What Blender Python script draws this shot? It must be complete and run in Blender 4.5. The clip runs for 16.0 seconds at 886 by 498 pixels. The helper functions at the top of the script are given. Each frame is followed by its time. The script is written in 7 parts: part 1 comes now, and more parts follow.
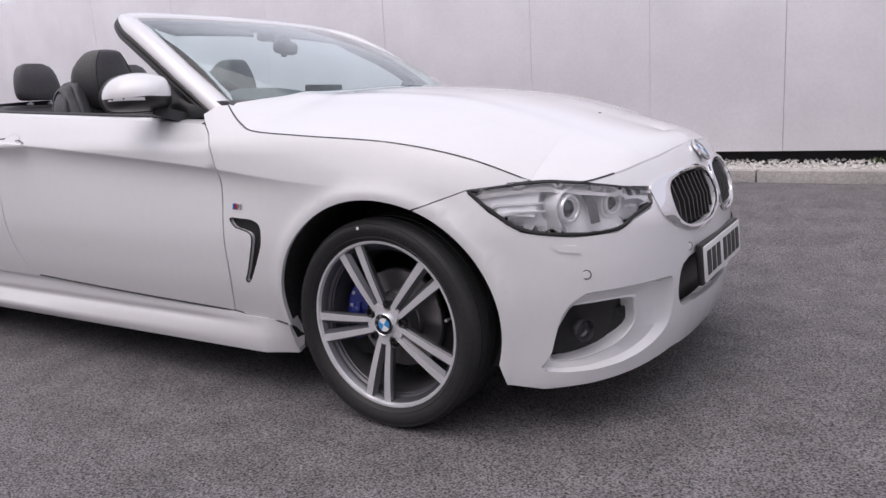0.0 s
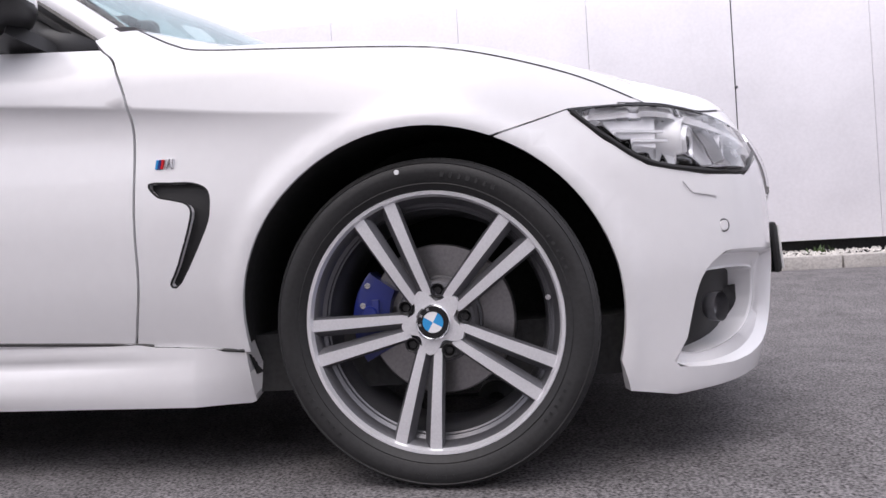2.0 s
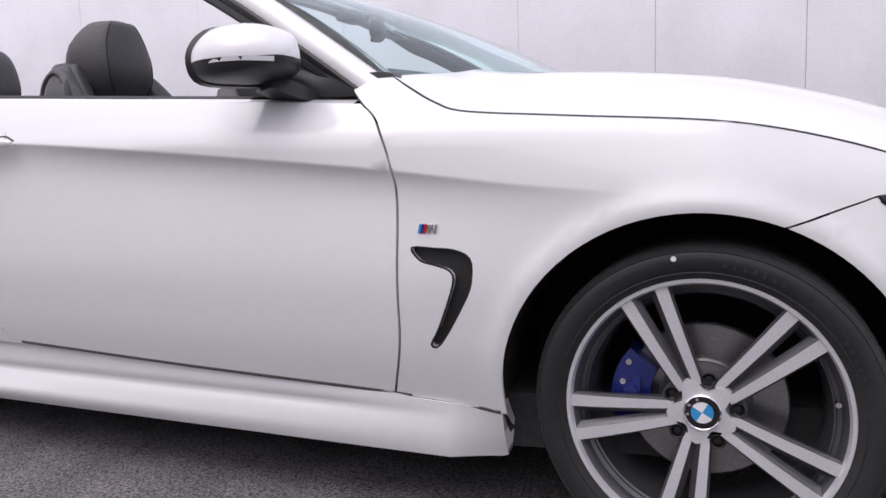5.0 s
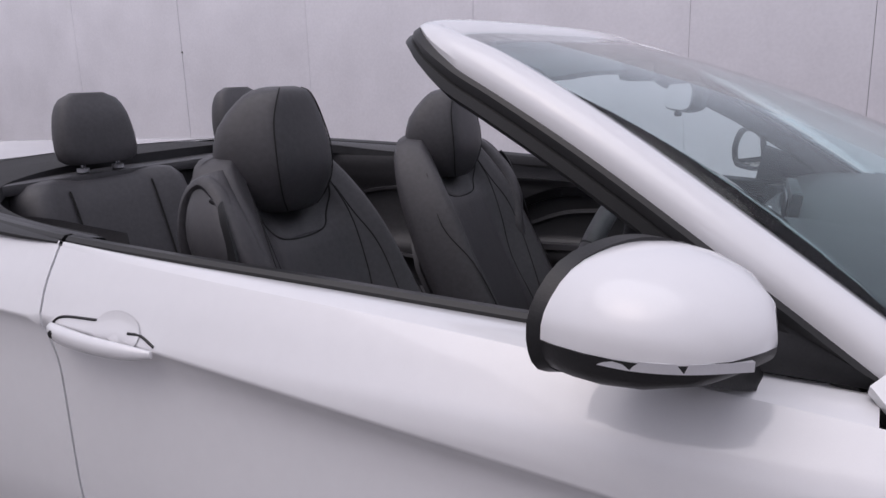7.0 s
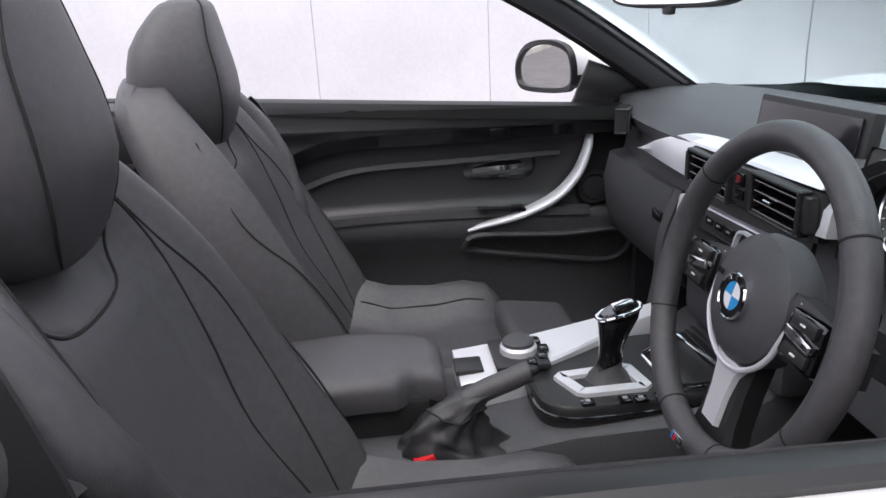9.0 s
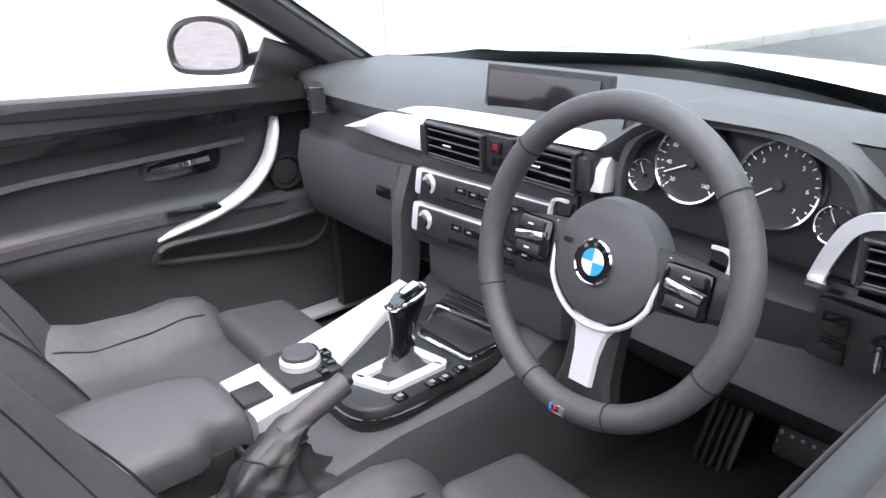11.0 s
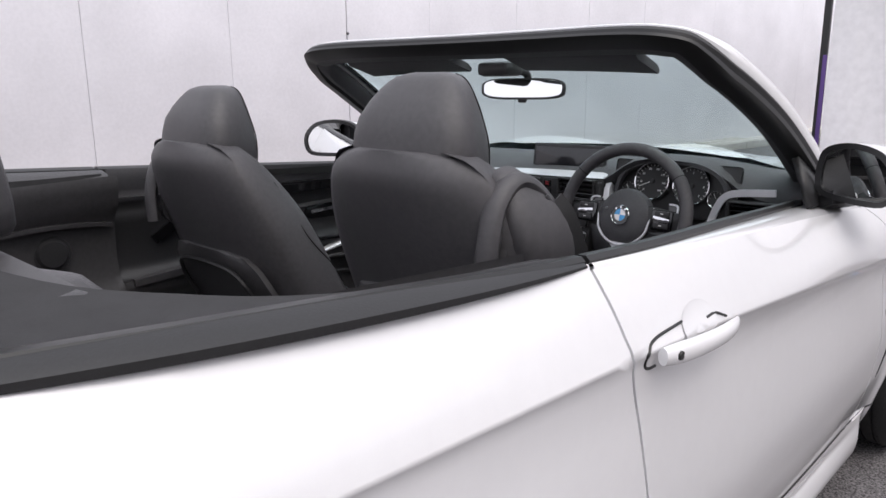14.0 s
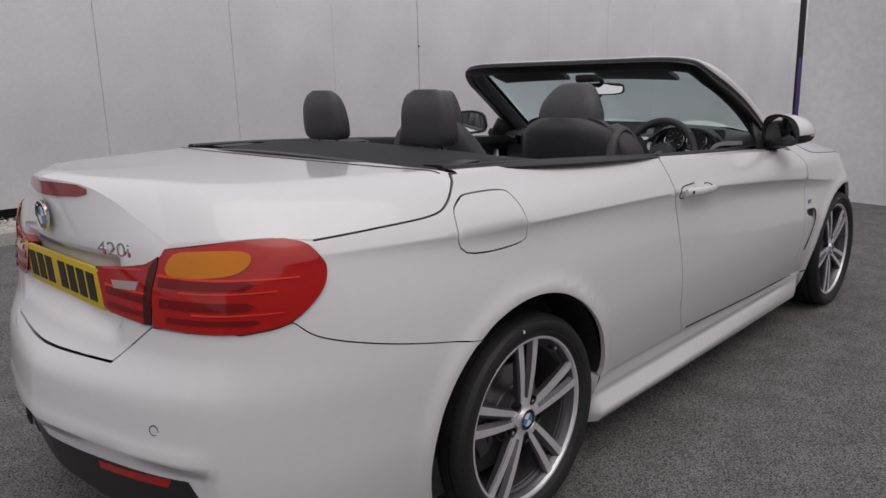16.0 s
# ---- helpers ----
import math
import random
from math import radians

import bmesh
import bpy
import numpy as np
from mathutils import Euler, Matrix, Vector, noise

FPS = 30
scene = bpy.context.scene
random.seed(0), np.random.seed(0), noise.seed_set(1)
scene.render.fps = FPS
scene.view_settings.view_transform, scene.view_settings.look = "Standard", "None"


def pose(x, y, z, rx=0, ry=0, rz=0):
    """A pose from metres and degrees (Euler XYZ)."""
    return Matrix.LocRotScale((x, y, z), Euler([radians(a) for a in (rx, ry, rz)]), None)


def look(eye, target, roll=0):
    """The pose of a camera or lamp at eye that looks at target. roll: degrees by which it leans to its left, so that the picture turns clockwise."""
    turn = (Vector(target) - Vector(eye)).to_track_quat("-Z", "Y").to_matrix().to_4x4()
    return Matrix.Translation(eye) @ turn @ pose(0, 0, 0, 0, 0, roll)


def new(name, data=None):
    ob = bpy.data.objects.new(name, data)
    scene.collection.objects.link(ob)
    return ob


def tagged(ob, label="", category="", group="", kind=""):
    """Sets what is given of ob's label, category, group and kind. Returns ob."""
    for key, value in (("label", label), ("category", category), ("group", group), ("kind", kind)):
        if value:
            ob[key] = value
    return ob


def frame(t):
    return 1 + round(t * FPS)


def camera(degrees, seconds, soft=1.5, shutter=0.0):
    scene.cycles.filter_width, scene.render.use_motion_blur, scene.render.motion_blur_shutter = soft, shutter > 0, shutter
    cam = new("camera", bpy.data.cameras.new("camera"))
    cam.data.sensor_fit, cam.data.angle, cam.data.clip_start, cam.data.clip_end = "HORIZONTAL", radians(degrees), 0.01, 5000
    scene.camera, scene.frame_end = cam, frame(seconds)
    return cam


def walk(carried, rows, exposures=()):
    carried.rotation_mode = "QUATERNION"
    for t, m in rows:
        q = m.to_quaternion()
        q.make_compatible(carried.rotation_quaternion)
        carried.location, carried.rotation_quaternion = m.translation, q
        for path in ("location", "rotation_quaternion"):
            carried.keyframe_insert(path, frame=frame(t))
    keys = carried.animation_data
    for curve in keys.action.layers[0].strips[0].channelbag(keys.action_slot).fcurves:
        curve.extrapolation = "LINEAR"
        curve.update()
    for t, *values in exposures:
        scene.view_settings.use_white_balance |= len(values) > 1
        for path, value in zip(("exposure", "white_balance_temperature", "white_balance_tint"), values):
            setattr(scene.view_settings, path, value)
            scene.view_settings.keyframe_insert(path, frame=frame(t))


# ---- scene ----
cam = camera(61.6, 16.0)

PATH = [
    (0, (1.305, -2.543, 0.969), (0.245, -0.892, 0.581), -3.4),
    (0.5, (0.894, -2.498, 0.895), (0.042, -0.732, 0.499), -4.3),
    (1, (0.547, -2.416, 0.737), (-0.109, -0.553, 0.424), -3.7),
    (1.5, (0.362, -2.311, 0.53), (-0.109, -0.369, 0.44), -3.4),
    (2, (0.302, -2.271, 0.459), (-0.079, -0.308, 0.477), -3.2),
    (2.5, (0.279, -2.263, 0.416), (-0.095, -0.299, 0.408), -2.2),
    (3, (0.27, -2.261, 0.413), (-0.099, -0.295, 0.411), -2.1),
    (3.5, (0.274, -2.257, 0.401), (-0.098, -0.292, 0.408), -2.0),
    (4, (0.266, -2.261, 0.395), (-0.094, -0.294, 0.401), -1.9),
    (4.5, (0.246, -2.284, 0.496), (-0.159, -0.326, 0.452), -2.7),
    (5, (0.09, -2.274, 0.83), (-0.689, -0.45, 0.574), -2.1),
    (5.2, (0.052, -2.27, 0.948), (-0.868, -0.514, 0.685), -1.7),
    (7.5, (-1.038, -1.465, 1.303), (-1.956, 0.24, 0.803), -1.7),
    (8, (-1.247, -1.337, 1.274), (-1.898, 0.481, 0.749), -2.7),
    (8.3, (-1.342, -1.238, 1.249), (-1.79, 0.633, 0.704), -2.6),
    (8.5, (-1.392, -1.182, 1.264), (-1.697, 0.703, 0.670), -2.7),
    (9, (-1.53, -1.089, 1.247), (-1.367, 0.798, 0.605), -2.9),
    (9.5, (-1.681, -0.997, 1.252), (-0.989, 0.753, 0.575), -2.6),
    (10, (-1.744, -0.922, 1.261), (-0.77, 0.672, 0.548), -2.8),
    (10.2, (-1.748, -0.9, 1.265), (-0.714, 0.647, 0.532), -2.8),
    (12.3, (-1.795, -0.879, 1.256), (-0.624, 0.552, 0.494), -2.2),
    (12.5, (-1.815, -0.89, 1.269), (-0.636, 0.537, 0.513), -2.4),
    (13, (-2.059, -1.03, 1.305), (-0.798, 0.389, 0.675), -2.6),
    (13.3, (-2.288, -1.121, 1.292), (-0.973, 0.281, 0.74), -1.5),
    (14, (-2.851, -1.36, 1.283), (-1.439, -0.018, 0.831), -0.5),
    (14.5, (-3.295, -1.555, 1.311), (-1.872, -0.224, 0.863), -1.2),
    (15, (-3.693, -1.735, 1.319), (-2.261, -0.41, 0.877), -1.2),
    (15.5, (-4.097, -1.947, 1.315), (-2.684, -0.604, 0.865), -0.9),
    (16, (-4.438, -2.106, 1.329), (-3.036, -0.753, 0.877), -1.5),
]
EXPOSURES = [(0, .2, 6400, 16), (.5, .35, 6400, 16), (1, .37, 6350, 16), (1.5, .6, 6350, 15), (3.5, .75, 6350, 15), (4.5, .72, 6350, 15), (5, .43, 6300, 16), (7.5, -.13, 6200, 18), (8, .07, 6200, 18), (8.5, .48, 6250, 16), (9, 1.1, 6350, 12), (10, 1.85, 6350, 13), (12.3, 2.55, 6300, 15), (13, 2.35, 6300, 14), (13.4, 2.3, 6350, 12), (14, .58, 6450, 11), (14.5, -.1, 6500, 10), (15, -.25, 6550, 10), (16, -.4, 6650, 10)]
walk(cam, [(t, look(eye, target, roll)) for t, eye, target, roll in PATH], EXPOSURES)

# ---- daylight: a bright overcast sky ----
world = bpy.data.worlds.new("overcast_sky")
scene.world = world
world.use_nodes = True
wn = world.node_tree
sky = wn.nodes.new("ShaderNodeTexSky")
sky.sky_type, sky.sun_disc = "NISHITA", False
sky.sun_elevation, sky.sun_rotation = radians(55), radians(200)
sky.air_density, sky.dust_density, sky.ozone_density = 1.0, 6.0, 1.0
cloud = wn.nodes.new("ShaderNodeMix")
cloud.data_type = "RGBA"
cloud.inputs["Factor"].default_value = 0.75
cloud.inputs["B"].default_value = (6.6, 6.5, 6.9, 1)
wn.links.new(sky.outputs[0], cloud.inputs["A"])
background = wn.nodes["Background"]
wn.links.new(cloud.outputs["Result"], background.inputs["Color"])
background.inputs["Strength"].default_value = 0.13

sun = new("sun", bpy.data.lights.new("sun", "SUN"))
sun.data.energy, sun.data.angle, sun.data.color = 0.9, radians(60), (1, .985, .96)
sun.matrix_world = look((-.6, -2.0, 7), (0, 0, 0))


# ---- materials ----
def mat(name, color, rough=.5, metal=0.0, grain=0.0, scale=60.0, bump=0.0, coat=0.0, bump_scale=None, stain=0.0, spec=.5):
    """A surface with variation at two scales: fine grain and broad stains."""
    m = bpy.data.materials.new(name)
    m.use_nodes = True
    t = m.node_tree
    b = t.nodes["Principled BSDF"]
    b.inputs["Base Color"].default_value = (*color, 1)
    b.inputs["Roughness"].default_value, b.inputs["Metallic"].default_value = rough, metal
    b.inputs["Specular IOR Level"].default_value = spec
    b.inputs["Coat Weight"].default_value, b.inputs["Coat Roughness"].default_value = coat, .04
    co = t.nodes.new("ShaderNodeTexCoord")
    if grain or stain:
        fine, broad = t.nodes.new("ShaderNodeTexNoise"), t.nodes.new("ShaderNodeTexNoise")
        fine.inputs["Scale"].default_value, fine.inputs["Detail"].default_value = scale, 5
        broad.inputs["Scale"].default_value, broad.inputs["Detail"].default_value = scale / 25, 6
        last = None
        for tex, amount in ((fine, grain), (broad, stain)):
            t.links.new(co.outputs["Object"], tex.inputs["Vector"])
            ramp = t.nodes.new("ShaderNodeMapRange")
            ramp.inputs["From Min"].default_value, ramp.inputs["From Max"].default_value = .3, .7
            ramp.inputs["To Min"].default_value, ramp.inputs["To Max"].default_value = 1 - amount, 1 + amount
            t.links.new(tex.outputs["Fac"], ramp.inputs["Value"])
            if last is None:
                last = ramp.outputs[0]
            else:
                mul = t.nodes.new("ShaderNodeMath")
                mul.operation = "MULTIPLY"
                t.links.new(last, mul.inputs[0]), t.links.new(ramp.outputs[0], mul.inputs[1])
                last = mul.outputs[0]
        tint = t.nodes.new("ShaderNodeMix")
        tint.data_type, tint.blend_type = "RGBA", "MULTIPLY"
        tint.inputs["Factor"].default_value = 1
        tint.inputs["A"].default_value = (*color, 1)
        t.links.new(last, tint.inputs["B"])
        t.links.new(tint.outputs["Result"], b.inputs["Base Color"])
    if bump:
        tex, bm_node = t.nodes.new("ShaderNodeTexNoise"), t.nodes.new("ShaderNodeBump")
        tex.inputs["Scale"].default_value, tex.inputs["Detail"].default_value = bump_scale or scale, 3
        bm_node.inputs["Strength"].default_value, bm_node.inputs["Distance"].default_value = bump, .002
        t.links.new(co.outputs["Object"], tex.inputs["Vector"])
        t.links.new(tex.outputs["Fac"], bm_node.inputs["Height"])
        t.links.new(bm_node.outputs[0], b.inputs["Normal"])
    return m


def glass(name, color, rough=0.0, ior=1.45, clear=False):
    m = bpy.data.materials.new(name)
    m.use_nodes = True
    b = m.node_tree.nodes["Principled BSDF"]
    b.inputs["Base Color"].default_value = (*color, 1)
    b.inputs["Transmission Weight"].default_value, b.inputs["Roughness"].default_value = 1, rough
    b.inputs["IOR"].default_value = ior
    return m


PAINT = mat("white_car_paint", (.80, .80, .815), .28, coat=1.0, grain=.01, scale=900, stain=.01)
BLACK = mat("black_plastic", (.017, .017, .018), .45, grain=.15, scale=300, bump=.15)
GLOSS_BLACK = mat("gloss_black", (.006, .006, .007), .08, coat=.6)
VOID = mat("wheel_arch_liner", (.030, .030, .031), .85, grain=.3, scale=80)
RUBBER = mat("tyre_rubber", (.022, .022, .023), .55, spec=.4, grain=.2, scale=120, stain=.25, bump=.2)
SEAL = mat("rubber_seal", (.010, .010, .010), .4, grain=.1, scale=200)
MACHINED = mat("machined_alloy", (.82, .82, .85), .33, .5, grain=.05, scale=250)
GRAPHITE = mat("graphite_alloy", (.13, .13, .14), .30, .6, grain=.06, scale=200)
DISC = mat("brake_disc_steel", (.34, .33, .335), .32, .9, grain=.12, scale=150)
BLUE = mat("blue_caliper_paint", (.012, .022, .17), .3, coat=.5, grain=.05)
CHROME = mat("chrome", (.80, .80, .82), .08, 1.0)
SATIN = mat("satin_aluminium", (.70, .70, .73), .38, .35, grain=.02, scale=400)
ROUNDEL_BLUE = mat("enamel_blue", (.03, .30, .66), .2, coat=.8)
ENAMEL_WHITE = mat("enamel_white", (.85, .85, .87), .2, coat=.8)
RED = mat("red_plastic", (.55, .01, .015), .3)
LEATHER = mat("black_leather", (.060, .058, .062), .44, grain=.12, scale=90, stain=.12, bump=.35, bump_scale=900)
GAITER = mat("black_gaiter_leather", (.026, .026, .028), .42, grain=.15, scale=90, bump=.3, bump_scale=600)
LEATHER_SIDE = mat("black_leather_panel", (.050, .049, .052), .48, grain=.12, scale=90, stain=.1, bump=.3, bump_scale=900)
STITCH = mat("black_stitching", (.008, .008, .008), .8)
SOFT = mat("soft_touch_dash", (.060, .060, .065), .55, grain=.1, scale=200, stain=.06, bump=.4, bump_scale=1200)
TRIM_DARK = mat("dark_door_trim", (.024, .024, .026), .4, grain=.1, scale=150, bump=.2, bump_scale=700)
CARPET = mat("black_carpet", (.020, .020, .021), .95, grain=.5, scale=500, stain=.2, bump=.8)
FABRIC = mat("soft_top_fabric", (.026, .026, .028), .85, grain=.25, scale=700, stain=.15, bump=.6)
GLASS = glass("tinted_glass", (.78, .93, .93))
CLEAR = glass("clear_lamp_glass", (.97, .97, .98))
LAMP_RED = mat("red_lamp_plastic", (.44, .006, .006), .22, coat=1.0, spec=.1, stain=.06, scale=500)
LAMP_BRIGHT = mat("bright_red_lamp_plastic", (.85, .05, .025), .3, coat=.5, spec=.1)
LAMP_MID = mat("deep_red_lamp_plastic", (.20, .004, .005), .3, coat=.6, spec=.1)
LAMP_HIGH = mat("brake_lamp_plastic", (.28, .03, .035), .2, coat=.6)
LAMP_DARK = mat("dark_red_lamp_plastic", (.06, .003, .004), .2, coat=.5, spec=.2)
LAMP_AMBER = mat("amber_lamp_plastic", (.62, .20, .008), .3, coat=.5, spec=.1, stain=.06, scale=400)
LAMP_WHITE = mat("reverse_lamp_plastic", (.45, .36, .36), .15, coat=1.0)
REFLECTOR = mat("lamp_reflector", (.88, .88, .90), .22, .45)
LAMP_GREY = mat("lamp_housing_grey", (.72, .72, .74), .38, .12)
DARK_RED = mat("dark_red_plastic", (.16, .012, .015), .4)
MIRROR = mat("mirror_glass", (.9, .9, .9), .01, 1.0)
YELLOW = mat("yellow_plate", (.72, .52, .02), .4)
PLATE_WHITE = mat("white_plate", (.75, .75, .75), .4)
PLATE_BLACK = mat("plate_black", (.01, .01, .01), .4)
SCREEN = mat("dark_screen", (.010, .010, .012), .12, coat=.3)
DIAL = mat("dial_face", (.012, .012, .013), .5)
MARK = mat("white_print", (.75, .75, .75), .6)
GREY_PRINT = mat("grey_print", (.25, .25, .25), .6)

TARMAC = mat("tarmac", (.145, .138, .141), .9, grain=.95, scale=150, stain=.18, bump=1.0, bump_scale=170, spec=.3)
HOARDING = mat("painted_hoarding", (.79, .78, .82), .5, grain=.03, scale=40, stain=.06, bump=.12, bump_scale=3)
SEAM = mat("seam_shadow_gap", (.10, .10, .11), .8)
SHEETING = mat("white_sheeting", (.88, .87, .88), .45, grain=.05, scale=18, stain=.10, bump=.8, bump_scale=2.2)
CONCRETE = mat("concrete_kerb", (.42, .40, .38), .9, grain=.2, scale=60, stain=.15, bump=.6)
GRAVEL = mat("pale_gravel", (.55, .53, .50), .9, grain=.35, scale=60)
WEED = mat("weed_leaf", (.05, .085, .025), .6, grain=.3)
PURPLE = mat("purple_strip", (.10, .05, .22), .6)


# ---- building helpers ----
def part(name, bm, material, parent=None, label="", sharp=35, normals=None):
    """Links a bmesh as one mesh object under a thing or a part."""
    for f in bm.faces:
        f.smooth = True
    if sharp:
        for e in bm.edges:
            if len(e.link_faces) == 2 and e.calc_face_angle(0) > radians(sharp):
                e.smooth = False
    me = bpy.data.meshes.new(name)
    bm.to_mesh(me)
    bm.free()
    for m in (material if isinstance(material, (list, tuple)) else [material]):
        me.materials.append(m)
    if normals is not None:
        me.normals_split_custom_set_from_vertices(normals)
    ob = new(name, me)
    if parent is not None:
        ob.parent = parent
    return tagged(ob, label)


def group_part(name, parent, at=(0, 0, 0), label=""):
    ob = new(name)
    ob.location = at
    ob.parent = parent
    return tagged(ob, label)


def box(sx_, sy_, sz_, at=(0, 0, 0), bevel=.004, rot=None, seg=2, bm=None):
    own = bm is None
    b = bmesh.new()
    bmesh.ops.create_cube(b, size=1)
    bmesh.ops.scale(b, vec=(sx_, sy_, sz_), verts=b.verts)
    if bevel:
        bmesh.ops.bevel(b, geom=list(b.edges), offset=bevel, segments=seg, profile=.6, affect="EDGES")
    m = Matrix.Translation(at) @ (rot.to_4x4() if rot is not None else Matrix())
    bmesh.ops.transform(b, matrix=m, verts=b.verts)
    if own:
        return b
    return join(bm, b)


def join(bm, other):
    me = bpy.data.meshes.new("join")
    other.to_mesh(me)
    other.free()
    bm.from_mesh(me)
    bpy.data.meshes.remove(me)
    return bm


def turned(profile, segs=48, m=None):
    """A body turned about the y axis: profile of (radius, y)."""
    bm = bmesh.new()
    rings = []
    for r, y in profile:
        if r < 1e-5:
            rings.append([bm.verts.new((0, y, 0))])
        else:
            rings.append([bm.verts.new((r * math.cos(2 * math.pi * k / segs), y, r * math.sin(2 * math.pi * k / segs))) for k in range(segs)])
    for a, b in zip(rings, rings[1:]):
        for k in range(segs):
            q = [a[k % len(a)], a[(k + 1) % len(a)], b[(k + 1) % len(b)], b[k % len(b)]]
            q = list(dict.fromkeys(q))
            if len(q) > 2:
                bm.faces.new(q)
    bmesh.ops.recalc_face_normals(bm, faces=bm.faces)
    if m is not None:
        bmesh.ops.transform(bm, matrix=m, verts=bm.verts)
    return bm


def smooth_path(pts, n=8, closed=False):
    """A Catmull-Rom path through the points."""
    pts = [Vector(p) for p in pts]
    out = []
    k = len(pts)
    for i in range(k if closed else k - 1):
        p1, p2 = pts[i], pts[(i + 1) % k]
        p0 = pts[(i - 1) % k] if closed or i else p1 * 2 - p2
        p3 = pts[(i + 2) % k] if closed or i < k - 2 else p2 * 2 - p1
        for j in range(n):
            t = j / n
            out.append(.5 * (2 * p1 + (p2 - p0) * t + (2 * p0 - 5 * p1 + 4 * p2 - p3) * t * t + (3 * p1 - p0 - 3 * p2 + p3) * t ** 3))
    if not closed:
        out.append(pts[-1])
    return out


def sweep(path, section, up=(0, 0, 1), closed=False, scales=None, cap=True):
    """A section of (a, b) offsets (a sideways, b upwards) drawn along a path."""
    path, up = [Vector(p) for p in path], Vector(up)
    bm = bmesh.new()
    rings = []
    n = len(path)
    for i, p in enumerate(path):
        d = (path[(i + 1) % n] if closed or i < n - 1 else p) - (path[i - 1] if closed or i else p)
        d.normalize()
        side = d.cross(up).normalized()
        top = side.cross(d)
        k = scales[i] if scales else 1
        rings.append([bm.verts.new(p + side * a * k + top * b * k) for a, b in section])
    m = len(section)
    for i in range(n if closed else n - 1):
        a, b = rings[i], rings[(i + 1) % n]
        for j in range(m):
            bm.faces.new((a[j], a[(j + 1) % m], b[(j + 1) % m], b[j]))
    if cap and not closed:
        bm.faces.new(rings[0]), bm.faces.new(rings[-1][::-1])
    bmesh.ops.recalc_face_normals(bm, faces=bm.faces)
    return bm


def circle(r, n=12, squash=1.0):
    return [(r * math.cos(2 * math.pi * k / n), r * squash * math.sin(2 * math.pi * k / n)) for k in range(n)]


def loft(rings, cap=True, closed=True):
    """A skin over rings of equally many points."""
    bm = bmesh.new()
    vs = [[bm.verts.new(p) for p in r] for r in rings]
    m = len(vs[0])
    for a, b in zip(vs, vs[1:]):
        for j in range(m if closed else m - 1):
            bm.faces.new((a[j], a[(j + 1) % m], b[(j + 1) % m], b[j]))
    if cap and closed:
        bm.faces.new(vs[0]), bm.faces.new(vs[-1][::-1])
    bmesh.ops.recalc_face_normals(bm, faces=bm.faces)
    return bm


def inside(pts, poly):
    """Which of the points lie inside the polygon."""
    x, y = pts[:, 0], pts[:, 1]
    hit = np.zeros(len(pts), bool)
    for (x0, y0), (x1, y1) in zip(poly, poly[1:] + poly[:1]):
        if y0 != y1:
            c = (y0 > y) != (y1 > y)
            hit ^= c & (x < (x1 - x0) * (y - y0) / (y1 - y0) + x0)
    return hit


def resample(poly, step):
    out = []
    for (x0, y0), (x1, y1) in zip(poly, poly[1:] + poly[:1]):
        n = max(1, round(math.hypot(x1 - x0, y1 - y0) / step))
        out += [(x0 + (x1 - x0) * k / n, y0 + (y1 - y0) * k / n) for k in range(n)]
    return out


def rounded(poly, n=5):
    """The polygon with its corners drawn as a smooth closed curve."""
    return [(p.x, p.y) for p in smooth_path([(x, y, 0) for x, y in poly], n, True)]


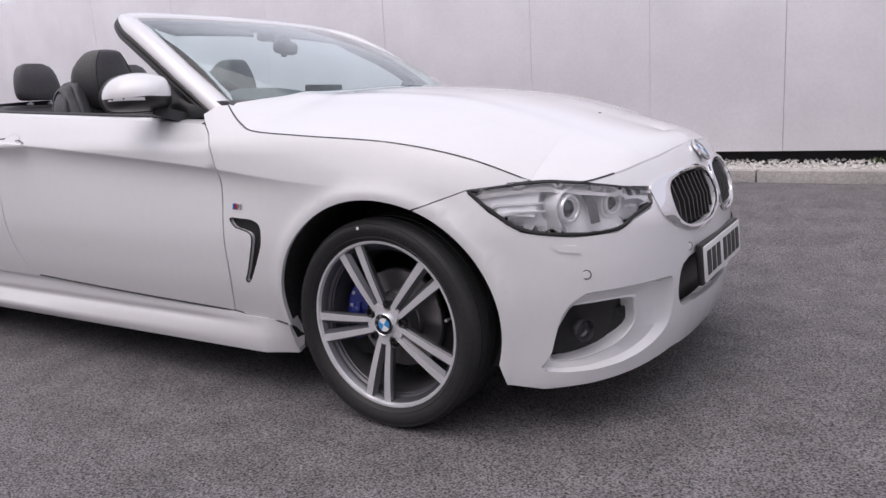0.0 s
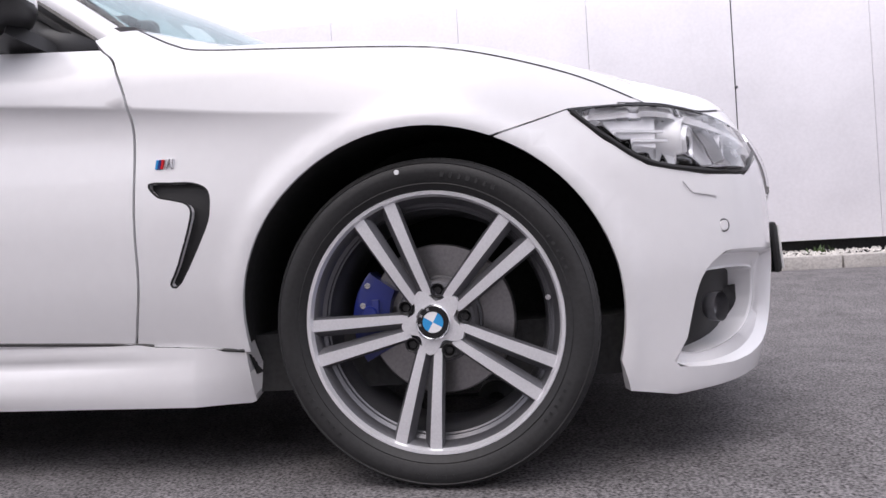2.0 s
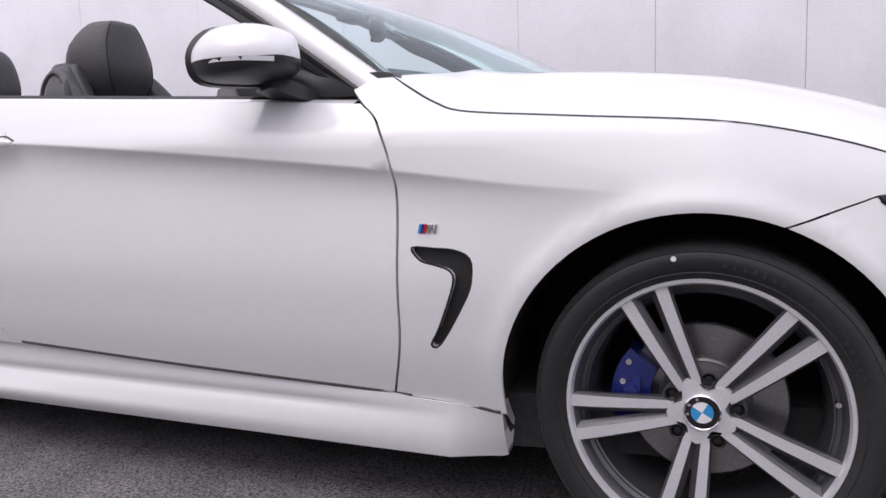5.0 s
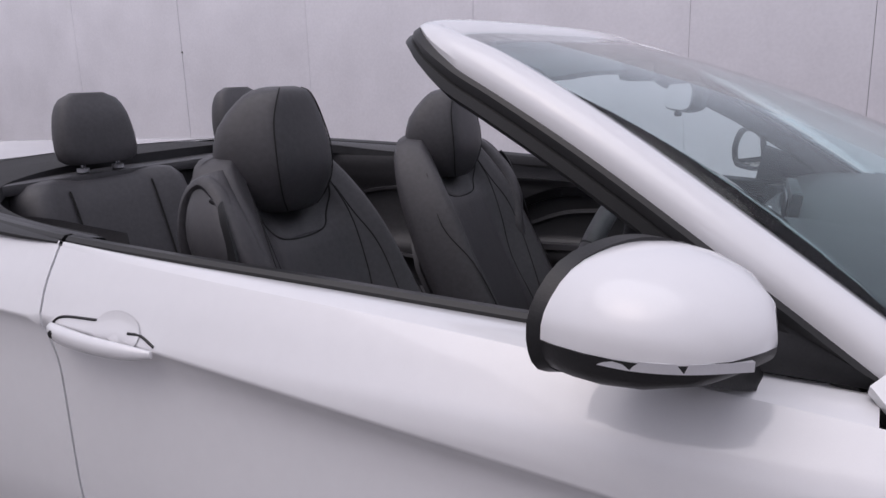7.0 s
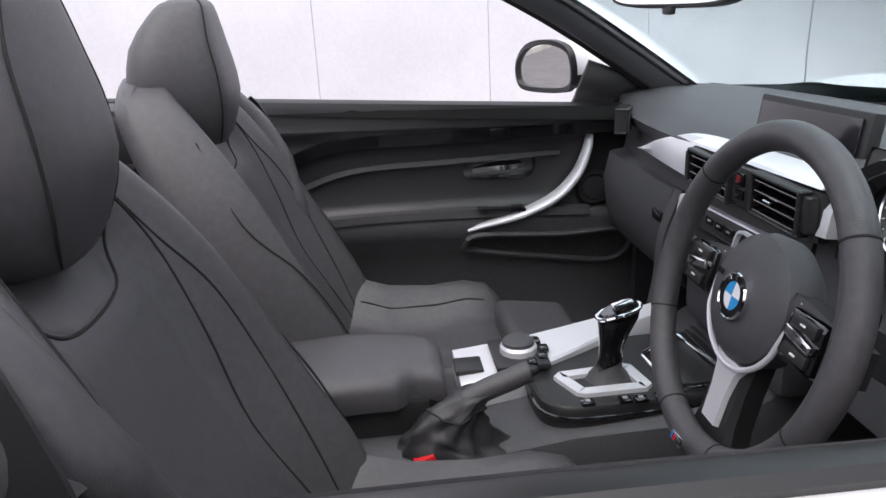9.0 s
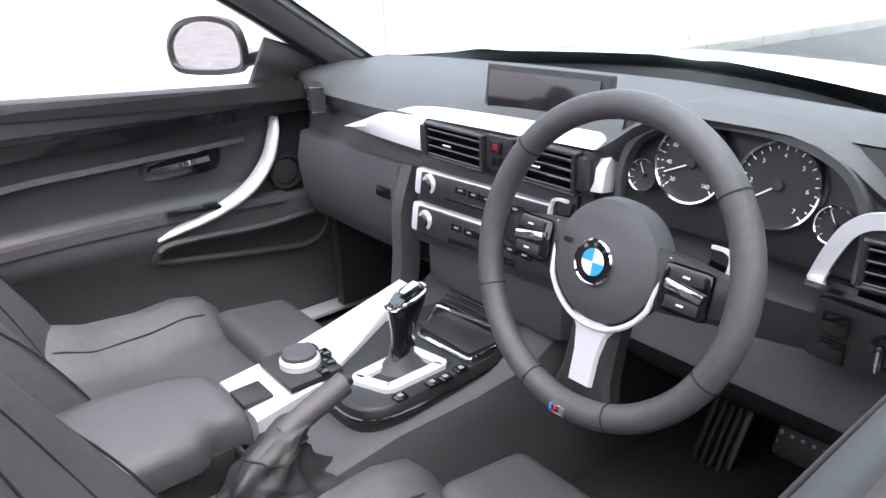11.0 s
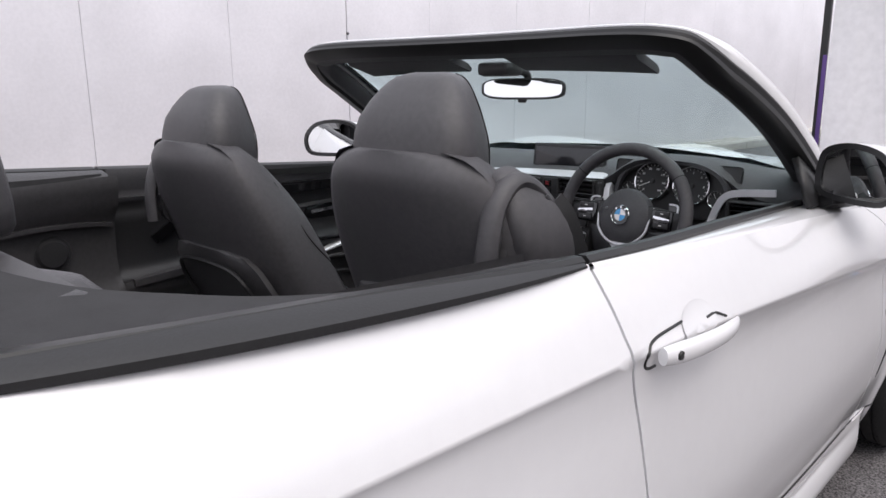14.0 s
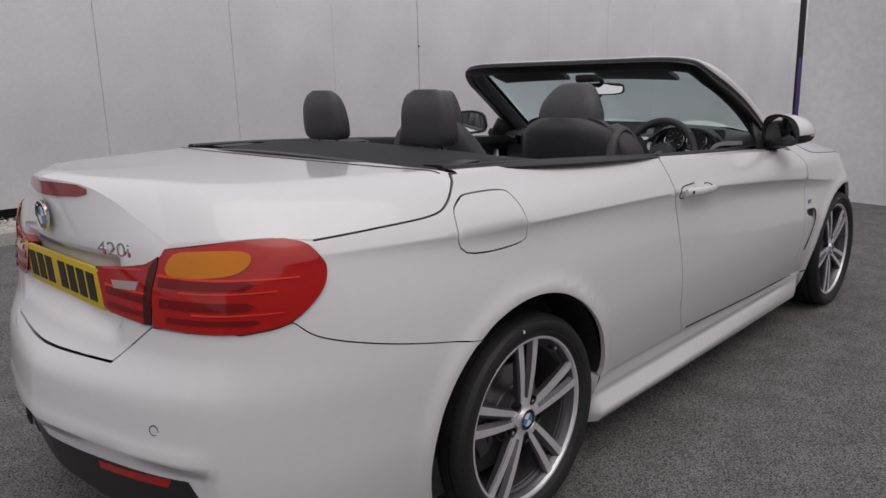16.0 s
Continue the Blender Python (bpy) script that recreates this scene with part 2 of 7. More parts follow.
def patch(name, outline, surface, material, parent, holes=(), step=.03, off=0.0, flange=.018, label="", mirror=False, line=None):
    """A panel cut from a surface (u, v) -> point along an outline, with holes and returned edges."""
    from mathutils.geometry import delaunay_2d_cdt
    loops = [resample(list(outline), step * .6)] + [resample(list(h), step * .5) for h in holes]
    us, vs = [p[0] for p in loops[0]], [p[1] for p in loops[0]]
    grid = np.array([(u, v) for u in np.arange(min(us) + step / 2, max(us), step) for v in np.arange(min(vs) + step / 2, max(vs), step)])
    if line:
        grid = np.array([g for g in grid if min(abs(g[1] - line(g[0]) - q) for q in (0, -.03)) > .010]
                        + [(u, line(u) + q) for u in np.arange(min(us) + step / 2, max(us), step) for q in (.012, .004, -.004, -.014, -.03)])
    if len(grid):
        keep = inside(grid, loops[0])
        for h in loops[1:]:
            keep &= ~inside(grid, h)
        edge = np.array([p for l in loops for p in l])
        grid = grid[keep]
        if len(grid):
            near = np.min(np.hypot(grid[:, None, 0] - edge[None, :, 0], grid[:, None, 1] - edge[None, :, 1]), axis=1)
            grid = grid[near > step * .35]
    flat, edges, start = [], [], 0
    for l in loops:
        flat += [Vector(p) for p in l]
        edges += [(start + k, start + (k + 1) % len(l)) for k in range(len(l))]
        start += len(l)
    flat += [Vector((float(u), float(v))) for u, v in grid]
    verts, cdt_edges, faces, *_ = delaunay_2d_cdt(flat, edges, [], 0, 1e-5)
    cent = np.array([[sum(verts[i][k] for i in f) / len(f) for k in (0, 1)] for f in faces])
    ok = inside(cent, loops[0])
    for h in loops[1:]:
        ok &= ~inside(cent, h)
    faces = [f for f, o in zip(faces, ok) if o]
    uvs = [(v[0], v[1]) for v in verts]
    pts, nors = [], []
    e = 2e-3
    for u, v in uvs:
        p = surface(u, v)
        n = (surface(u + e, v) - surface(u - e, v)).cross(surface(u, v + e) - surface(u, v - e))
        n.normalize()
        pts.append(p), nors.append(n)
    mid = sum(pts, Vector()) / len(pts)
    if sum(n.dot(p - Vector((-1.5, 0, .35))) for n, p in zip(nors, pts)) < 0:
        nors = [-n for n in nors]
    pts = [p + n * off for p, n in zip(pts, nors)]
    bm = bmesh.new()
    bv = [bm.verts.new(p) for p in pts]
    for f in faces:
        a, b, c = (pts[i] for i in f[:3])
        turn = (b - a).cross(c - a).dot(nors[f[0]]) < 0
        try:
            bm.faces.new([bv[i] for i in (reversed(f) if turn else f)])
        except ValueError:
            pass
    normals = list(nors)
    bm.verts.index_update()
    if flange:
        rim = [e_ for e_ in bm.edges if len(e_.link_faces) == 1]
        for e_ in rim:
            a, b = e_.verts
            f = e_.link_faces[0]
            i, j = a.index, b.index
            mid_f = f.calc_center_median()
            out_dir = ((a.co + b.co) / 2 - mid_f)
            out_dir -= (b.co - a.co).normalized() * out_dir.dot((b.co - a.co).normalized())
            out_dir.normalize()
            q = [bm.verts.new(v) for v in (a.co, b.co, b.co - nors[j] * flange, a.co - nors[i] * flange)]
            normals += [out_dir] * 4
            fa = bm.faces.new(q)
            fa.normal_update()
            if fa.normal.dot(out_dir) < 0:
                fa.normal_flip()
    made = []
    me_normals = normals
    if mirror:
        other = bm.copy()
        for v in other.verts:
            v.co.y = -v.co.y
        bmesh.ops.reverse_faces(other, faces=other.faces)
        made.append(part(name, other, material, parent, label, 0, [(n[0], -n[1], n[2]) for n in me_normals]))
    made.append(part(name, bm, material, parent, label, 0, [tuple(n) for n in me_normals]))
    return made[-1]


def mirrored(build, name, material, parent, label=""):
    """The same part on both sides; build() gives the right side's bmesh."""
    right = part(name, build(), material, parent, label)
    bm = build()
    for v in bm.verts:
        v.co.y = -v.co.y
    bmesh.ops.reverse_faces(bm, faces=bm.faces)
    left = part(name, bm, material, parent, label)
    return right, left


def lettering(name, text, size, m, material, parent, depth=.002):
    """Raised letters as a mesh, lying in the plane of m."""
    cu = bpy.data.curves.new(name, "FONT")
    cu.body, cu.size, cu.extrude, cu.align_x, cu.align_y = text, size, depth, "CENTER", "CENTER"
    tmp = new(name, cu)
    me = bpy.data.meshes.new_from_object(tmp.evaluated_get(bpy.context.evaluated_depsgraph_get()))
    bpy.data.objects.remove(tmp)
    bpy.data.curves.remove(cu)
    me.materials.append(material)
    ob = new(name, me)
    ob.parent = parent
    ob.matrix_local = m
    return ob


# ---- the yard ----
SEAMS = (-18, -15, -12, -9.5, -7.5, -5.6, -3.7, -1.88, -.7, .40, 1.52, 2.50, 3.75, 5.03, 6.2, 8, 11, 14, 18)
WIDE_SEAMS = (-7.5, 1.52)


def ground_z(y):
    """The yard lies flat under the car and rises gently to the kerb."""
    f = min(1.0, max(0.0, (y - 1.0) / 2.4))
    return .0115 + .20 * f * f * (3 - 2 * f)


def ground():
    bm = bmesh.new()
    ys = [-600, -60, 0, 1.0, 1.3, 1.6, 1.9, 2.2, 2.5, 2.8, 3.1, 3.4, 8, 60, 600]
    rows = [[bm.verts.new((x, y, ground_z(y))) for x in (-600, -30, 0, 30, 600)] for y in ys]
    for a, b in zip(rows, rows[1:]):
        for k in range(4):
            bm.faces.new((a[k], a[k + 1], b[k + 1], b[k]))
    tagged(part("ground", bm, TARMAC), "dark grey worn tarmac yard", "ground", kind="structure")


def hoarding():
    foot, yaw = .42, math.atan(-.07)
    turn = Matrix.Translation((0, 4.05, 0)) @ Matrix.Rotation(yaw, 4, "Z")
    bm = box(36, .10, 2.05, (0, .085, foot + 1.03), 0)
    bmesh.ops.transform(bm, matrix=turn, verts=bm.verts)
    base = tagged(part("wall_north", bm, SEAM), "tall white painted hoarding wall behind the car", "wall", kind="structure")
    rnd = random.Random(4)
    for a, b in zip(SEAMS, SEAMS[1:]):
        gap = .009 if a in WIDE_SEAMS else .003
        bm = box(b - a - gap, .02, 1, ((a + b + gap) / 2, .006 + rnd.uniform(0, .004), .5), .002, seg=1)
        for v in bm.verts:
            low = foot if a < 3.7 else .24
            v.co.z = low + v.co.z * (foot - low + 2.16 - .03 * min(v.co.x, 1.5) + .15 * (1 if b < -4 else 0))
        for z in (.48, 1.1, 1.62, 2.2):
            for x in (a + .035, b - .035):
                if rnd.random() < .6:
                    join(bm, turned([(0, -.003), (.005, -.0025), (.0065, 0)], 8, Matrix.Translation((x, -.004, z + rnd.uniform(-.03, .03)))))
        bmesh.ops.transform(bm, matrix=turn, verts=bm.verts)
        part("panel", bm, HOARDING, base)
    for x in WIDE_SEAMS:
        bm = turned([(0, -.012), (.010, -.010), (.013, 0)], 10, turn @ Matrix.Translation((x + .012, -.002, 1.66)))
        part("fixing", bm, GRAPHITE, base, "dark bolt head")
    # Dark strip set back below the panels, standing in for the gap's shade.
    bm = box(21.7, .02, .30, (-7.1, .16, .36), 0)
    bmesh.ops.transform(bm, matrix=turn, verts=bm.verts)
    part("foot_gap_shade", bm, VOID, base, "dark strip standing in for the shade under the hoarding")
    kerb = tagged(new("kerb"), "low concrete kerb with pale gravel along the hoarding", "kerb", kind="structure")
    x = -18.0
    while x < 18:
        bm = box(.905, .12, .20, (x + .455, -.34, .205), .012)
        bmesh.ops.transform(bm, matrix=turn, verts=bm.verts)
        part("kerb_stone", bm, CONCRETE, kerb)
        x += .915
    bm = bmesh.new()
    for _ in range(5200):
        px, py = rnd.uniform(-7, 9), -.27 + rnd.random() * .36
        r = rnd.uniform(.010, .024)
        c = turn @ Vector((px, py, 0.295 + .10 * (py + .27) + rnd.random() * .012))
        o = [bm.verts.new(c + Vector(d) * r * rnd.uniform(.6, 1.1)) for d in ((1, 0, 0), (0, 1, 0), (-1, 0, 0), (0, -1, 0), (0, 0, 1))]
        for k in range(4):
            bm.faces.new((o[k], o[(k + 1) % 4], o[4]))
    tagged(part("gravel", bm, GRAVEL), "pale loose gravel strip", "gravel", kind="stuff")
    bm = box(36, .46, .16, (0, -.06, .225), 0)
    bmesh.ops.transform(bm, matrix=turn, verts=bm.verts)
    tagged(part("gravel_bed", bm, GRAVEL), "bed of pale gravel under the hoarding", "gravel", kind="structure")
    for px in (2.05, 1.1, 3.4, -3.5):
        w = bmesh.new()
        for k in range(26):
            a, l = rnd.uniform(0, 6.28), rnd.uniform(.03, .09)
            c = turn @ Vector((px + rnd.gauss(0, .04), -.05 + rnd.gauss(0, .02), .312))
            d = Vector((math.cos(a) * .6, math.sin(a) * .6, 1)).normalized() * l
            n = Vector((-math.sin(a), math.cos(a), 0)) * .009
            v = [w.verts.new(p) for p in (c, c + d * .5 + n, c + d, c + d * .5 - n)]
            w.faces.new(v)
        tagged(part("weed", w, WEED), "small green weed growing at the hoarding foot", "plant", kind="stuff")


def sky_blocker():
    # Unseen wall, added to hold back low sky and darken the car's near side.
    bm = box(44, .2, 4.0, (-2, -9.5, 2.0), .01)
    tagged(part("sky_blocker_south", bm, CONCRETE), "plain grey unseen wall, added to block low sky from the car's side", "wall", kind="structure")


def end_wall():
    a, b, top = Vector((3.70, .60, 0)), Vector((2.80, -5.5, 0)), 3.3
    d = (b - a).normalized()
    n = Vector((d.y, -d.x, 0))
    if n.x > 0:
        n = -n
    rnd = random.Random(9)
    nx, nz = 90, 36
    bm = bmesh.new()
    length = (b - a).length
    grid = []
    for i in range(nx + 1):
        col = []
        for k in range(nz + 1):
            u, z = length * i / nx, top * k / nz
            w = .045 * noise.noise(Vector((u * 2.0, z * .5, 3))) + .018 * noise.noise(Vector((u * 6, z * 1.1, 8))) + .008 * noise.noise(Vector((u * 17, z * 5.0, 5)))
            col.append(bm.verts.new(a + d * u + n * w + Vector((0, 0, z))))
        grid.append(col)
    back = [bm.verts.new(a - n * .12), bm.verts.new(a - n * .12 + Vector((0, 0, top))), bm.verts.new(b - n * .12), bm.verts.new(b - n * .12 + Vector((0, 0, top)))]
    for i in range(nx):
        for k in range(nz):
            bm.faces.new((grid[i][k], grid[i + 1][k], grid[i + 1][k + 1], grid[i][k + 1]))
    bm.faces.new([grid[0][k] for k in range(nz + 1)] + [back[1], back[0]])
    bm.faces.new([grid[nx][k] for k in range(nz + 1)] + [back[3], back[2]])
    bm.faces.new((back[0], back[1], back[3], back[2]))
    bmesh.ops.recalc_face_normals(bm, faces=bm.faces)
    tagged(part("wall_east", bm, SHEETING), "creased white sheeting wall ahead of the car", "wall", kind="structure")
    post = tagged(new("post"), "thin dark post with a purple strip at the sheeting edge", "post")
    p = a - d * .05
    part("upright", box(.05, .05, top, (p.x, p.y, top / 2), .006), BLACK, post)
    part("strip", box(.02, .03, .75, (p.x - .03, p.y - .02, 1.05), .004), PURPLE, post, "purple strip")


ground()
hoarding()
sky_blocker()
end_wall()


# ---- the car: shape of the skin ----
def curve(xs, ys, flat=False):
    """A smooth curve through a few stations (monotone cubic)."""
    xs, ys = [float(v) for v in xs], [float(v) for v in ys]
    n = len(xs)
    h = [xs[i + 1] - xs[i] for i in range(n - 1)]
    d = [(ys[i + 1] - ys[i]) / h[i] for i in range(n - 1)]
    m = [0.0 if flat else d[0]]
    for i in range(1, n - 1):
        if d[i - 1] * d[i] <= 0:
            m.append(0.0)
        else:
            a, b = 2 * h[i] + h[i - 1], h[i] + 2 * h[i - 1]
            m.append((a + b) / (a / d[i - 1] + b / d[i]))
    m.append(0.0 if flat else d[-1])

    def f(x):
        if x <= xs[0]:
            return ys[0] + (x - xs[0]) * m[0]
        if x >= xs[-1]:
            return ys[-1] + (x - xs[-1]) * m[-1]
        i = 0
        while x > xs[i + 1]:
            i += 1
        t = (x - xs[i]) / h[i]
        return ((1 + 2 * t) * (1 - t) ** 2 * ys[i] + t * (1 - t) ** 2 * h[i] * m[i]
                + t * t * (3 - 2 * t) * ys[i + 1] + t * t * (t - 1) * h[i] * m[i + 1])
    return f


# Plan of the car at bumper height, from the middle of the nose round the right side to the middle of the tail.
PLAN_X = (.765, .752, .705, .605, .45, .25, 0, -.5, -1.2, -2.0, -2.8, -3.2, -3.5, -3.69, -3.775, -3.81)
PLAN_Y = (0, .25, .48, .665, .775, .845, .885, .90, .908, .908, .898, .862, .785, .63, .35, 0)
PLAN_S = [0.0]
for i in range(1, len(PLAN_X)):
    PLAN_S.append(PLAN_S[-1] + math.hypot(PLAN_X[i] - PLAN_X[i - 1], PLAN_Y[i] - PLAN_Y[i - 1]))
TAIL = PLAN_S[-1]
plan_x, plan_y = curve(PLAN_S, PLAN_X, True), curve(PLAN_S, PLAN_Y)


def sx(x):
    """How far round the plan the side stands at x."""
    a, b = 0.0, TAIL
    for _ in range(40):
        c = (a + b) / 2
        a, b = (c, b) if plan_x(c) > x else (a, c)
    return a


# How far the skin stands out from the plan, at nine stations and nine heights.
STATIONS = [0, sx(.6), sx(.3), sx(0), sx(-.65), sx(-1.9), sx(-2.8), sx(-3.4), TAIL]
HEIGHTS = (.10, .17, .30, .45, .60, .72, .86, .95, 1.05)
SKIN = [curve(STATIONS, row) for row in (
    (-.09, -.07, -.06, -.10, -.15, -.15, -.14, -.09, -.12),
    (-.05, -.03, -.02, -.06, -.11, -.11, -.09, -.05, -.06),
    (-.012, -.01, -.012, -.034, -.056, -.056, -.036, -.012, .035),
    (0, 0, 0, -.008, -.016, -.016, -.002, .004, .058),
    (-.004, -.008, -.002, .004, 0, .002, .008, .004, .045),
    (-.045, -.060, -.025, .003, -.002, .001, .006, -.008, -.035),
    (-.135, -.165, -.095, -.035, -.010, .004, -.004, -.030, -.050),
    (-.22, -.26, -.19, -.105, -.075, -.028, -.03, -.065, -.050),
    (-.33, -.36, -.33, -.25, -.20, -.090, -.115, -.135, -.045))]
crease_z = curve((-3.9, -3.4, -2.8, -2.05, -1.75, -1.18, -.66, -.3, .5), (.93, .935, .926, .910, .897, .853, .803, .760, .70))
crease_a = curve((-3.7, -3.3, -2.8, -.8, -.35, -.05, .1), (0, .012, .021, .021, .010, 0, 0), True)
ARCHES = ((-.010, .331, .378), (-2.82, .338, .386))


def skin(s, z):
    """The point of the body's skin at s round the plan (negative on the left side) and height z."""
    a = abs(s)
    rows = [f(a) for f in SKIN]
    d = curve(HEIGHTS, rows)(z)
    x, y = plan_x(a), plan_y(a)
    zc = crease_z(x)
    if z < zc:
        t = (zc - z) / .060
        d -= max(0, crease_a(x)) * t * math.exp(1 - t)
    for ax, az, r in ARCHES:
        if abs(x - ax) < .6:
            q = math.hypot(x - ax, z - az) - r - .012
            d += .010 * math.exp(-(q / .030) ** 2)
    e = 1e-3
    tx, ty = plan_x(a + e) - plan_x(a - e), plan_y(a + e) - plan_y(a - e)
    n = math.hypot(tx, ty)
    x, y = x - d * ty / n * -1, y - d * tx / n
    return Vector((x, -y if s >= 0 else y, z))


bonnet_mid = curve((-.66, -.3, 0, .2, .4, .55, .68), (1.048, 1.031, .996, .951, .889, .842, .795))


def tonneau_skin(x, y):
    return Vector((x, y, 1.100 - .035 * (abs(y) / .7) ** 2.2 - .05 * max(0, (x + 2.80)) ** 1.0 + .006 * math.sin(x * 9)))


car = tagged(new("convertible_car"), "white two-door convertible with the roof down, parked on tarmac", "car")


def side(pts):
    return [(sx(x), z) for x, z in pts]


def arch(k, a0, a1, n=26):
    ax, az, r = ARCHES[k]
    return [(ax + r * math.cos(radians(a0 + (a1 - a0) * i / n)), az + r * math.sin(radians(a0 + (a1 - a0) * i / n))) for i in range(n + 1)]


def lerp_gap(pts, n=6):
    return [(p.x, p.y) for p in smooth_path([(x, z, 0) for x, z in pts], n)]


LAMP_ARC = lerp_gap([(4.90, .980), (4.845, .966), (4.812, .934), (4.800, .903), (4.824, .855), (4.910, .798), (5.012, .780)])
BOOT_LIP = [(5.236, .966), (5.30, .992), (5.38, 1.026), (5.47, 1.062), (5.58, 1.090), (TAIL, 1.100)]
DOOR_FRONT = lerp_gap([(-.648, .296), (-.615, .42), (-.607, .53), (-.604, .70), (-.612, .81), (-.648, .898), (-.70, .942)])
DOOR_REAR = lerp_gap([(-1.835, .345), (-1.90, .45), (-1.925, .55), (-1.945, .70), (-1.965, .82), (-1.995, .92), (-2.005, 1.026)])
BELT = lerp_gap([(-.70, .942), (-1.23, .979), (-1.82, 1.013), (-2.005, 1.026)])
GAP = .0062


def shift(pts, dx):
    return [(x + dx, z) for x, z in pts]


def crease_line(s):
    return crease_z(plan_x(s))


sill_out = curve((.15, .165, .195, .225, .255, .28, .30, .36), (.832, .838, .845, .848, .846, .845, .845, .845))


def sill_skin(s, z):
    p = skin(s, z)
    k = min(1.0, max(0.0, (-.40 - p.x) / .12)) * min(1.0, max(0.0, (p.x + 2.445) / .05))
    flare = min(1.0, max(0.0, (-.50 - p.x) / 1.4))
    out = sill_out(z) + .006 * k + .020 * flare * math.exp(-((z - .200) / .028) ** 2) - .008 * math.exp(-((z - .262) / .014) ** 2) * min(1.0, flare * 4)
    return Vector((p.x, p.y * (1 - k) - out * k, z))


def body_panels():
    wing = arch(0, 68, 187) + [(-.392, .284)] + shift(DOOR_FRONT, GAP / 2) + [(-.735, .975), (-.70, 1.0), (-.655, 1.0)] + lerp_gap([(-.600, .968), (-.53, .932), (-.456, .909), (-.25, .890), (.06, .862), (.29, .808), (.455, .742)])[1:] + [(.40, .741), (.286, .731)]
    patch("front_wing", side(wing), skin, PAINT, car, [GILL_OUT], mirror=True, line=crease_line)
    door = shift(DOOR_FRONT, -GAP / 2) + BELT[1:-1] + shift(DOOR_REAR[::-1], GAP / 2) + [(-1.25, .322)]
    patch("door", side(door), skin, PAINT, car, mirror=True, step=.035, line=crease_line)
    sill = [(-.395, .289), (-.60, .299), (-.66, .309), (-1.25, .332), (-1.80, .356), (-1.86, .342), (-2.435, .352), (-2.445, .25), (-2.43, .165), (-1.4, .168), (-.41, .171), (-.398, .176)]
    patch("sill", side(sill), sill_skin, PAINT, car, mirror=True, step=.02, flange=.05)
    for sign in (1, -1):
        path = [skin(sx(x), z) for x, z in lerp_gap([(-.398, .2868), (-.60, .2972), (-.66, .3065), (-1.25, .3268), (-1.80, .3500)], 8)]
        part("sill_gap", sweep([Vector((p.x, (p.y + .001) * sign, p.z)) for p in path], circle(.0040, 6)), SEAL, car, "thin dark shut line")
    quarter = shift(DOOR_REAR, -GAP / 2) + lerp_gap([(-2.005, 1.026), (-2.4, 1.05), (-2.75, 1.066), (-2.998, 1.072)])[1:]
    quarter += lerp_gap([(-3.010, 1.050), (-3.062, 1.008), (-3.128, .984), (-3.30, .974), (-3.465, .966)])
    below = lerp_gap([(-3.535, .797), (-3.47, .752), (-3.30, .704), (-3.04, .652)]) + arch(1, 124, 6)[1:] + [(-2.44, .354)]
    quarter = side(quarter) + LAMP_ARC[1:-1] + side(below)
    flap = rounded([(4.414, .974), (4.372, 1.012), (4.326, 1.021), (4.219, 1.019), (4.186, 1.000), (4.176, .926), (4.194, .881), (4.397, .884)])
    cut = rounded([(4.418, .974), (4.374, 1.016), (4.327, 1.025), (4.217, 1.023), (4.182, 1.002), (4.172, .926), (4.191, .877), (4.400, .880)])
    patch("rear_quarter", quarter, skin, PAINT, car, [cut], mirror=True, line=crease_line)
    patch("fuel_flap", flap, skin, PAINT, car, flange=.012)
    # bonnet
    part("bonnet", bonnet_mesh(), PAINT, car)
    for sign in (1, -1):
        shut = [skin(a, z) for a, z in bonnet_line()]
        path = [Vector((p.x, (p.y + .002) * sign, p.z - .0004)) for p in shut if p.x < .60]
        part("bonnet_seal", sweep(path, circle(.0026, 6)), SEAL, car, "thin dark shut line")
    # front bumper and nose
    top = [(sx(x), z) for x, z in arch(0, 67, -14)[:1]] + [(sx(.284), .7275), (.999, .668), (.91, .612), (.778, .592), (.634, .594), (.568, .622), (.489, .643), (.463, .694), (.70, .722), (.70, .726), (.439, .760), (.2, .783), (0, .796)]
    top = top[:8] + [(.470, .66), (.462, .700), (.58, .712), (.70, .728), (.439, .760), (.2, .783), (0, .796)]
    low = [(sx(x), z) for x, z in arch(0, 67, -14)] + [(sx(.375), .178), (.86, .160), (.633, .172), (.432, .186), (.35, .195), (.2, .185), (0, .18)]
    outline = low + [(-s, z) for s, z in low[-2::-1]] + [(-s, z) for s, z in top[1:]] + top[-2:0:-1]
    kid = rounded([(.333, .700), (.372, .640), (.350, .590), (.27, .562), (.11, .562), (.03, .60), (.022, .66), (.05, .705), (.16, .716)], 4)
    fog_o = rounded([(.855, .215), (.838, .271), (.808, .381), (.756, .430), (.69, .440), (.457, .436), (.405, .42), (.395, .34), (.44, .265), (.62, .215)], 3)
    fog_i = rounded([(.824, .243), (.778, .381), (.728, .400), (.575, .397), (.552, .372), (.556, .312), (.64, .262)], 4)
    intake = rounded([(.365, .41), (.345, .33), (.25, .318), (0, .312), (-.25, .318), (-.345, .33), (-.365, .41), (-.3, .47), (0, .475), (.3, .47)], 3)
    flip = lambda q: [(-s, z) for s, z in q]
    patch("front_bumper", outline, skin, PAINT, car, [kid, flip(kid), fog_o, flip(fog_o), intake], step=.032)
    patch("lower_intake", rounded([(.40, .42), (.38, .31), (0, .29), (-.38, .31), (-.40, .42), (-.3, .49), (0, .5), (.3, .49)], 3), skin, BLACK, car, off=-.05, flange=0, label="black mesh lower intake")
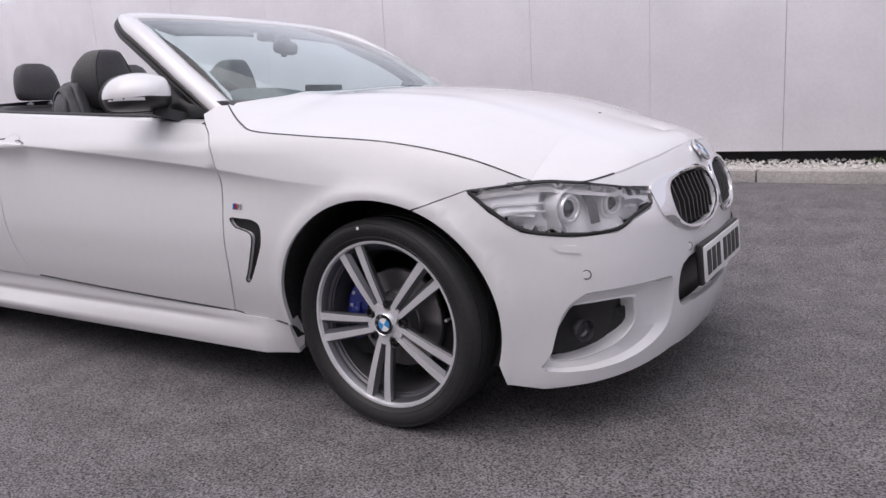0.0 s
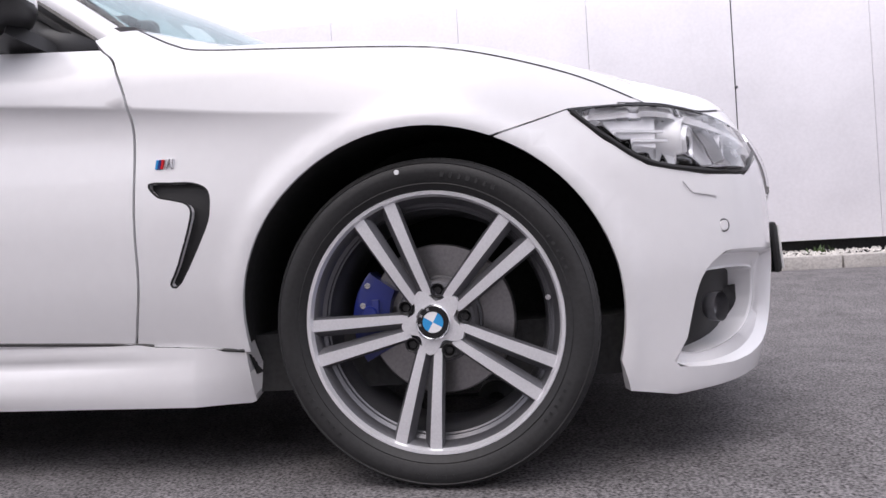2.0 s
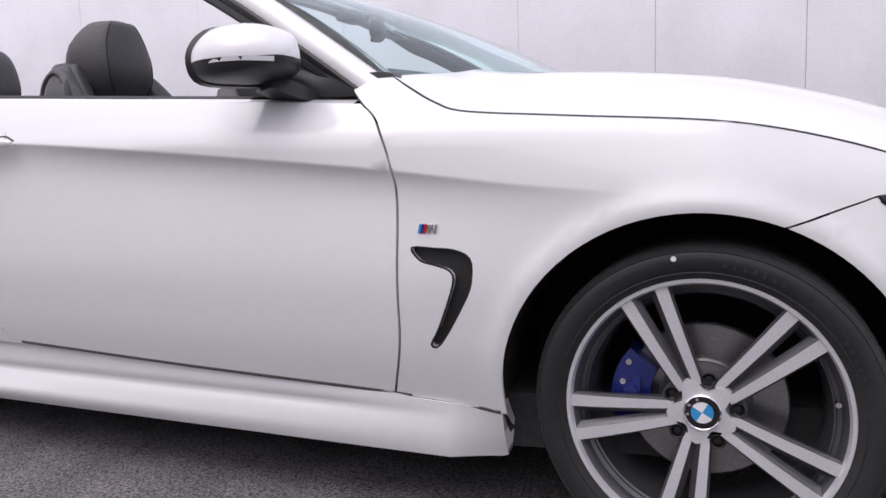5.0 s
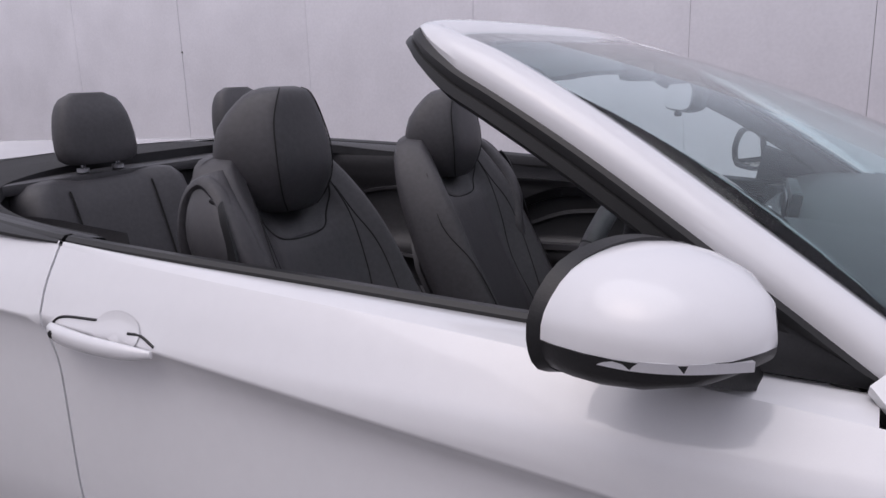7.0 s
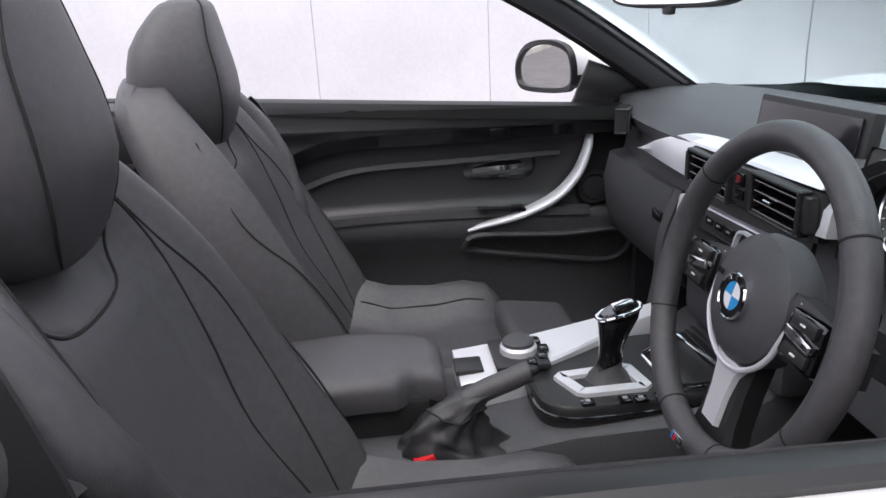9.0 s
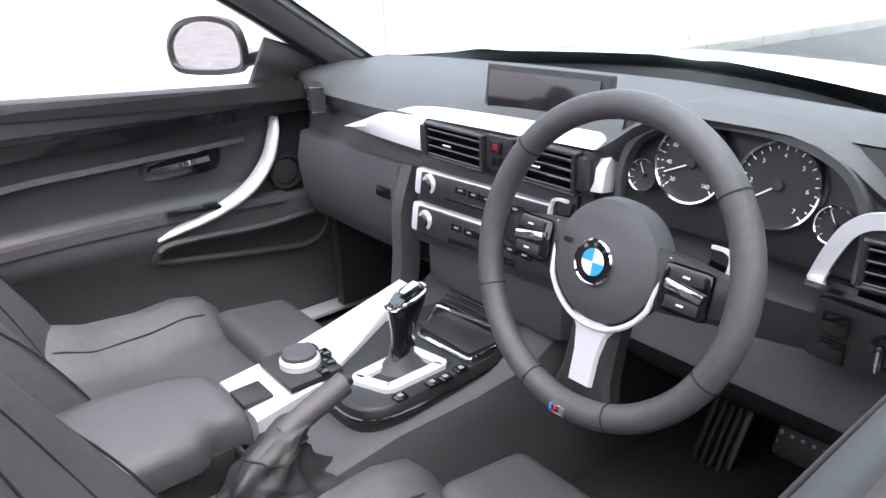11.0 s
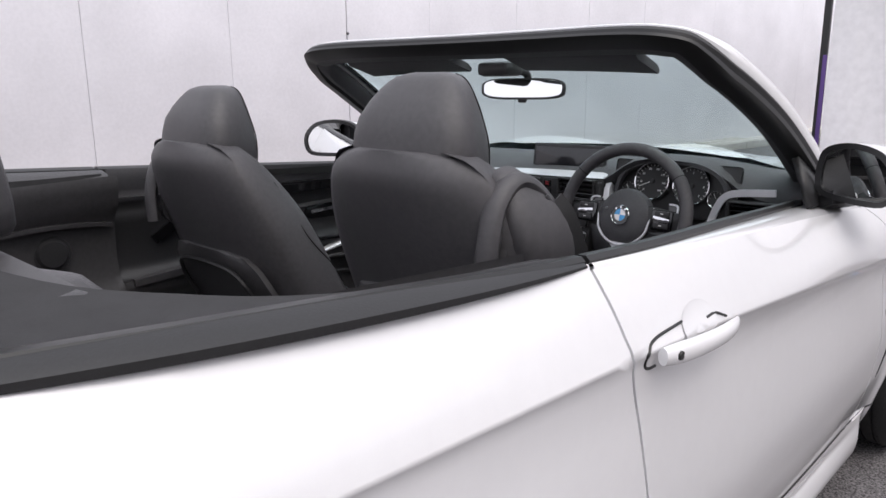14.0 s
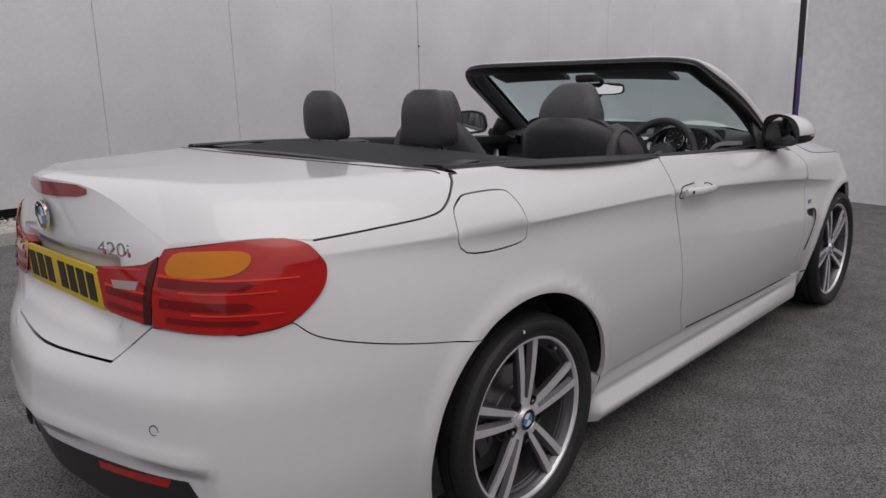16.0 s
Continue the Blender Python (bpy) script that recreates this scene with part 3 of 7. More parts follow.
    for sign in (1, -1):
        f = (lambda q: q) if sign > 0 else flip
        # stepped channel round the fog lamp opening
        n = 60
        o, i_ = ring_points(f(fog_o), n), ring_points(f(fog_i), n)
        rings = []
        for k, dep in ((0, 0), (.04, .003), (.22, .024), (.85, .030), (.97, .026), (1, .030), (1, .09)):
            ring = []
            for (a, b), (c, d) in zip(o, i_):
                u, v = a + (c - a) * k, b + (d - b) * k
                p = skin(u, v)
                nrm = Vector((p.x + .6, p.y * .75, 0)).normalized()
                ring.append(p - nrm * dep)
            rings.append(ring)
        part("fog_surround", loft(rings, cap=False), PAINT, car, "white stepped surround of the fog lamp")
        patch("fog_grille", f(rounded([(.84, .24), (.79, .40), (.70, .42), (.54, .41), (.53, .29), (.63, .25)], 3)), skin, BLACK, car, off=-.075, flange=0, label="black mesh fog lamp insert")
        p = skin(sign * .74, .325)
        nrm = Vector((1, p.y * 1.1, 0)).normalized()
        m = look(p - nrm * .06, p) @ pose(0, 0, 0, -90, 0, 0)
        part("fog_lamp", turned([(0, .020), (.020, .018), (.025, .022), (.028, .026), (.030, .036), (.030, .05)], 24, m), GRAPHITE, car, "round fog lamp")
        # kidney grille
        kd = group_part("kidney_grille", car, label="black slatted kidney grille with chrome surround")
        n = 48
        k_in, k_out = ring_points(f(kid), n), ring_points(f(rounded([(.455, .700), (.462, .655), (.425, .600), (.285, .546), (.10, .547), (.018, .59), (.010, .66), (.040, .716), (.16, .730), (.33, .720)], 4)), n)
        rings = []
        for k, dep in ((1, -.002), (1, .004), (.55, .009), (.1, .006), (0, -.004), (0, -.03)):
            rings.append([skin(a + (c - a) * k, b + (d - b) * k) + Vector((.95, .15 * (-1 if sign > 0 else 1), .25)).normalized() * dep for (a, b), (c, d) in zip(k_in, k_out)])
        part("chrome_surround", loft(rings, cap=False), CHROME, kd, "chrome surround")
        for q in range(9):
            s = .052 + q * .035
            zt, zb = (.706 if q < 8 else .69), (.590 if q in (0, 8) else .570)
            a, b = skin(sign * s, zt), skin(sign * s, zb)
            mid_p = skin(sign * s, (zt + zb) / 2)
            back = Vector((-.035, 0, 0))
            part("slat", loft([[p + Vector((0, w, 0)) + dd for w, dd in ((-.005, back), (-.005, Vector((-.004, 0, 0))), (.005, Vector((-.004, 0, 0))), (.005, back))] for p in (a, mid_p, b)]), BLACK, kd)
        patch("grille_back", f(rounded([(.36, .70), (.36, .58), (.1, .555), (.02, .60), (.03, .71), (.2, .72)], 3)), skin, VOID, kd, off=-.045, flange=0)
        headlamp(sign)
    # front plate
    plate = tagged(group_part("front_plate", car), "white front number plate with dark characters")
    m = Matrix.Translation((.782, 0, .435)) @ Euler((0, radians(-4), 0)).to_matrix().to_4x4()
    part("plinth", box(.02, .54, .13, (-.014, 0, 0), .01, bm=None), BLACK, plate).matrix_local = m
    part("plate", box(.006, .52, .111, (0, 0, 0), .002), PLATE_WHITE, plate).matrix_local = m
    for k in range(7):
        y = (k - 3) * .064 + (-.012 if k < 4 else .02)
        part("bar", box(.002, .046, .075, (.0042, -y, 0), .0), PLATE_BLACK, plate).matrix_local = m
    # parking sensors, washer cover
    for sign in (1, -1):
        for s, z in ((.741, .489), (.30, .50)):
            p = skin(sign * s, z)
            nrm = Vector((p.x - .2, p.y * .9, 0)).normalized()
            part("parking_sensor", turned([(0, -.002), (.010, -.002), (.0115, .002)], 16, look(p, p + nrm) @ pose(0, 0, 0, 90, 0, 0)), PAINT, car)
            bm = turned([(.0115, -.001), (.0135, -.001), (.0135, .002)], 16, look(p, p + nrm) @ pose(0, 0, 0, 90, 0, 0))
            part("sensor_ring", bm, SEAL, car)
        patch("washer_cover", [(sign * s, z) for s, z in ((.835, .578), (.765, .570), (.755, .548), (.815, .556))], skin, PAINT, car, off=.003, flange=.006)
    # rear bumper
    top = [(sx(-3.04), .648)] + [(sx(x), z) for x, z in lerp_gap([(-3.04, .648), (-3.30, .700), (-3.47, .748), (-3.535, .793)])[1:]] + [(5.012, .777), (5.283, .772), (5.42, .668), (5.662, .658), (TAIL, .656)]
    low = [(sx(x), z) for x, z in arch(1, 125, 196)] + [(sx(-3.2), .215), (5.06, .205), (5.13, .27), (5.19, .37), (5.26, .398), (5.62, .376), (TAIL, .372)]
    mirror_s = lambda q: [(2 * TAIL - s, z) for s, z in q]
    outline = top + mirror_s(top)[-2::-1] + mirror_s(low) + low[-2:0:-1]
    patch("rear_bumper", outline, bumper_skin, PAINT, car, step=.028)
    diff = [(5.05, .22), (5.13, .30), (5.19, .41), (5.62, .395), (TAIL, .39)]
    dl = [(5.05, .16), (5.4, .15), (TAIL, .15)]
    patch("diffuser", diff + mirror_s(diff)[-2::-1] + mirror_s(dl) + dl[-2::-1], tail_skin, BLACK, car, off=-.02, flange=.05, label="black rear diffuser")
    for q in (lambda v: v, mirror_s):
        patch("rear_reflector", q([(5.235, .408), (5.50, .392), (5.50, .372), (5.250, .384)]), bumper_skin, LAMP_RED, car, off=.003, label="red reflector strip", step=.02)
        p = tail_skin(q([(5.253, .542)])[0][0], .542)
        part("parking_sensor", turned([(0, -.002), (.010, -.002), (.0115, .003)], 16, look(p, p + Vector((-1, p.y * .9, 0))) @ pose(0, 0, 0, 90, 0, 0)), PAINT, car)
        bm = turned([(.0115, -.0012), (.0135, -.0012), (.0135, .002)], 16, look(p, p + Vector((-1, p.y * .9, 0))) @ pose(0, 0, 0, 90, 0, 0))
        part("sensor_ring", bm, SEAL, car)
        tail_lamp(q)
    for y in (.42, .50):
        part("exhaust_pipe", turned([(.033, -.05), (.036, -.05), (.036, .06), (.033, .06)], 24, pose(-3.70, y, .262, 0, 0, -90)), CHROME, car, "chrome exhaust tip")
    # boot lid
    top = [(5.283, .777), (5.25, .85), (5.236, .966)] + BOOT_LIP[1:]
    low = [(5.42, .674), (5.662, .664), (TAIL, .662)]
    patch("boot_rear", low + mirror_s(low)[-2::-1] + mirror_s(top) + top[-2::-1], boot_face, PAINT, car, step=.026)
    from mathutils.bvhtree import BVHTree
    lid = boot_lid_mesh()
    lid_top = BVHTree.FromBMesh(lid)
    part("boot_lid", lid, PAINT, car)
    half = lerp_gap([(-3.098, 0), (-3.088, .25), (-3.062, .48), (-3.022, .66), (-3.006, .72)], 6)
    hits = [lid_top.ray_cast(Vector((x, y, 1.3)), Vector((0, 0, -1)))[0] for x, y in [(x, -y) for x, y in half[:0:-1]] + half]
    part("boot_front_gap", sweep([p + Vector((0, 0, .0002)) for p in hits if p], circle(.0022, 6)), SEAL, car, "thin dark shut line")
    for sign in (1, -1):
        shut = lerp_gap([(-3.004, 1.076), (-3.016, 1.052), (-3.065, 1.0105), (-3.129, .9865), (-3.30, .9765), (-3.465, .969)], 6)
        path = [skin(sx(x), z) for x, z in shut]
        path = [Vector((p.x, (p.y + .002) * sign, p.z - .0005)) for p in path]
        part("boot_seal", sweep(path, circle(.0030, 6)), SEAL, car, "thin dark shut line")
    patch("brake_lamp", rounded([(TAIL - .165, 1.058), (TAIL - .165, 1.088), (TAIL + .165, 1.088), (TAIL + .165, 1.058)], 3), tail_skin, LAMP_HIGH, car, off=.003, flange=.006, step=.02, label="dark red high-level brake lamp")
    plate = tagged(group_part("rear_plate", car), "yellow rear number plate with dark characters")
    m = Matrix.Translation((-3.742, .01, .832)) @ Euler((0, radians(-3), 0)).to_matrix().to_4x4()
    part("plate", box(.008, .52, .111, (0, 0, 0), .002), YELLOW, plate).matrix_local = m
    for k in range(7):
        y = (k - 3) * .064 + (-.012 if k < 4 else .02)
        part("bar", box(.002, .046, .075, (-.0052, y, 0), .0), PLATE_BLACK, plate).matrix_local = m
    lettering("model_letters", "420i", .052, Matrix.Translation((-3.758, -.392, .958)) @ look((0, 0, 0), (.95, .28, -.03)) @ Matrix.Diagonal((1.25, .9, 1, 1)), CHROME, car)
    roundel(car, .039, look((-3.776, 0, 1.0), (-3.0, 0, 1.0)))
    roundel(car, .040, look((.707, 0, .765), (.25, 0, .40)))


def ring_points(poly, n):
    """The closed outline at n even steps, starting near its lowest right end."""
    pts = [Vector((x, y, 0)) for x, y in poly]
    cx, cy = sum(p.x for p in pts) / len(pts), sum(p.y for p in pts) / len(pts)
    out = []
    for k in range(n):
        a = 2 * math.pi * k / n
        d = Vector((math.cos(a) * 1.8, math.sin(a), 0))
        best = None
        for p, q in zip(pts, pts[1:] + pts[:1]):
            e = q - p
            den = d.x * e.y - d.y * e.x
            if abs(den) < 1e-12:
                continue
            t = ((p.x - cx) * e.y - (p.y - cy) * e.x) / den
            u = ((p.x - cx) * d.y - (p.y - cy) * d.x) / den
            if t > 0 and -1e-6 <= u <= 1 + 1e-6 and (best is None or t > best):
                best = t
        out.append((cx + d.x * best, cy + d.y * best))
    return out


def bumper_skin(s, z):
    """The rear bumper, stepped in below a soft shoulder over the diffuser."""
    p = tail_skin(s, z)
    a = abs(s - TAIL)
    k = min(1.0, max(0.0, (.665 - a) / .07))
    f = min(1.0, max(0.0, (.452 + .02 * math.sin(a * 5) - z) / .028))
    f = f * f * (3 - 2 * f) * k
    out = Vector((p.x + 2.9, p.y * .8, 0)).normalized()
    return p - out * (.022 * f - .008 * k * math.exp(-((z - .47) / .03) ** 2))


def bonnet_line():
    """The bonnet's edge from the scuttle along the wing, over the lamp and to the middle of the nose."""
    edge = [(sx(x), z) for x, z in lerp_gap([(-.660, 1.003), (-.600, .971), (-.53, .935), (-.456, .912), (-.25, .893), (.06, .865), (.29, .811), (.455, .745)], 6)]
    return edge + lerp_gap([(.95, .742), (.838, .744), (.77, .738), (.70, .734), (.56, .750), (.439, .765), (.2, .787), (0, .799)], 5)


def bonnet_mesh():
    edge = bonnet_line()
    edge = [p for a, b in zip(edge, edge[1:]) for p in resample([a, b], .022)[:max(1, round(math.hypot(b[0] - a[0], b[1] - a[1]) / .022))]] + [edge[-1]]
    bm, m, rows = bmesh.new(), 26, []
    for a, z in edge:
        e = skin(a, z)
        cx = max(e.x, -.405) - .09 * (max(0.0, e.x) / .66) ** 2
        c = Vector((cx, 0, bonnet_mid(cx)))
        row = [Vector((e.x, e.y, e.z - .016)), e]
        for j in range(1, m + 1):
            t = (j / m) ** 1.5
            p = e.lerp(c, t)
            crease = .006 * math.exp(-((abs(p.y) - .42 - .12 * max(0, -p.x)) / .05) ** 2) * min(1.0, 5 * t)
            row.append(Vector((p.x, p.y, e.z + (c.z - e.z) * (1 - (1 - t) ** 2.6) + crease)))
        rows.append(row)
    for sign in (1, -1):
        grid = [[bm.verts.new((p.x, p.y * sign, p.z)) for p in row] for row in rows]
        for a, b in zip(grid, grid[1:]):
            for q in range(len(a) - 1):
                f = (a[q], a[q + 1], b[q + 1], b[q])
                bm.faces.new(f if sign > 0 else f[::-1])
    bmesh.ops.remove_doubles(bm, verts=bm.verts, dist=2e-4)
    bmesh.ops.recalc_face_normals(bm, faces=bm.faces)
    return bm


def boot_face(s, z):
    """The rear of the boot lid, with the recess that holds the plate."""
    p = tail_skin(s, z)
    ease = lambda v, w: min(1.0, max(0.0, v / w)) ** 2 * (3 - 2 * min(1.0, max(0.0, v / w)))
    p.x += .032 * ease(.345 - abs(p.y), .06) * ease(z - .71, .05) * ease(.935 - z, .03)
    return p


def boot_lid_mesh():
    """The top of the boot lid from its shut line to the middle, both sides alike."""
    edge = [(sx(x), z) for x, z in lerp_gap([(-3.004, 1.076), (-3.016, 1.054), (-3.066, 1.0125), (-3.13, .9885), (-3.30, .9785), (-3.465, .971)], 6)]
    edge += lerp_gap([(4.95, .984), (5.06, .981), (5.18, .974), (5.236, .966)], 6) + lerp_gap(BOOT_LIP, 6)[1:]
    edge = [p for a, b in zip(edge, edge[1:]) for p in resample([a, b], .022)[:max(1, round(math.hypot(b[0] - a[0], b[1] - a[1]) / .022))]] + [edge[-1]]
    top = lambda x, y: 1.092 - .012 * (abs(y) / .75) ** 2 + .022 * max(0.0, (-3.0 - x) / .765) ** 3 * (1 - .8 * (abs(y) / .75))
    n, m = len(edge) - 1, 26
    bm = bmesh.new()
    rows = []
    for k, (s, z) in enumerate(edge):
        e = tail_skin(s, z)
        c = Vector((-3.045 - .66 * (k / n) ** .8, 0, 0))
        e_top = top(e.x, e.y)
        drop = e_top - e.z
        r = .045 + 1.25 * max(0.0, drop)
        row = [Vector((e.x, e.y, e.z - .018)), e]
        for j in range(1, m + 1):
            t = (j / m) ** 1.4
            p = e.lerp(c, t)
            d = (Vector((e.x, e.y)) - Vector((p.x, p.y))).length
            row.append(Vector((p.x, p.y, top(p.x, p.y) - drop * max(0.0, 1 - d / r) ** 2)))
        rows.append(row)
    for s in (1, -1):
        grid = [[bm.verts.new((p.x, p.y * s, p.z)) for p in row] for row in rows]
        for a, b in zip(grid, grid[1:]):
            for q in range(len(a) - 1):
                f = (a[q], a[q + 1], b[q + 1], b[q])
                bm.faces.new(f if s > 0 else f[::-1])
    bmesh.ops.remove_doubles(bm, verts=bm.verts, dist=2e-4)
    bmesh.ops.recalc_face_normals(bm, faces=bm.faces)
    return bm


def tail_skin(s, z):
    """The skin carried on across the middle of the tail."""
    return skin(s, z) if s <= TAIL else skin(-(2 * TAIL - s), z)


def roundel(parent, r, m):
    """Round enamel badge; m looks at the badge from in front."""
    b = group_part("badge", parent, label="round black, blue and white enamel badge")
    b.matrix_local = m
    flat = Matrix.Rotation(radians(90), 4, "X")
    part("badge_ring", turned([(r * .60, -.002), (r * .62, -.0035), (r * .95, -.0035), (r, -.001), (r, .004)], 40, flat.inverted()), GLOSS_BLACK, b)
    part("badge_rim", turned([(r * .93, -.0036), (r * .97, -.005), (r * 1.03, -.003), (r * 1.03, .004)], 40, flat.inverted()), CHROME, b)
    for k in range(4):
        bm = bmesh.new()
        c = bm.verts.new((0, 0, .0035))
        arc = [bm.verts.new((r * .62 * math.cos(radians(90 * k + 90 * j / 10)), r * .62 * math.sin(radians(90 * k + 90 * j / 10)), .0030)) for j in range(11)]
        for j in range(10):
            bm.faces.new((c, arc[j], arc[j + 1]))
        part("badge_quarter", bm, ROUNDEL_BLUE if k % 2 else ENAMEL_WHITE, b)
    for k in range(3):
        a = radians(130 - 40 * k)
        part("badge_mark", box(r * .15, r * .17, .001, (r * .79 * math.cos(a), r * .79 * math.sin(a), .0040), 0, Euler((0, 0, a - radians(90))).to_matrix()), CHROME, b)


def headlamp(sign):
    g = group_part("headlamp", car, label="clear headlamp with two round projectors and chrome trim")
    out = [(1.062, .727), (.95, .737), (.838, .740), (.710, .729), (.58, .710), (.466, .690), (.478, .655), (.489, .649), (.568, .628), (.634, .600), (.778, .598), (.910, .618), (.999, .674)]
    f = lambda q: [(sign * s, z) for s, z in q]
    lens = patch("lens", f(out), skin, CLEAR, g, off=.0015, flange=0, step=.03)
    lens.visible_shadow = False
    lens.modifiers.new("thickness", "SOLIDIFY").thickness = .003
    patch("housing", f(out), skin, LAMP_GREY, g, off=-.055, flange=-.05, step=.03)
    lo = [(1.05, .722), (.99, .672), (.905, .618), (.778, .599), (.634, .601), (.568, .629), (.489, .651)]
    path = [skin(sign * s, z) + Vector((-.004, 0, .002)) for s, z in lo]
    part("lower_seal", sweep(smooth_path(path, 5), circle(.006, 8)), SEAL, g)
    path = [skin(sign * s, z) + Vector((-.016, -.0 * sign, -.010)) for s, z in lo]
    part("light_strip", sweep(smooth_path(path, 5), circle(.007, 8)), ENAMEL_WHITE, g, "pale light-guide strip")
    path = [skin(sign * s, z) + Vector((-.018, 0, -.018)) for s, z in ((1.02, .728), (.838, .736), (.710, .722), (.58, .705), (.475, .688))]
    part("chrome_brow", sweep(smooth_path(path, 5), [(-.012, -.006), (.012, -.006), (.012, .004), (-.012, .004)]), REFLECTOR, g, "bright chrome brow")
    path = [skin(sign * s, z) + Vector((-.002, 0, -.001)) for s, z in ((1.055, .727), (.95, .737), (.838, .740), (.710, .729), (.58, .710), (.468, .691))]
    part("upper_seal", sweep(smooth_path(path, 5), circle(.0042, 8)), GLOSS_BLACK, g)
    for s, z, r in ((.735, .662, .046), (.585, .664, .040)):
        p = skin(sign * s, z) + Vector((-.045, -.01 * -sign, 0))
        d = Vector((.95, -.32 * sign, 0)).normalized()
        m = look(p, p + d) @ pose(0, 0, 0, 90, 0, 0)
        pr = part("projector", turned([(0, .014), (r * .35, .012), (r * .62, .004), (r * .66, -.004), (r * .70, -.006), (r * .80, -.006), (r * .95, .012), (r, .02), (r, .05), (r * .8, .06)], 32, m), REFLECTOR, g, "round chrome projector")
        part("projector_shroud", turned([(r * 1.04, .030), (r * 1.08, .0), (r * 1.14, .0), (r * 1.18, .05)], 32, m), LAMP_GREY, pr, "pale shroud")
        part("bulb_lens", turned([(0, -.006), (r * .3, -.004), (r * .52, .006), (r * .56, .02)], 28, m), GLOSS_BLACK, pr)
    for s in (.665,):
        a, b = skin(sign * s, .700) + Vector((-.040, 0, 0)), skin(sign * s, .622) + Vector((-.034, 0, 0))
        part("bezel_bar", sweep([a, a.lerp(b, .5) + Vector((.004, 0, 0)), b], [(-.006, -.012), (.006, -.012), (.006, .012), (-.006, .012)], up=(1, 0, 0)), GRAPHITE, g, "dark bezel bar")
    bz = [skin(sign * s, z) + Vector((-.050, 0, 0)) for s, z in ((1.0, .70), (.92, .655), (.84, .645), (.82, .705))]
    bm = bmesh.new()
    bm.faces.new([bm.verts.new(v) for v in bz])
    ex = bmesh.ops.extrude_face_region(bm, geom=list(bm.faces))
    bmesh.ops.translate(bm, vec=(.014, 0, .004), verts=[v for v in ex["geom"] if isinstance(v, bmesh.types.BMVert)])
    bmesh.ops.recalc_face_normals(bm, faces=bm.faces)
    part("indicator_bowl", bm, LAMP_GREY, g)
    for z in (.684, .664):
        path = [skin(sign * s, z) + Vector((-.030, 0, 0)) for s in (.985 - (.69 - z) * 1.2, .90, .815)]
        part("reflector_fin", sweep(path, [(-.004, -.0025), (.004, -.0025), (.004, .0025), (-.004, .0025)]), REFLECTOR, g, "bright reflector fin")
    for z in (.652, .672):
        path = [skin(sign * s, z) + Vector((-.036, 0, 0)) for s in (.545, .50, .475)]
        part("side_blade", sweep(path, [(-.004, -.003), (.004, -.003), (.004, .003), (-.004, .003)]), REFLECTOR, g)


def tail_lamp(q):
    g = group_part("tail_lamp", car, label="red tail lamp with amber indicator")
    outer = [(s + .0025, z - .002) for s, z in LAMP_ARC] + [(5.27, .778), (5.281, .86), (5.262, .925), (5.242, .957)] + lerp_gap([(5.06, .976), (4.99, .979)])
    inner = [(5.291, .85), (5.275, .915), (5.262, .938), (5.30, .918), (5.37, .905), (5.505, .890), (5.47, .80), (5.44, .788), (5.30, .780)]
    patch("lens", q(outer), tail_skin, LAMP_RED, g, off=.006, flange=.03, step=.022)
    patch("inner_lens", q(inner), tail_skin, LAMP_RED, g, off=.006, flange=.03, step=.022)
    patch("indicator", q(rounded([(5.225, .903), (5.21, .948), (5.12, .958), (5.01, .957), (4.985, .940), (5.015, .912), (5.10, .902)], 4)), tail_skin, LAMP_AMBER, g, off=.009, flange=.004, step=.02, label="amber indicator")
    patch("reverse_lamp", q([(5.32, .878), (5.43, .869), (5.42, .850), (5.33, .856)]), tail_skin, LAMP_WHITE, g, off=.009, flange=.004, step=.02, label="pale reverse lamp")
    for a, b, z0, z1, h in ((5.255, 5.0, .872, .874, .022), (5.25, 5.0, .826, .828, .022), (5.23, 4.99, .794, .797, .014), (5.46, 5.31, .832, .828, .018), (5.45, 5.31, .800, .796, .014)):
        patch("dark_band", q([(a, z0), (b, z1), (b - .02, z1 + h * .5), (b, z1 + h * .9), (a, z0 + h)]), tail_skin, LAMP_MID, g, off=.0075, flange=.003, step=.02)
    for a, b, z0, z1, h in ((5.255, 4.875, .896, .893, .006), (5.19, 4.93, .864, .867, .004), (5.15, 4.92, .817, .82, .004), (5.47, 5.31, .892, .905, .006), (5.46, 5.30, .852, .85, .006)):
        patch("light_bar", q([(a, z0), (b, z1), (b, z1 + h * .6), (a, z0 + h)]), tail_skin, LAMP_BRIGHT, g, off=.0085, flange=.003, step=.02)
    patch("divider", q([(5.278, .780), (5.302, .780), (5.305, .85), (5.285, .915), (5.262, .940), (5.258, .925), (5.276, .86)]), tail_skin, LAMP_DARK, g, off=.0078, flange=.003, step=.02)
    ring = [tail_skin(*p) + Vector((-.003, 0, 0)) for p in q(outer)]
    part("lamp_seal", sweep(ring, circle(.0035, 6), closed=True), LAMP_DARK, g)
    ring = [tail_skin(*p) + Vector((-.003, 0, 0)) for p in q(inner)]
    part("lamp_seal", sweep(ring, circle(.0035, 6), closed=True), LAMP_DARK, g)


GILL_OUT = [(sx(x), z) for x, z in rounded([(-.572, .638), (-.52, .637), (-.475, .634), (-.442, .618), (-.438, .58), (-.452, .535), (-.515, .434), (-.540, .430), (-.518, .47), (-.482, .560), (-.486, .590), (-.52, .602), (-.553, .611)], 3)]


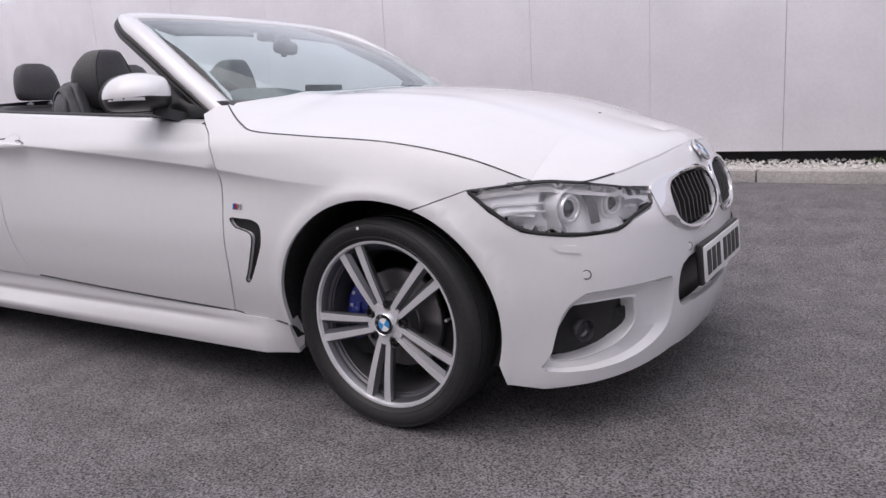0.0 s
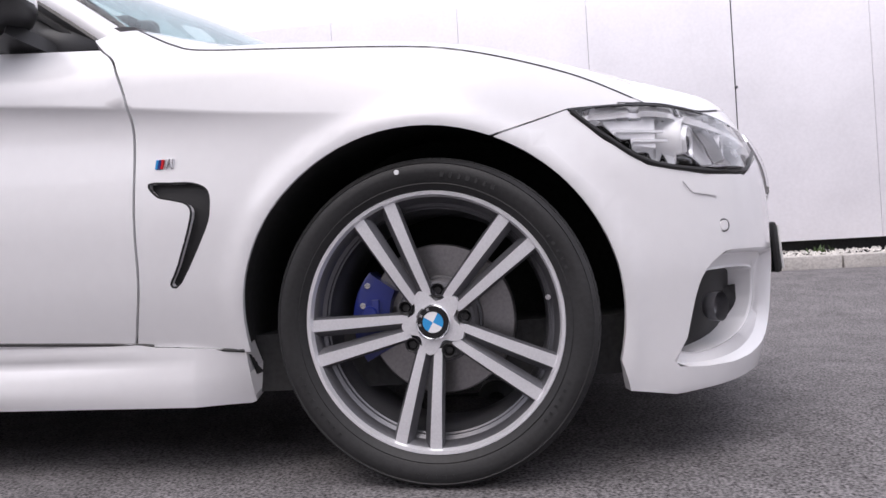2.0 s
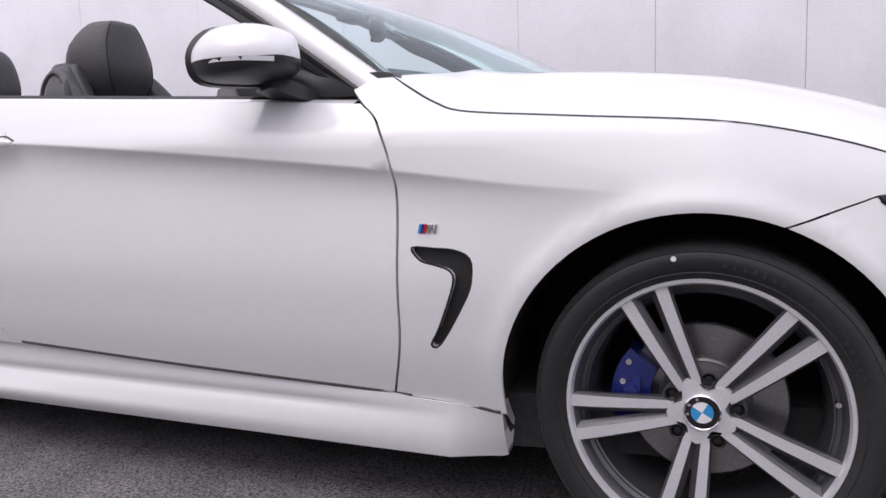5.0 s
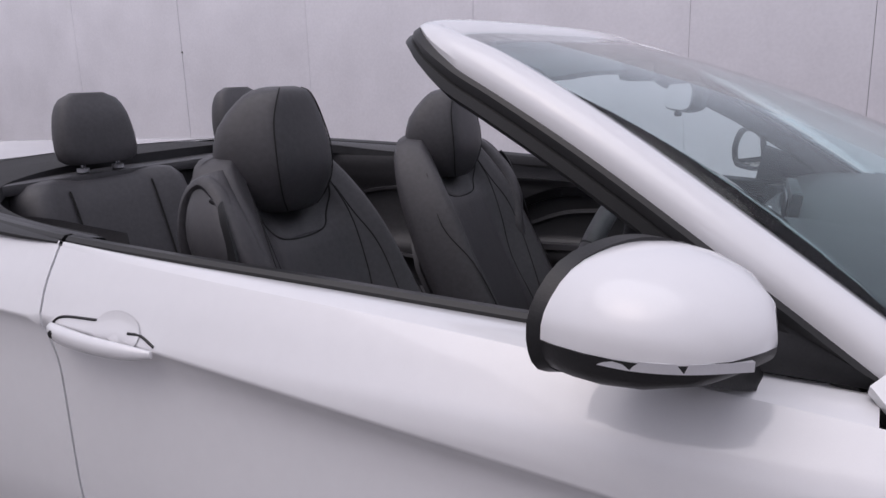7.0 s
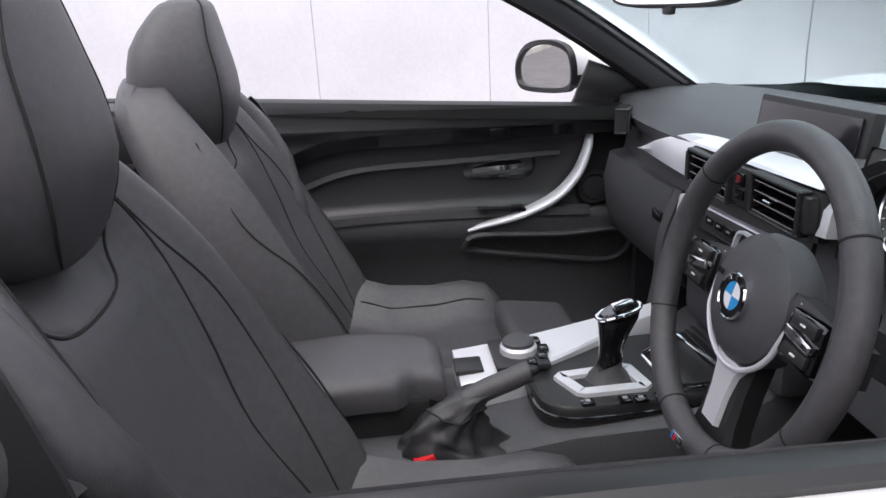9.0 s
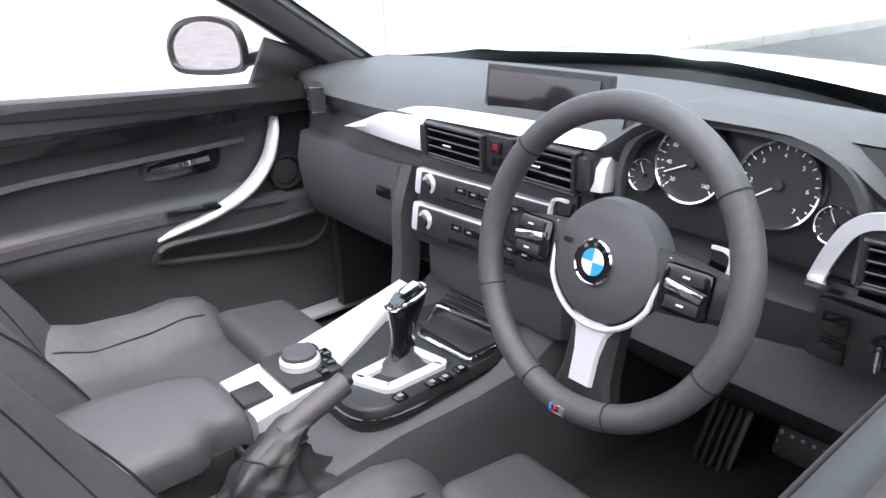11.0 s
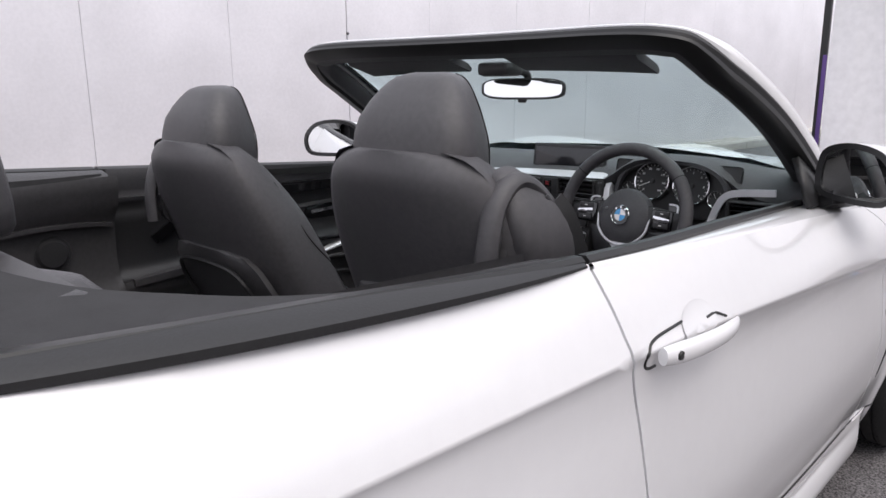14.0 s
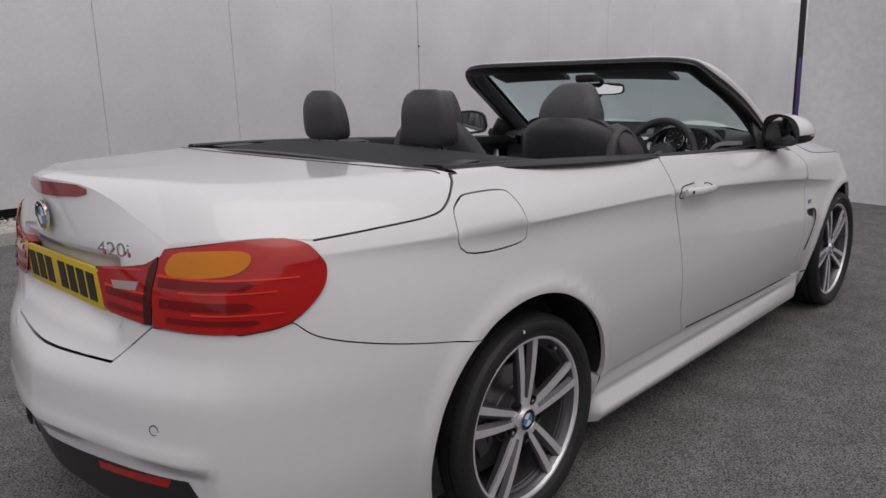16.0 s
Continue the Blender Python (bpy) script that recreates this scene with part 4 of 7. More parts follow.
def gills():
    patch("side_gill", GILL_OUT, skin, BLACK, car, off=-.016, flange=0, step=.02, label="black L-shaped side gill", mirror=True)
    rim = [skin(s, z) + Vector((0, .002, 0)) for s, z in GILL_OUT]
    mirrored(lambda: sweep(rim, circle(.0025, 6), closed=True, up=(0, 1, 0)), "gill_edge", SEAL, car)
    # wing emblem: three colour slants and a chrome letter shape
    em = group_part("wing_emblem", car, label="small chrome emblem with three coloured slants")
    p = skin(sx(-.535), .677)
    for k, m in enumerate((ROUNDEL_BLUE, BLUE, RED)):
        bm = box(.006, .004, .020, (p.x - .016 + k * .006, p.y - .002, p.z), .0008, Euler((0, radians(14), 0)).to_matrix(), 1)
        part("slant", bm, m, em)
    for k, lean in enumerate((10, 26, -8, 10)):
        part("stroke", box(.0042, .005, .021, (p.x + .004 + k * .0052, p.y - .002, p.z), .001, Euler((0, radians(lean), 0)).to_matrix(), 1), CHROME, em)


def underbody():
    prof = [(-3.62, .25, .60), (-3.3, .2, .80), (-2.3, .19, .80), (-.5, .19, .80), (.35, .2, .72), (.62, .24, .52)]
    rings = []
    for x, z, w in prof:
        rings.append([Vector((x, -w, z)), Vector((x, w, z)), Vector((x, w, z + .12)), Vector((x, -w, z + .12))])
    part("underbody", loft(rings), VOID, car)
    for ax, az, r in ARCHES:
        for s in (-1, 1):
            bm = bmesh.new()
            n = 30
            for y0, y1, r0, r1 in ((.50, .875, r + .03, r + .012),):
                a = [bm.verts.new((ax + r0 * math.cos(math.pi * (-.08 + 1.16 * k / n)), s * y0, az + r0 * math.sin(math.pi * (-.08 + 1.16 * k / n)))) for k in range(n + 1)]
                b = []
                for k in range(n + 1):
                    t = math.pi * (-.08 + 1.16 * k / n)
                    x, z = ax + r1 * math.cos(t), az + r1 * math.sin(t)
                    b.append(bm.verts.new((x, s * min(y1, abs(skin(sx(x), z).y) - .010), z)))
                for k in range(n):
                    bm.faces.new((a[k], a[k + 1], b[k + 1], b[k]))
                bm.faces.new(a)
            part("arch_liner", bm, VOID, car)


def road_wheel(at, turn, left, blue):
    w = group_part("wheel", car, at, "five double-spoke alloy wheel with machined faces")
    # tyre
    prof = [(.250, .085), (.262, .100), (.290, .112), (.312, .1115), (.315, .104), (.3195, .088)]
    grooves = []
    for y in (.05, .014, -.022, -.058):
        grooves += [(.3195, y), (.312, y - .001), (.312, y - .007), (.3195, y - .008)]
    ty = [(r, y) for r, y in prof] + grooves + [(.3195, -.088), (.313, -.102), (.309, -.1075), (.3080, -.1095), (.3060, -.1085), (.298, -.1125), (.288, -.1125), (.2720, -.1070), (.270, -.1055), (.268, -.1065), (.262, -.101), (.252, -.092), (.25, .085)]
    tyre = part("tyre", turned(ty, 96), RUBBER, w, "black low-profile tyre")
    blocks = bmesh.new()
    for k in range(72):
        a = 2 * math.pi * k / 72
        c = Vector((.3168 * math.cos(a), 0, .3168 * math.sin(a)))
        t = Vector((-math.sin(a), 0, math.cos(a)))
        r = Vector((math.cos(a), 0, math.sin(a)))
        pts = [c + t * p + Vector((0, y, 0)) + r * h for p, y, h in ((-.011, -.071, .0036), (.009, -.071, .0036), (.011, -.0955, .0), (-.009, -.0955, .0))]
        low_p = [p - r * .010 for p in pts]
        vs = [blocks.verts.new(p) for p in pts + low_p]
        for q in ((0, 1, 2, 3), (0, 4, 5, 1), (1, 5, 6, 2), (2, 6, 7, 3), (3, 7, 4, 0)):
            blocks.faces.new([vs[i] for i in q])
    bmesh.ops.recalc_face_normals(blocks, faces=blocks.faces)
    part("tread", blocks, RUBBER, tyre)
    # rim barrel
    part("rim_lip", turned([(.2440, -.086), (.2480, -.0955), (.2545, -.0965), (.2575, -.093), (.2570, -.085)], 96), MACHINED, w, "bright machined rim lip")
    part("rim_barrel", turned([(.2475, -.092), (.2440, -.086), (.236, -.078), (.232, -.060), (.222, -.052), (.220, -.03), (.214, -.02), (.212, .08), (.25, .09), (.25, .1)], 96), GRAPHITE, w, "dark graphite barrel")
    # spokes
    for k in range(5):
        mid = radians(44 + 72 * k + turn)
        for sgn in (-1, 1):
            a_in, a_out = mid + sgn * radians(17), mid + sgn * radians(8.3)
            p0 = Vector((.052 * math.cos(a_in), 0, .052 * math.sin(a_in)))
            p1 = Vector((.246 * math.cos(a_out), 0, .246 * math.sin(a_out)))
            d = (p1 - p0).normalized()
            n = Vector((-d.z, 0, d.x)) * sgn
            rings, face = [], []
            for f in (0, .25, .5, .75, 1):
                c = p0.lerp(p1, f)
                hw = .0084 + .0042 * f
                y = -.078 - .004 * math.sin(math.pi * f) - .010 * f
                dep = .030 - .008 * f
                rings.append([c + n * hw + Vector((0, y, 0)), c + n * (hw + .004) + Vector((0, y + .006, 0)), c + n * (hw + .001) + Vector((0, y + dep, 0)), c - n * (hw + .004) + Vector((0, y + dep, 0)), c - n * (hw + .011) + Vector((0, y + .012, 0)), c - n * hw + Vector((0, y, 0))])
                face.append([c + n * hw * .93 + Vector((0, y - .0012, 0)), c - n * hw * .93 + Vector((0, y - .0012, 0)), c - n * hw + Vector((0, y + .004, 0)), c + n * hw + Vector((0, y + .004, 0))])
            sp = part("spoke", loft(rings), GRAPHITE, w)
            part("machined_face", loft(face), MACHINED, sp)
    star = []
    for dep in (-.0740, -.0805, -.0812):
        k = 1.0 if dep > -.08 else .97
        star.append([Vector((r * k * math.cos(a), dep, r * k * math.sin(a))) for a, r in ((2 * math.pi * q / 80, .0545 + .0125 * math.cos(5 * (2 * math.pi * q / 80 - radians(44 + turn)))) for q in range(80))])
    part("hub_star", loft(star), MACHINED, w, "machined hub star")
    part("rim_ledge", turned([(.2335, -.066), (.2265, -.060), (.2235, -.046), (.2255, -.043), (.2345, -.050)], 96), GRAPHITE, w, "stepped graphite ledge")
    part("hub", turned([(.030, -.0775), (.037, -.080), (.0405, -.0795), (.043, -.076), (.050, -.062), (.070, -.04), (.070, .02), (0, .02)], 48), MACHINED, w)
    part("hub_wall", turned([(.052, -.068), (.078, -.062), (.082, -.045), (.084, -.02), (.084, .02)], 40), GRAPHITE, w)
    for k in range(5):
        a = radians(80 + 72 * k + turn)
        c = Vector((.0625 * math.cos(a), .0, .0625 * math.sin(a)))
        part("bolt_well", turned([(.0145, -.081), (.0135, -.0815), (.0115, -.079), (.0115, -.066), (0, -.066)], 20, Matrix.Translation(c)), BLACK, w)
        part("wheel_bolt", turned([(0, -.073), (.0075, -.073), (.0085, -.071), (.0085, -.06)], 6, Matrix.Translation(c)), BLACK, w)
    m = look((0, -.0845, 0), (0, 1, 0)) @ pose(0, 0, 0, 0, 0, 60)
    roundel(w, .0335, m)
    a = radians(10 + turn)
    part("valve", turned([(0, -.016), (.0052, -.015), (.0062, -.006), (.005, -.004), (.004, .02)], 12, Matrix.Translation((.228 * math.cos(a), -.080, .228 * math.sin(a)))), CHROME, w)
    # brake
    part("brake_disc", turned([(.085, -.010), (.088, -.006), (.150, -.006), (.153, -.003), (.153, .015), (.085, .015)], 64), DISC, w, "bare steel brake disc")
    part("disc_bell", turned([(.0, -.030), (.080, -.030), (.0875, -.024), (.0885, -.004)], 48), GRAPHITE, w)
    cal = group_part("brake_caliper", w)
    bm = bmesh.new()
    rings = []
    for k in range(9):
        a = radians(144 + 64 * k / 8)
        e = .006 * math.sin(math.pi * k / 8)
        rings.append([Vector((r * math.cos(a), y, r * math.sin(a))) for r, y in ((.108 - e, -.034), (.150, -.040 - e), (.172 + e, -.034), (.176 + e, .03), (.104, .03), (.104, -.026))])
    part("caliper_body", loft(rings), BLUE if blue else GRAPHITE, cal, "blue painted caliper" if blue else "grey caliper")
    part("caliper_bolt", turned([(0, -.054), (.013, -.054), (.016, -.050), (.016, -.03)], 20, Matrix.Translation((-.137, 0, .018))), BLUE if blue else GRAPHITE, cal)
    for y in (-.010, .030):
        part("guide_pin", turned([(0, -.046), (.006, -.045), (.0065, -.03)], 14, Matrix.Translation((-.150 + y * .3, 0, y + .045))), CHROME, cal, "bright caliper pin")
    part("caliper_rib", box(.016, .012, .085, (-.126, -.042, .004), .004), BLUE if blue else GRAPHITE, cal)
    marks = bmesh.new()
    for a0, n, r in ((200, 9, .2855), (62, 7, .2855), (318, 6, .280), (262, 5, .292), (20, 5, .278)):
        for k in range(n):
            a = radians(a0 + 3.4 * k)
            hgt = .010 if n > 6 else .006
            b = box(.0045 if k % 3 else .007, .0012, hgt, (0, 0, 0), 0)
            bmesh.ops.transform(b, matrix=Matrix.Translation((r * math.cos(a), -.1127, r * math.sin(a))) @ Matrix.Rotation(-(a - math.pi / 2), 4, "Y"), verts=b.verts)
            join(marks, b)
    tagged(part("sidewall_relief", marks, RUBBER, tyre), "raised moulded marks on the sidewall", kind="stuff")
    dot = turned([(0, -.1138), (.0050, -.1136), (.0052, -.110)], 14, Matrix.Translation((-.050, 0, .293)))
    part("paint_dot", dot, ENAMEL_WHITE, tyre, "white paint dot")
    if left:
        w.rotation_euler = (0, 0, math.pi)
    return w


# ---- windscreen, pillars, mirrors, trim ----
FRAME = [(-.66, -.755, .880), (-.766, -.742, .955), (-.922, -.732, 1.064), (-1.078, -.712, 1.166), (-1.234, -.678, 1.252), (-1.345, -.640, 1.300), (-1.385, -.585, 1.317), (-1.378, -.47, 1.324), (-1.350, -.25, 1.325), (-1.335, 0, 1.325)]
FRAME = FRAME + [(x, -y, z) for x, y, z in FRAME[-2::-1]]
RAKE = Vector((.50, 0, .86))


def windscreen():
    path = smooth_path(FRAME, 6)
    ws = group_part("windscreen", car, label="raked windscreen with white painted frame")
    ends = [i for i, p in enumerate(path) if p.z > 1.285]
    first, last = ends[0], ends[-1]

    def rail(name, wide, slim, material, label):
        """A length of frame, deep on the pillars and shallow across the header."""
        rows = []
        for i, p in enumerate(path):
            d = (path[min(i + 1, len(path) - 1)] - path[max(i - 1, 0)]).normalized()
            across = d.cross(RAKE).normalized()
            over = across.cross(d)
            k = min(1.0, max(0.0, min(i - first, last - i) / 6 + .4))
            rows.append([p + across * (w[0] + (n[0] - w[0]) * k) + over * (w[1] + (n[1] - w[1]) * k) for w, n in zip(wide, slim)])
        part(name, loft(rows), material, ws, label)

    rail("frame", [(-.030, .036), (-.034, .048), (-.030, .063), (-.018, .075), (.004, .081), (.030, .079), (.047, .070), (.040, .054)],
         [(-.022, .056), (-.025, .061), (-.020, .067), (-.012, .072), (.004, .076), (.030, .075), (.047, .068), (.040, .058)], PAINT, "white painted frame")
    rail("frame_band", [(-.031, .018), (-.034, .030), (-.027, .042), (.020, .042), (.020, .018)],
         [(-.029, .038), (-.031, .048), (-.026, .057), (.020, .057), (.020, .038)], BLACK, "dark grey frame band")
    rail("header_seal", [(-.024, -.006), (-.037, .002), (-.035, .015), (-.022, .022), (.014, .022), (.022, .006), (.010, -.008)],
         [(-.024, .024), (-.036, .030), (-.034, .038), (-.022, .042), (.014, .042), (.022, .032), (.010, .022)], SEAL, "black rubber frame seal")
    rail("inner_trim", [(.010, .000), (.012, .046), (.040, .050), (.058, .042), (.052, .020), (.034, .002)],
         [(.010, .022), (.012, .048), (.040, .052), (.058, .046), (.052, .034), (.034, .024)], SOFT, "dark inner frame trim")
    part("glass_border", sweep(path, [(.040, .060), (.044, .0695), (.068, .066), (.068, .058)], RAKE), GLOSS_BLACK, ws, "black border of the glass")
    path = [p + RAKE * .070 for p in path]
    n = 25
    rings = []
    top = [p for p in path if p.z > 1.34]
    for v in range(13):
        f = v / 12
        row = []
        for k in range(n):
            y = -1 + 2 * k / (n - 1)
            low = Vector((-.36 - .34 * abs(y) ** 2.2, y * .745, 1.005 - .04 * abs(y) ** 2))
            j = (len(top) - 1) * k / (n - 1)
            i0 = min(int(j), len(top) - 2)
            hi = top[i0].lerp(top[i0 + 1], j - i0) + Vector((.020, 0, -.010))
            p = low.lerp(hi, f)
            p += Vector((.45, 0, .8)).normalized() * .035 * math.sin(math.pi * f)
            row.append(p)
        rings.append(row)
    bm = bmesh.new()
    front = [[bm.verts.new(p) for p in r] for r in rings]
    for r0, r1 in zip(front, front[1:]):
        for k in range(n - 1):
            bm.faces.new((r0[k], r0[k + 1], r1[k + 1], r1[k]))
    ob = part("glass", bm, GLASS, ws, "faintly green windscreen glass")
    md = ob.modifiers.new("thickness", "SOLIDIFY")
    md.thickness = .005
    ob.visible_shadow = False
    # wide black band under the header, sun visors, cowl
    for s in (-1, 1):
        rings = []
        for k in range(9):
            y = s * (.10 + .40 * k / 8)
            x = -1.290 - .02 * (abs(y) / .5) ** 2
            rings.append([Vector((x + a, y, 1.345 - .012 * (abs(y) / .5) ** 2 + b)) for a, b in ((-.015, 0), (-.012, .010), (.09, -.026), (.105, -.040), (.10, -.048), (.0, -.016))])
        part("sun_visor", loft(rings), SOFT, ws, "folded dark sun visor")
    band = [Vector((-.37 - .34 * abs(y) ** 2.2, y * .75, 1.003 - .04 * abs(y) ** 2)) for y in [(-1 + 2 * k / 24) for k in range(25)]]
    part("cowl", sweep(band, [(-.07, -.03), (-.05, .006), (.06, .004), (.07, -.03)]), BLACK, ws, "black scuttle panel")
    rv = group_part("rear_view_mirror", ws, label="black rear-view mirror")
    c = Vector((-1.088, -.012, 1.246))
    rot = Euler((0, radians(8), radians(24))).to_matrix()
    prof = [(a * .124, b * .030) for a, b in ((math.copysign(abs(math.cos(t)) ** .5, math.cos(t)), math.copysign(abs(math.sin(t)) ** .55, math.sin(t))) for t in [2 * math.pi * k / 32 for k in range(32)])]
    rings = [[c + rot @ Vector((dx, a * sc, b * sc)) for a, b in prof] for dx, sc in ((-.012, .97), (-.008, 1.0), (.006, 1.0), (.022, .82), (.030, .5))]
    part("shell", loft(rings), BLACK, rv)
    rings = [[c + rot @ Vector((dx, a * .93, b * .86)) for a, b in prof] for dx in (-.0135, -.010)]
    part("mirror_face", loft(rings), MIRROR, rv)
    part("sensor_knob", box(.012, .026, .012, c + rot @ Vector((-.006, 0, -.034)), .004), BLACK, rv)
    part("stem", sweep(smooth_path([c + Vector((.02, 0, .0)), c + Vector((.01, .0, .045)), (-1.16, .0, 1.300)], 5), circle(.012, 10)), BLACK, rv)
    bm = box(.08, .11, .04, (-1.18, .0, 1.302), .016)
    part("sensor_housing", bm, BLACK, rv)


def door_mirror(sign):
    g = group_part("door_mirror", car, label="white-capped door mirror on a black base")
    c = Vector((-.928, -.915, 1.056)) if sign > 0 else Vector((-1.0, -.955, 1.054))
    turn = Matrix.Rotation(radians(-30), 3, "Z")
    f = lambda p: Vector((p.x, p.y * sign, p.z))
    # outline of the housing seen from behind: (towards the car, up)
    prof = [(.098, .020), (.085, .050), (.045, .066), (-.010, .068), (-.065, .052), (-.098, .012), (-.100, -.030), (-.080, -.056), (-.02, -.062), (.06, -.058), (.095, -.045), (.102, -.010)]
    prof = [(p.x * 1.06, p.y * .96) for p in smooth_path([(a, b, 0) for a, b in prof], 3, True)]

    def ring(x, k, dy, dz, cut=None):
        out = []
        for a, b in prof:
            b2 = b if cut is None else (max(b, cut[0]) if cut[1] else min(b, cut[0]))
            out.append(f(c + turn @ Vector((x, a * k + dy, b2 * k + dz))))
        return out
    stations = ((-.062, 1.0, 0, 0), (-.035, 1.03, .002, .002), (.0, .99, .004, .002), (.04, .86, .008, 0), (.075, .62, .014, -.004), (.095, .30, .02, -.008), (.100, .06, .022, -.01))
    part("cap", loft([ring(*s, cut=(-.016, True)) for s in stations]), PAINT, g, "white cap")
    part("lower_shell", loft([ring(*s, cut=(-.017, False)) for s in stations]), BLACK, g, "black lower shell")
    strip = [f(c + turn @ Vector((x, -.1 * k - .001 + dy, -.018))) for x, k, dy, dz in stations[1:4]] + [f(c + turn @ Vector((.075, -.045, -.018))), f(c + turn @ Vector((.100, .01, -.020)))]
    part("indicator_strip", sweep(smooth_path([f(c + turn @ Vector((-.05, -.103, -.016)))] + strip, 5), [(-.004, -.005), (.004, -.005), (.004, .005), (-.004, .005)]), SATIN, g, "clear indicator strip")
    rim = [f(c + turn @ Vector((-.066, a, b))) for a, b in prof]
    part("rim", sweep(rim, [(-.007, -.008), (-.007, .008), (.004, .008), (.006, -.008)], closed=True, up=(1, 0, 0)), BLACK, g)
    face = loft([[f(c + turn @ Vector((-.0625 + dx, a * .94, b * .92))) for a, b in prof] for dx in (-.003, .002)])
    part("mirror_face", face, MIRROR, g)
    arm = [f(Vector(p)) for p in ((-.93, -.86, 1.000), (-.90, -.815, .978), (-.885, -.775, .962))]
    part("arm", sweep(smooth_path(arm, 4), [(-.05, -.018), (-.04, .016), (.04, .020), (.055, -.016)]), BLACK, g, "black mirror arm")
    tri = [Vector((-.715, -.768, .955)), Vector((-1.02, -.795, .972)), Vector((-.99, -.742, 1.085)), Vector((-.90, -.745, 1.05))]
    bm = bmesh.new()
    bm.faces.new([bm.verts.new(f(p)) for p in tri])
    ob = part("corner_plate", bm, BLACK, g, "black corner plate")
    ob.modifiers.new("thickness", "SOLIDIFY").thickness = .016


def crease_belt(x):
    """Height of the belt line along the side."""
    return curve((-2.985, -2.75, -2.4, -2.05, -1.82, -1.23, -.70), (1.071, 1.065, 1.049, 1.028, 1.013, .979, .942))(x) + .012


lip_y = curve((-2.985, -2.8, -2.5, -2.0, -1.4, -.74), (.705, .742, .785, .824, .784, .738))
lip_z = curve((-2.985, -2.75, -2.4, -2.0, -1.4, -.74), (1.080, 1.072, 1.055, 1.030, .993, .953))


def belt_trim():
    def lip(x, dy=0.0, dz=0.0):
        return Vector((x, -lip_y(x) + dy, lip_z(x) + dz))

    for name, a, b in (("door_shoulder", -.725, -1.998), ("quarter_shoulder", -2.008, -2.975)):
        pts = [a + (b - a) * k / 26 for k in range(27)]

        def build():
            rows = []
            for x in pts:
                z = crease_belt(x) - .013
                p, q = skin(sx(x), z), lip(x)
                mid = p.lerp(q, .5) + Vector((0, 0, .35 * max(0.0, q.z - p.z) + .004))
                rows.append([p - Vector((0, 0, .002)), p.lerp(mid, .5) + Vector((0, 0, .002)), mid, mid.lerp(q, .6) + Vector((0, 0, .0015)), q, q + Vector((0, .004, -.03))])
            return loft(rows, closed=False)
        mirrored(build, name, PAINT, car)
        sec = [(-.006, -.012), (-.010, .004), (-.003, .010), (.010, .010), (.024, .004), (.026, -.030)]
        mirrored(lambda: sweep([lip(x, .008, .002) for x in pts], sec), "belt_seal", SEAL, car, "black belt-line seal")
    pts = [-2.012 - .955 * k / 26 for k in range(27)]
    wide = [.28 + .50 * math.sin(math.pi * k / 26) for k in range(27)]
    mirrored(lambda: sweep([lip(x, .004, .004) for x in pts], [(-.044, -.020), (-.043, -.008), (-.024, .003), (.0, .009), (.004, -.012)], scales=wide), "belt_rail", BLACK, car, "broad black rail beside the roof cover")
    # handle with its dished cup
    for sign in (1, -1):
        h = group_part("door_handle", car, label="white door handle over a dished cup")
        path = []
        for k in range(13):
            x = -1.940 + .245 * k / 12
            p = skin(sx(x), .902 - .006 * k / 12)
            out = .005 + .024 * math.sin(math.pi * min(1, max(0, (k + .6) / 13))) ** .5
            p.y -= out
            p.y *= sign
            path.append(p)
        sc = [.85, 1, 1.05, 1.05, 1.05, 1.02, 1, .98, .95, .9, .8, .65, .4]
        part("grip", sweep(path, [(.011 * math.cos(t), .0155 * math.sin(t)) for t in [2 * math.pi * k / 14 for k in range(14)]], scales=sc), PAINT, h)
        p = skin(sx(-1.78), .917)
        cup = []
        for r, d in ((.048, -.002), (.044, .004), (.024, .012), (.003, .014)):
            ring = []
            for k in range(24):
                a = 2 * math.pi * k / 24
                q = skin(sx(-1.795 + r * 1.15 * math.cos(a)), .914 + r * .66 * math.sin(a))
                ring.append(Vector((q.x, (q.y - .0015 - (.004 - d) * .12) * sign, q.z)))
            cup.append(ring)
        part("cup", loft(cup, cap=False), PAINT, h)
        part("lock", turned([(0, -.002), (.006, -.002), (.008, .002)], 16, Matrix.Translation((-1.918, sign * (skin(sx(-1.918), .902).y - .030), .902))), SEAL, h, "dark lock recess")
        for line in (((-1.845, .925), (-1.93, .921), (-1.955, .908), (-1.957, .890), (-1.945, .881), (-1.925, .880)), ((-1.768, .914), (-1.738, .914), (-1.705, .902))):
            path = [skin(sx(x), z) for x, z in lerp_gap(list(line), 5)]
            part("handle_gap", sweep([Vector((p.x, p.y * sign, p.z)) for p in path], circle(.0026, 6), up=(0, 1, 0)), SEAL, h)


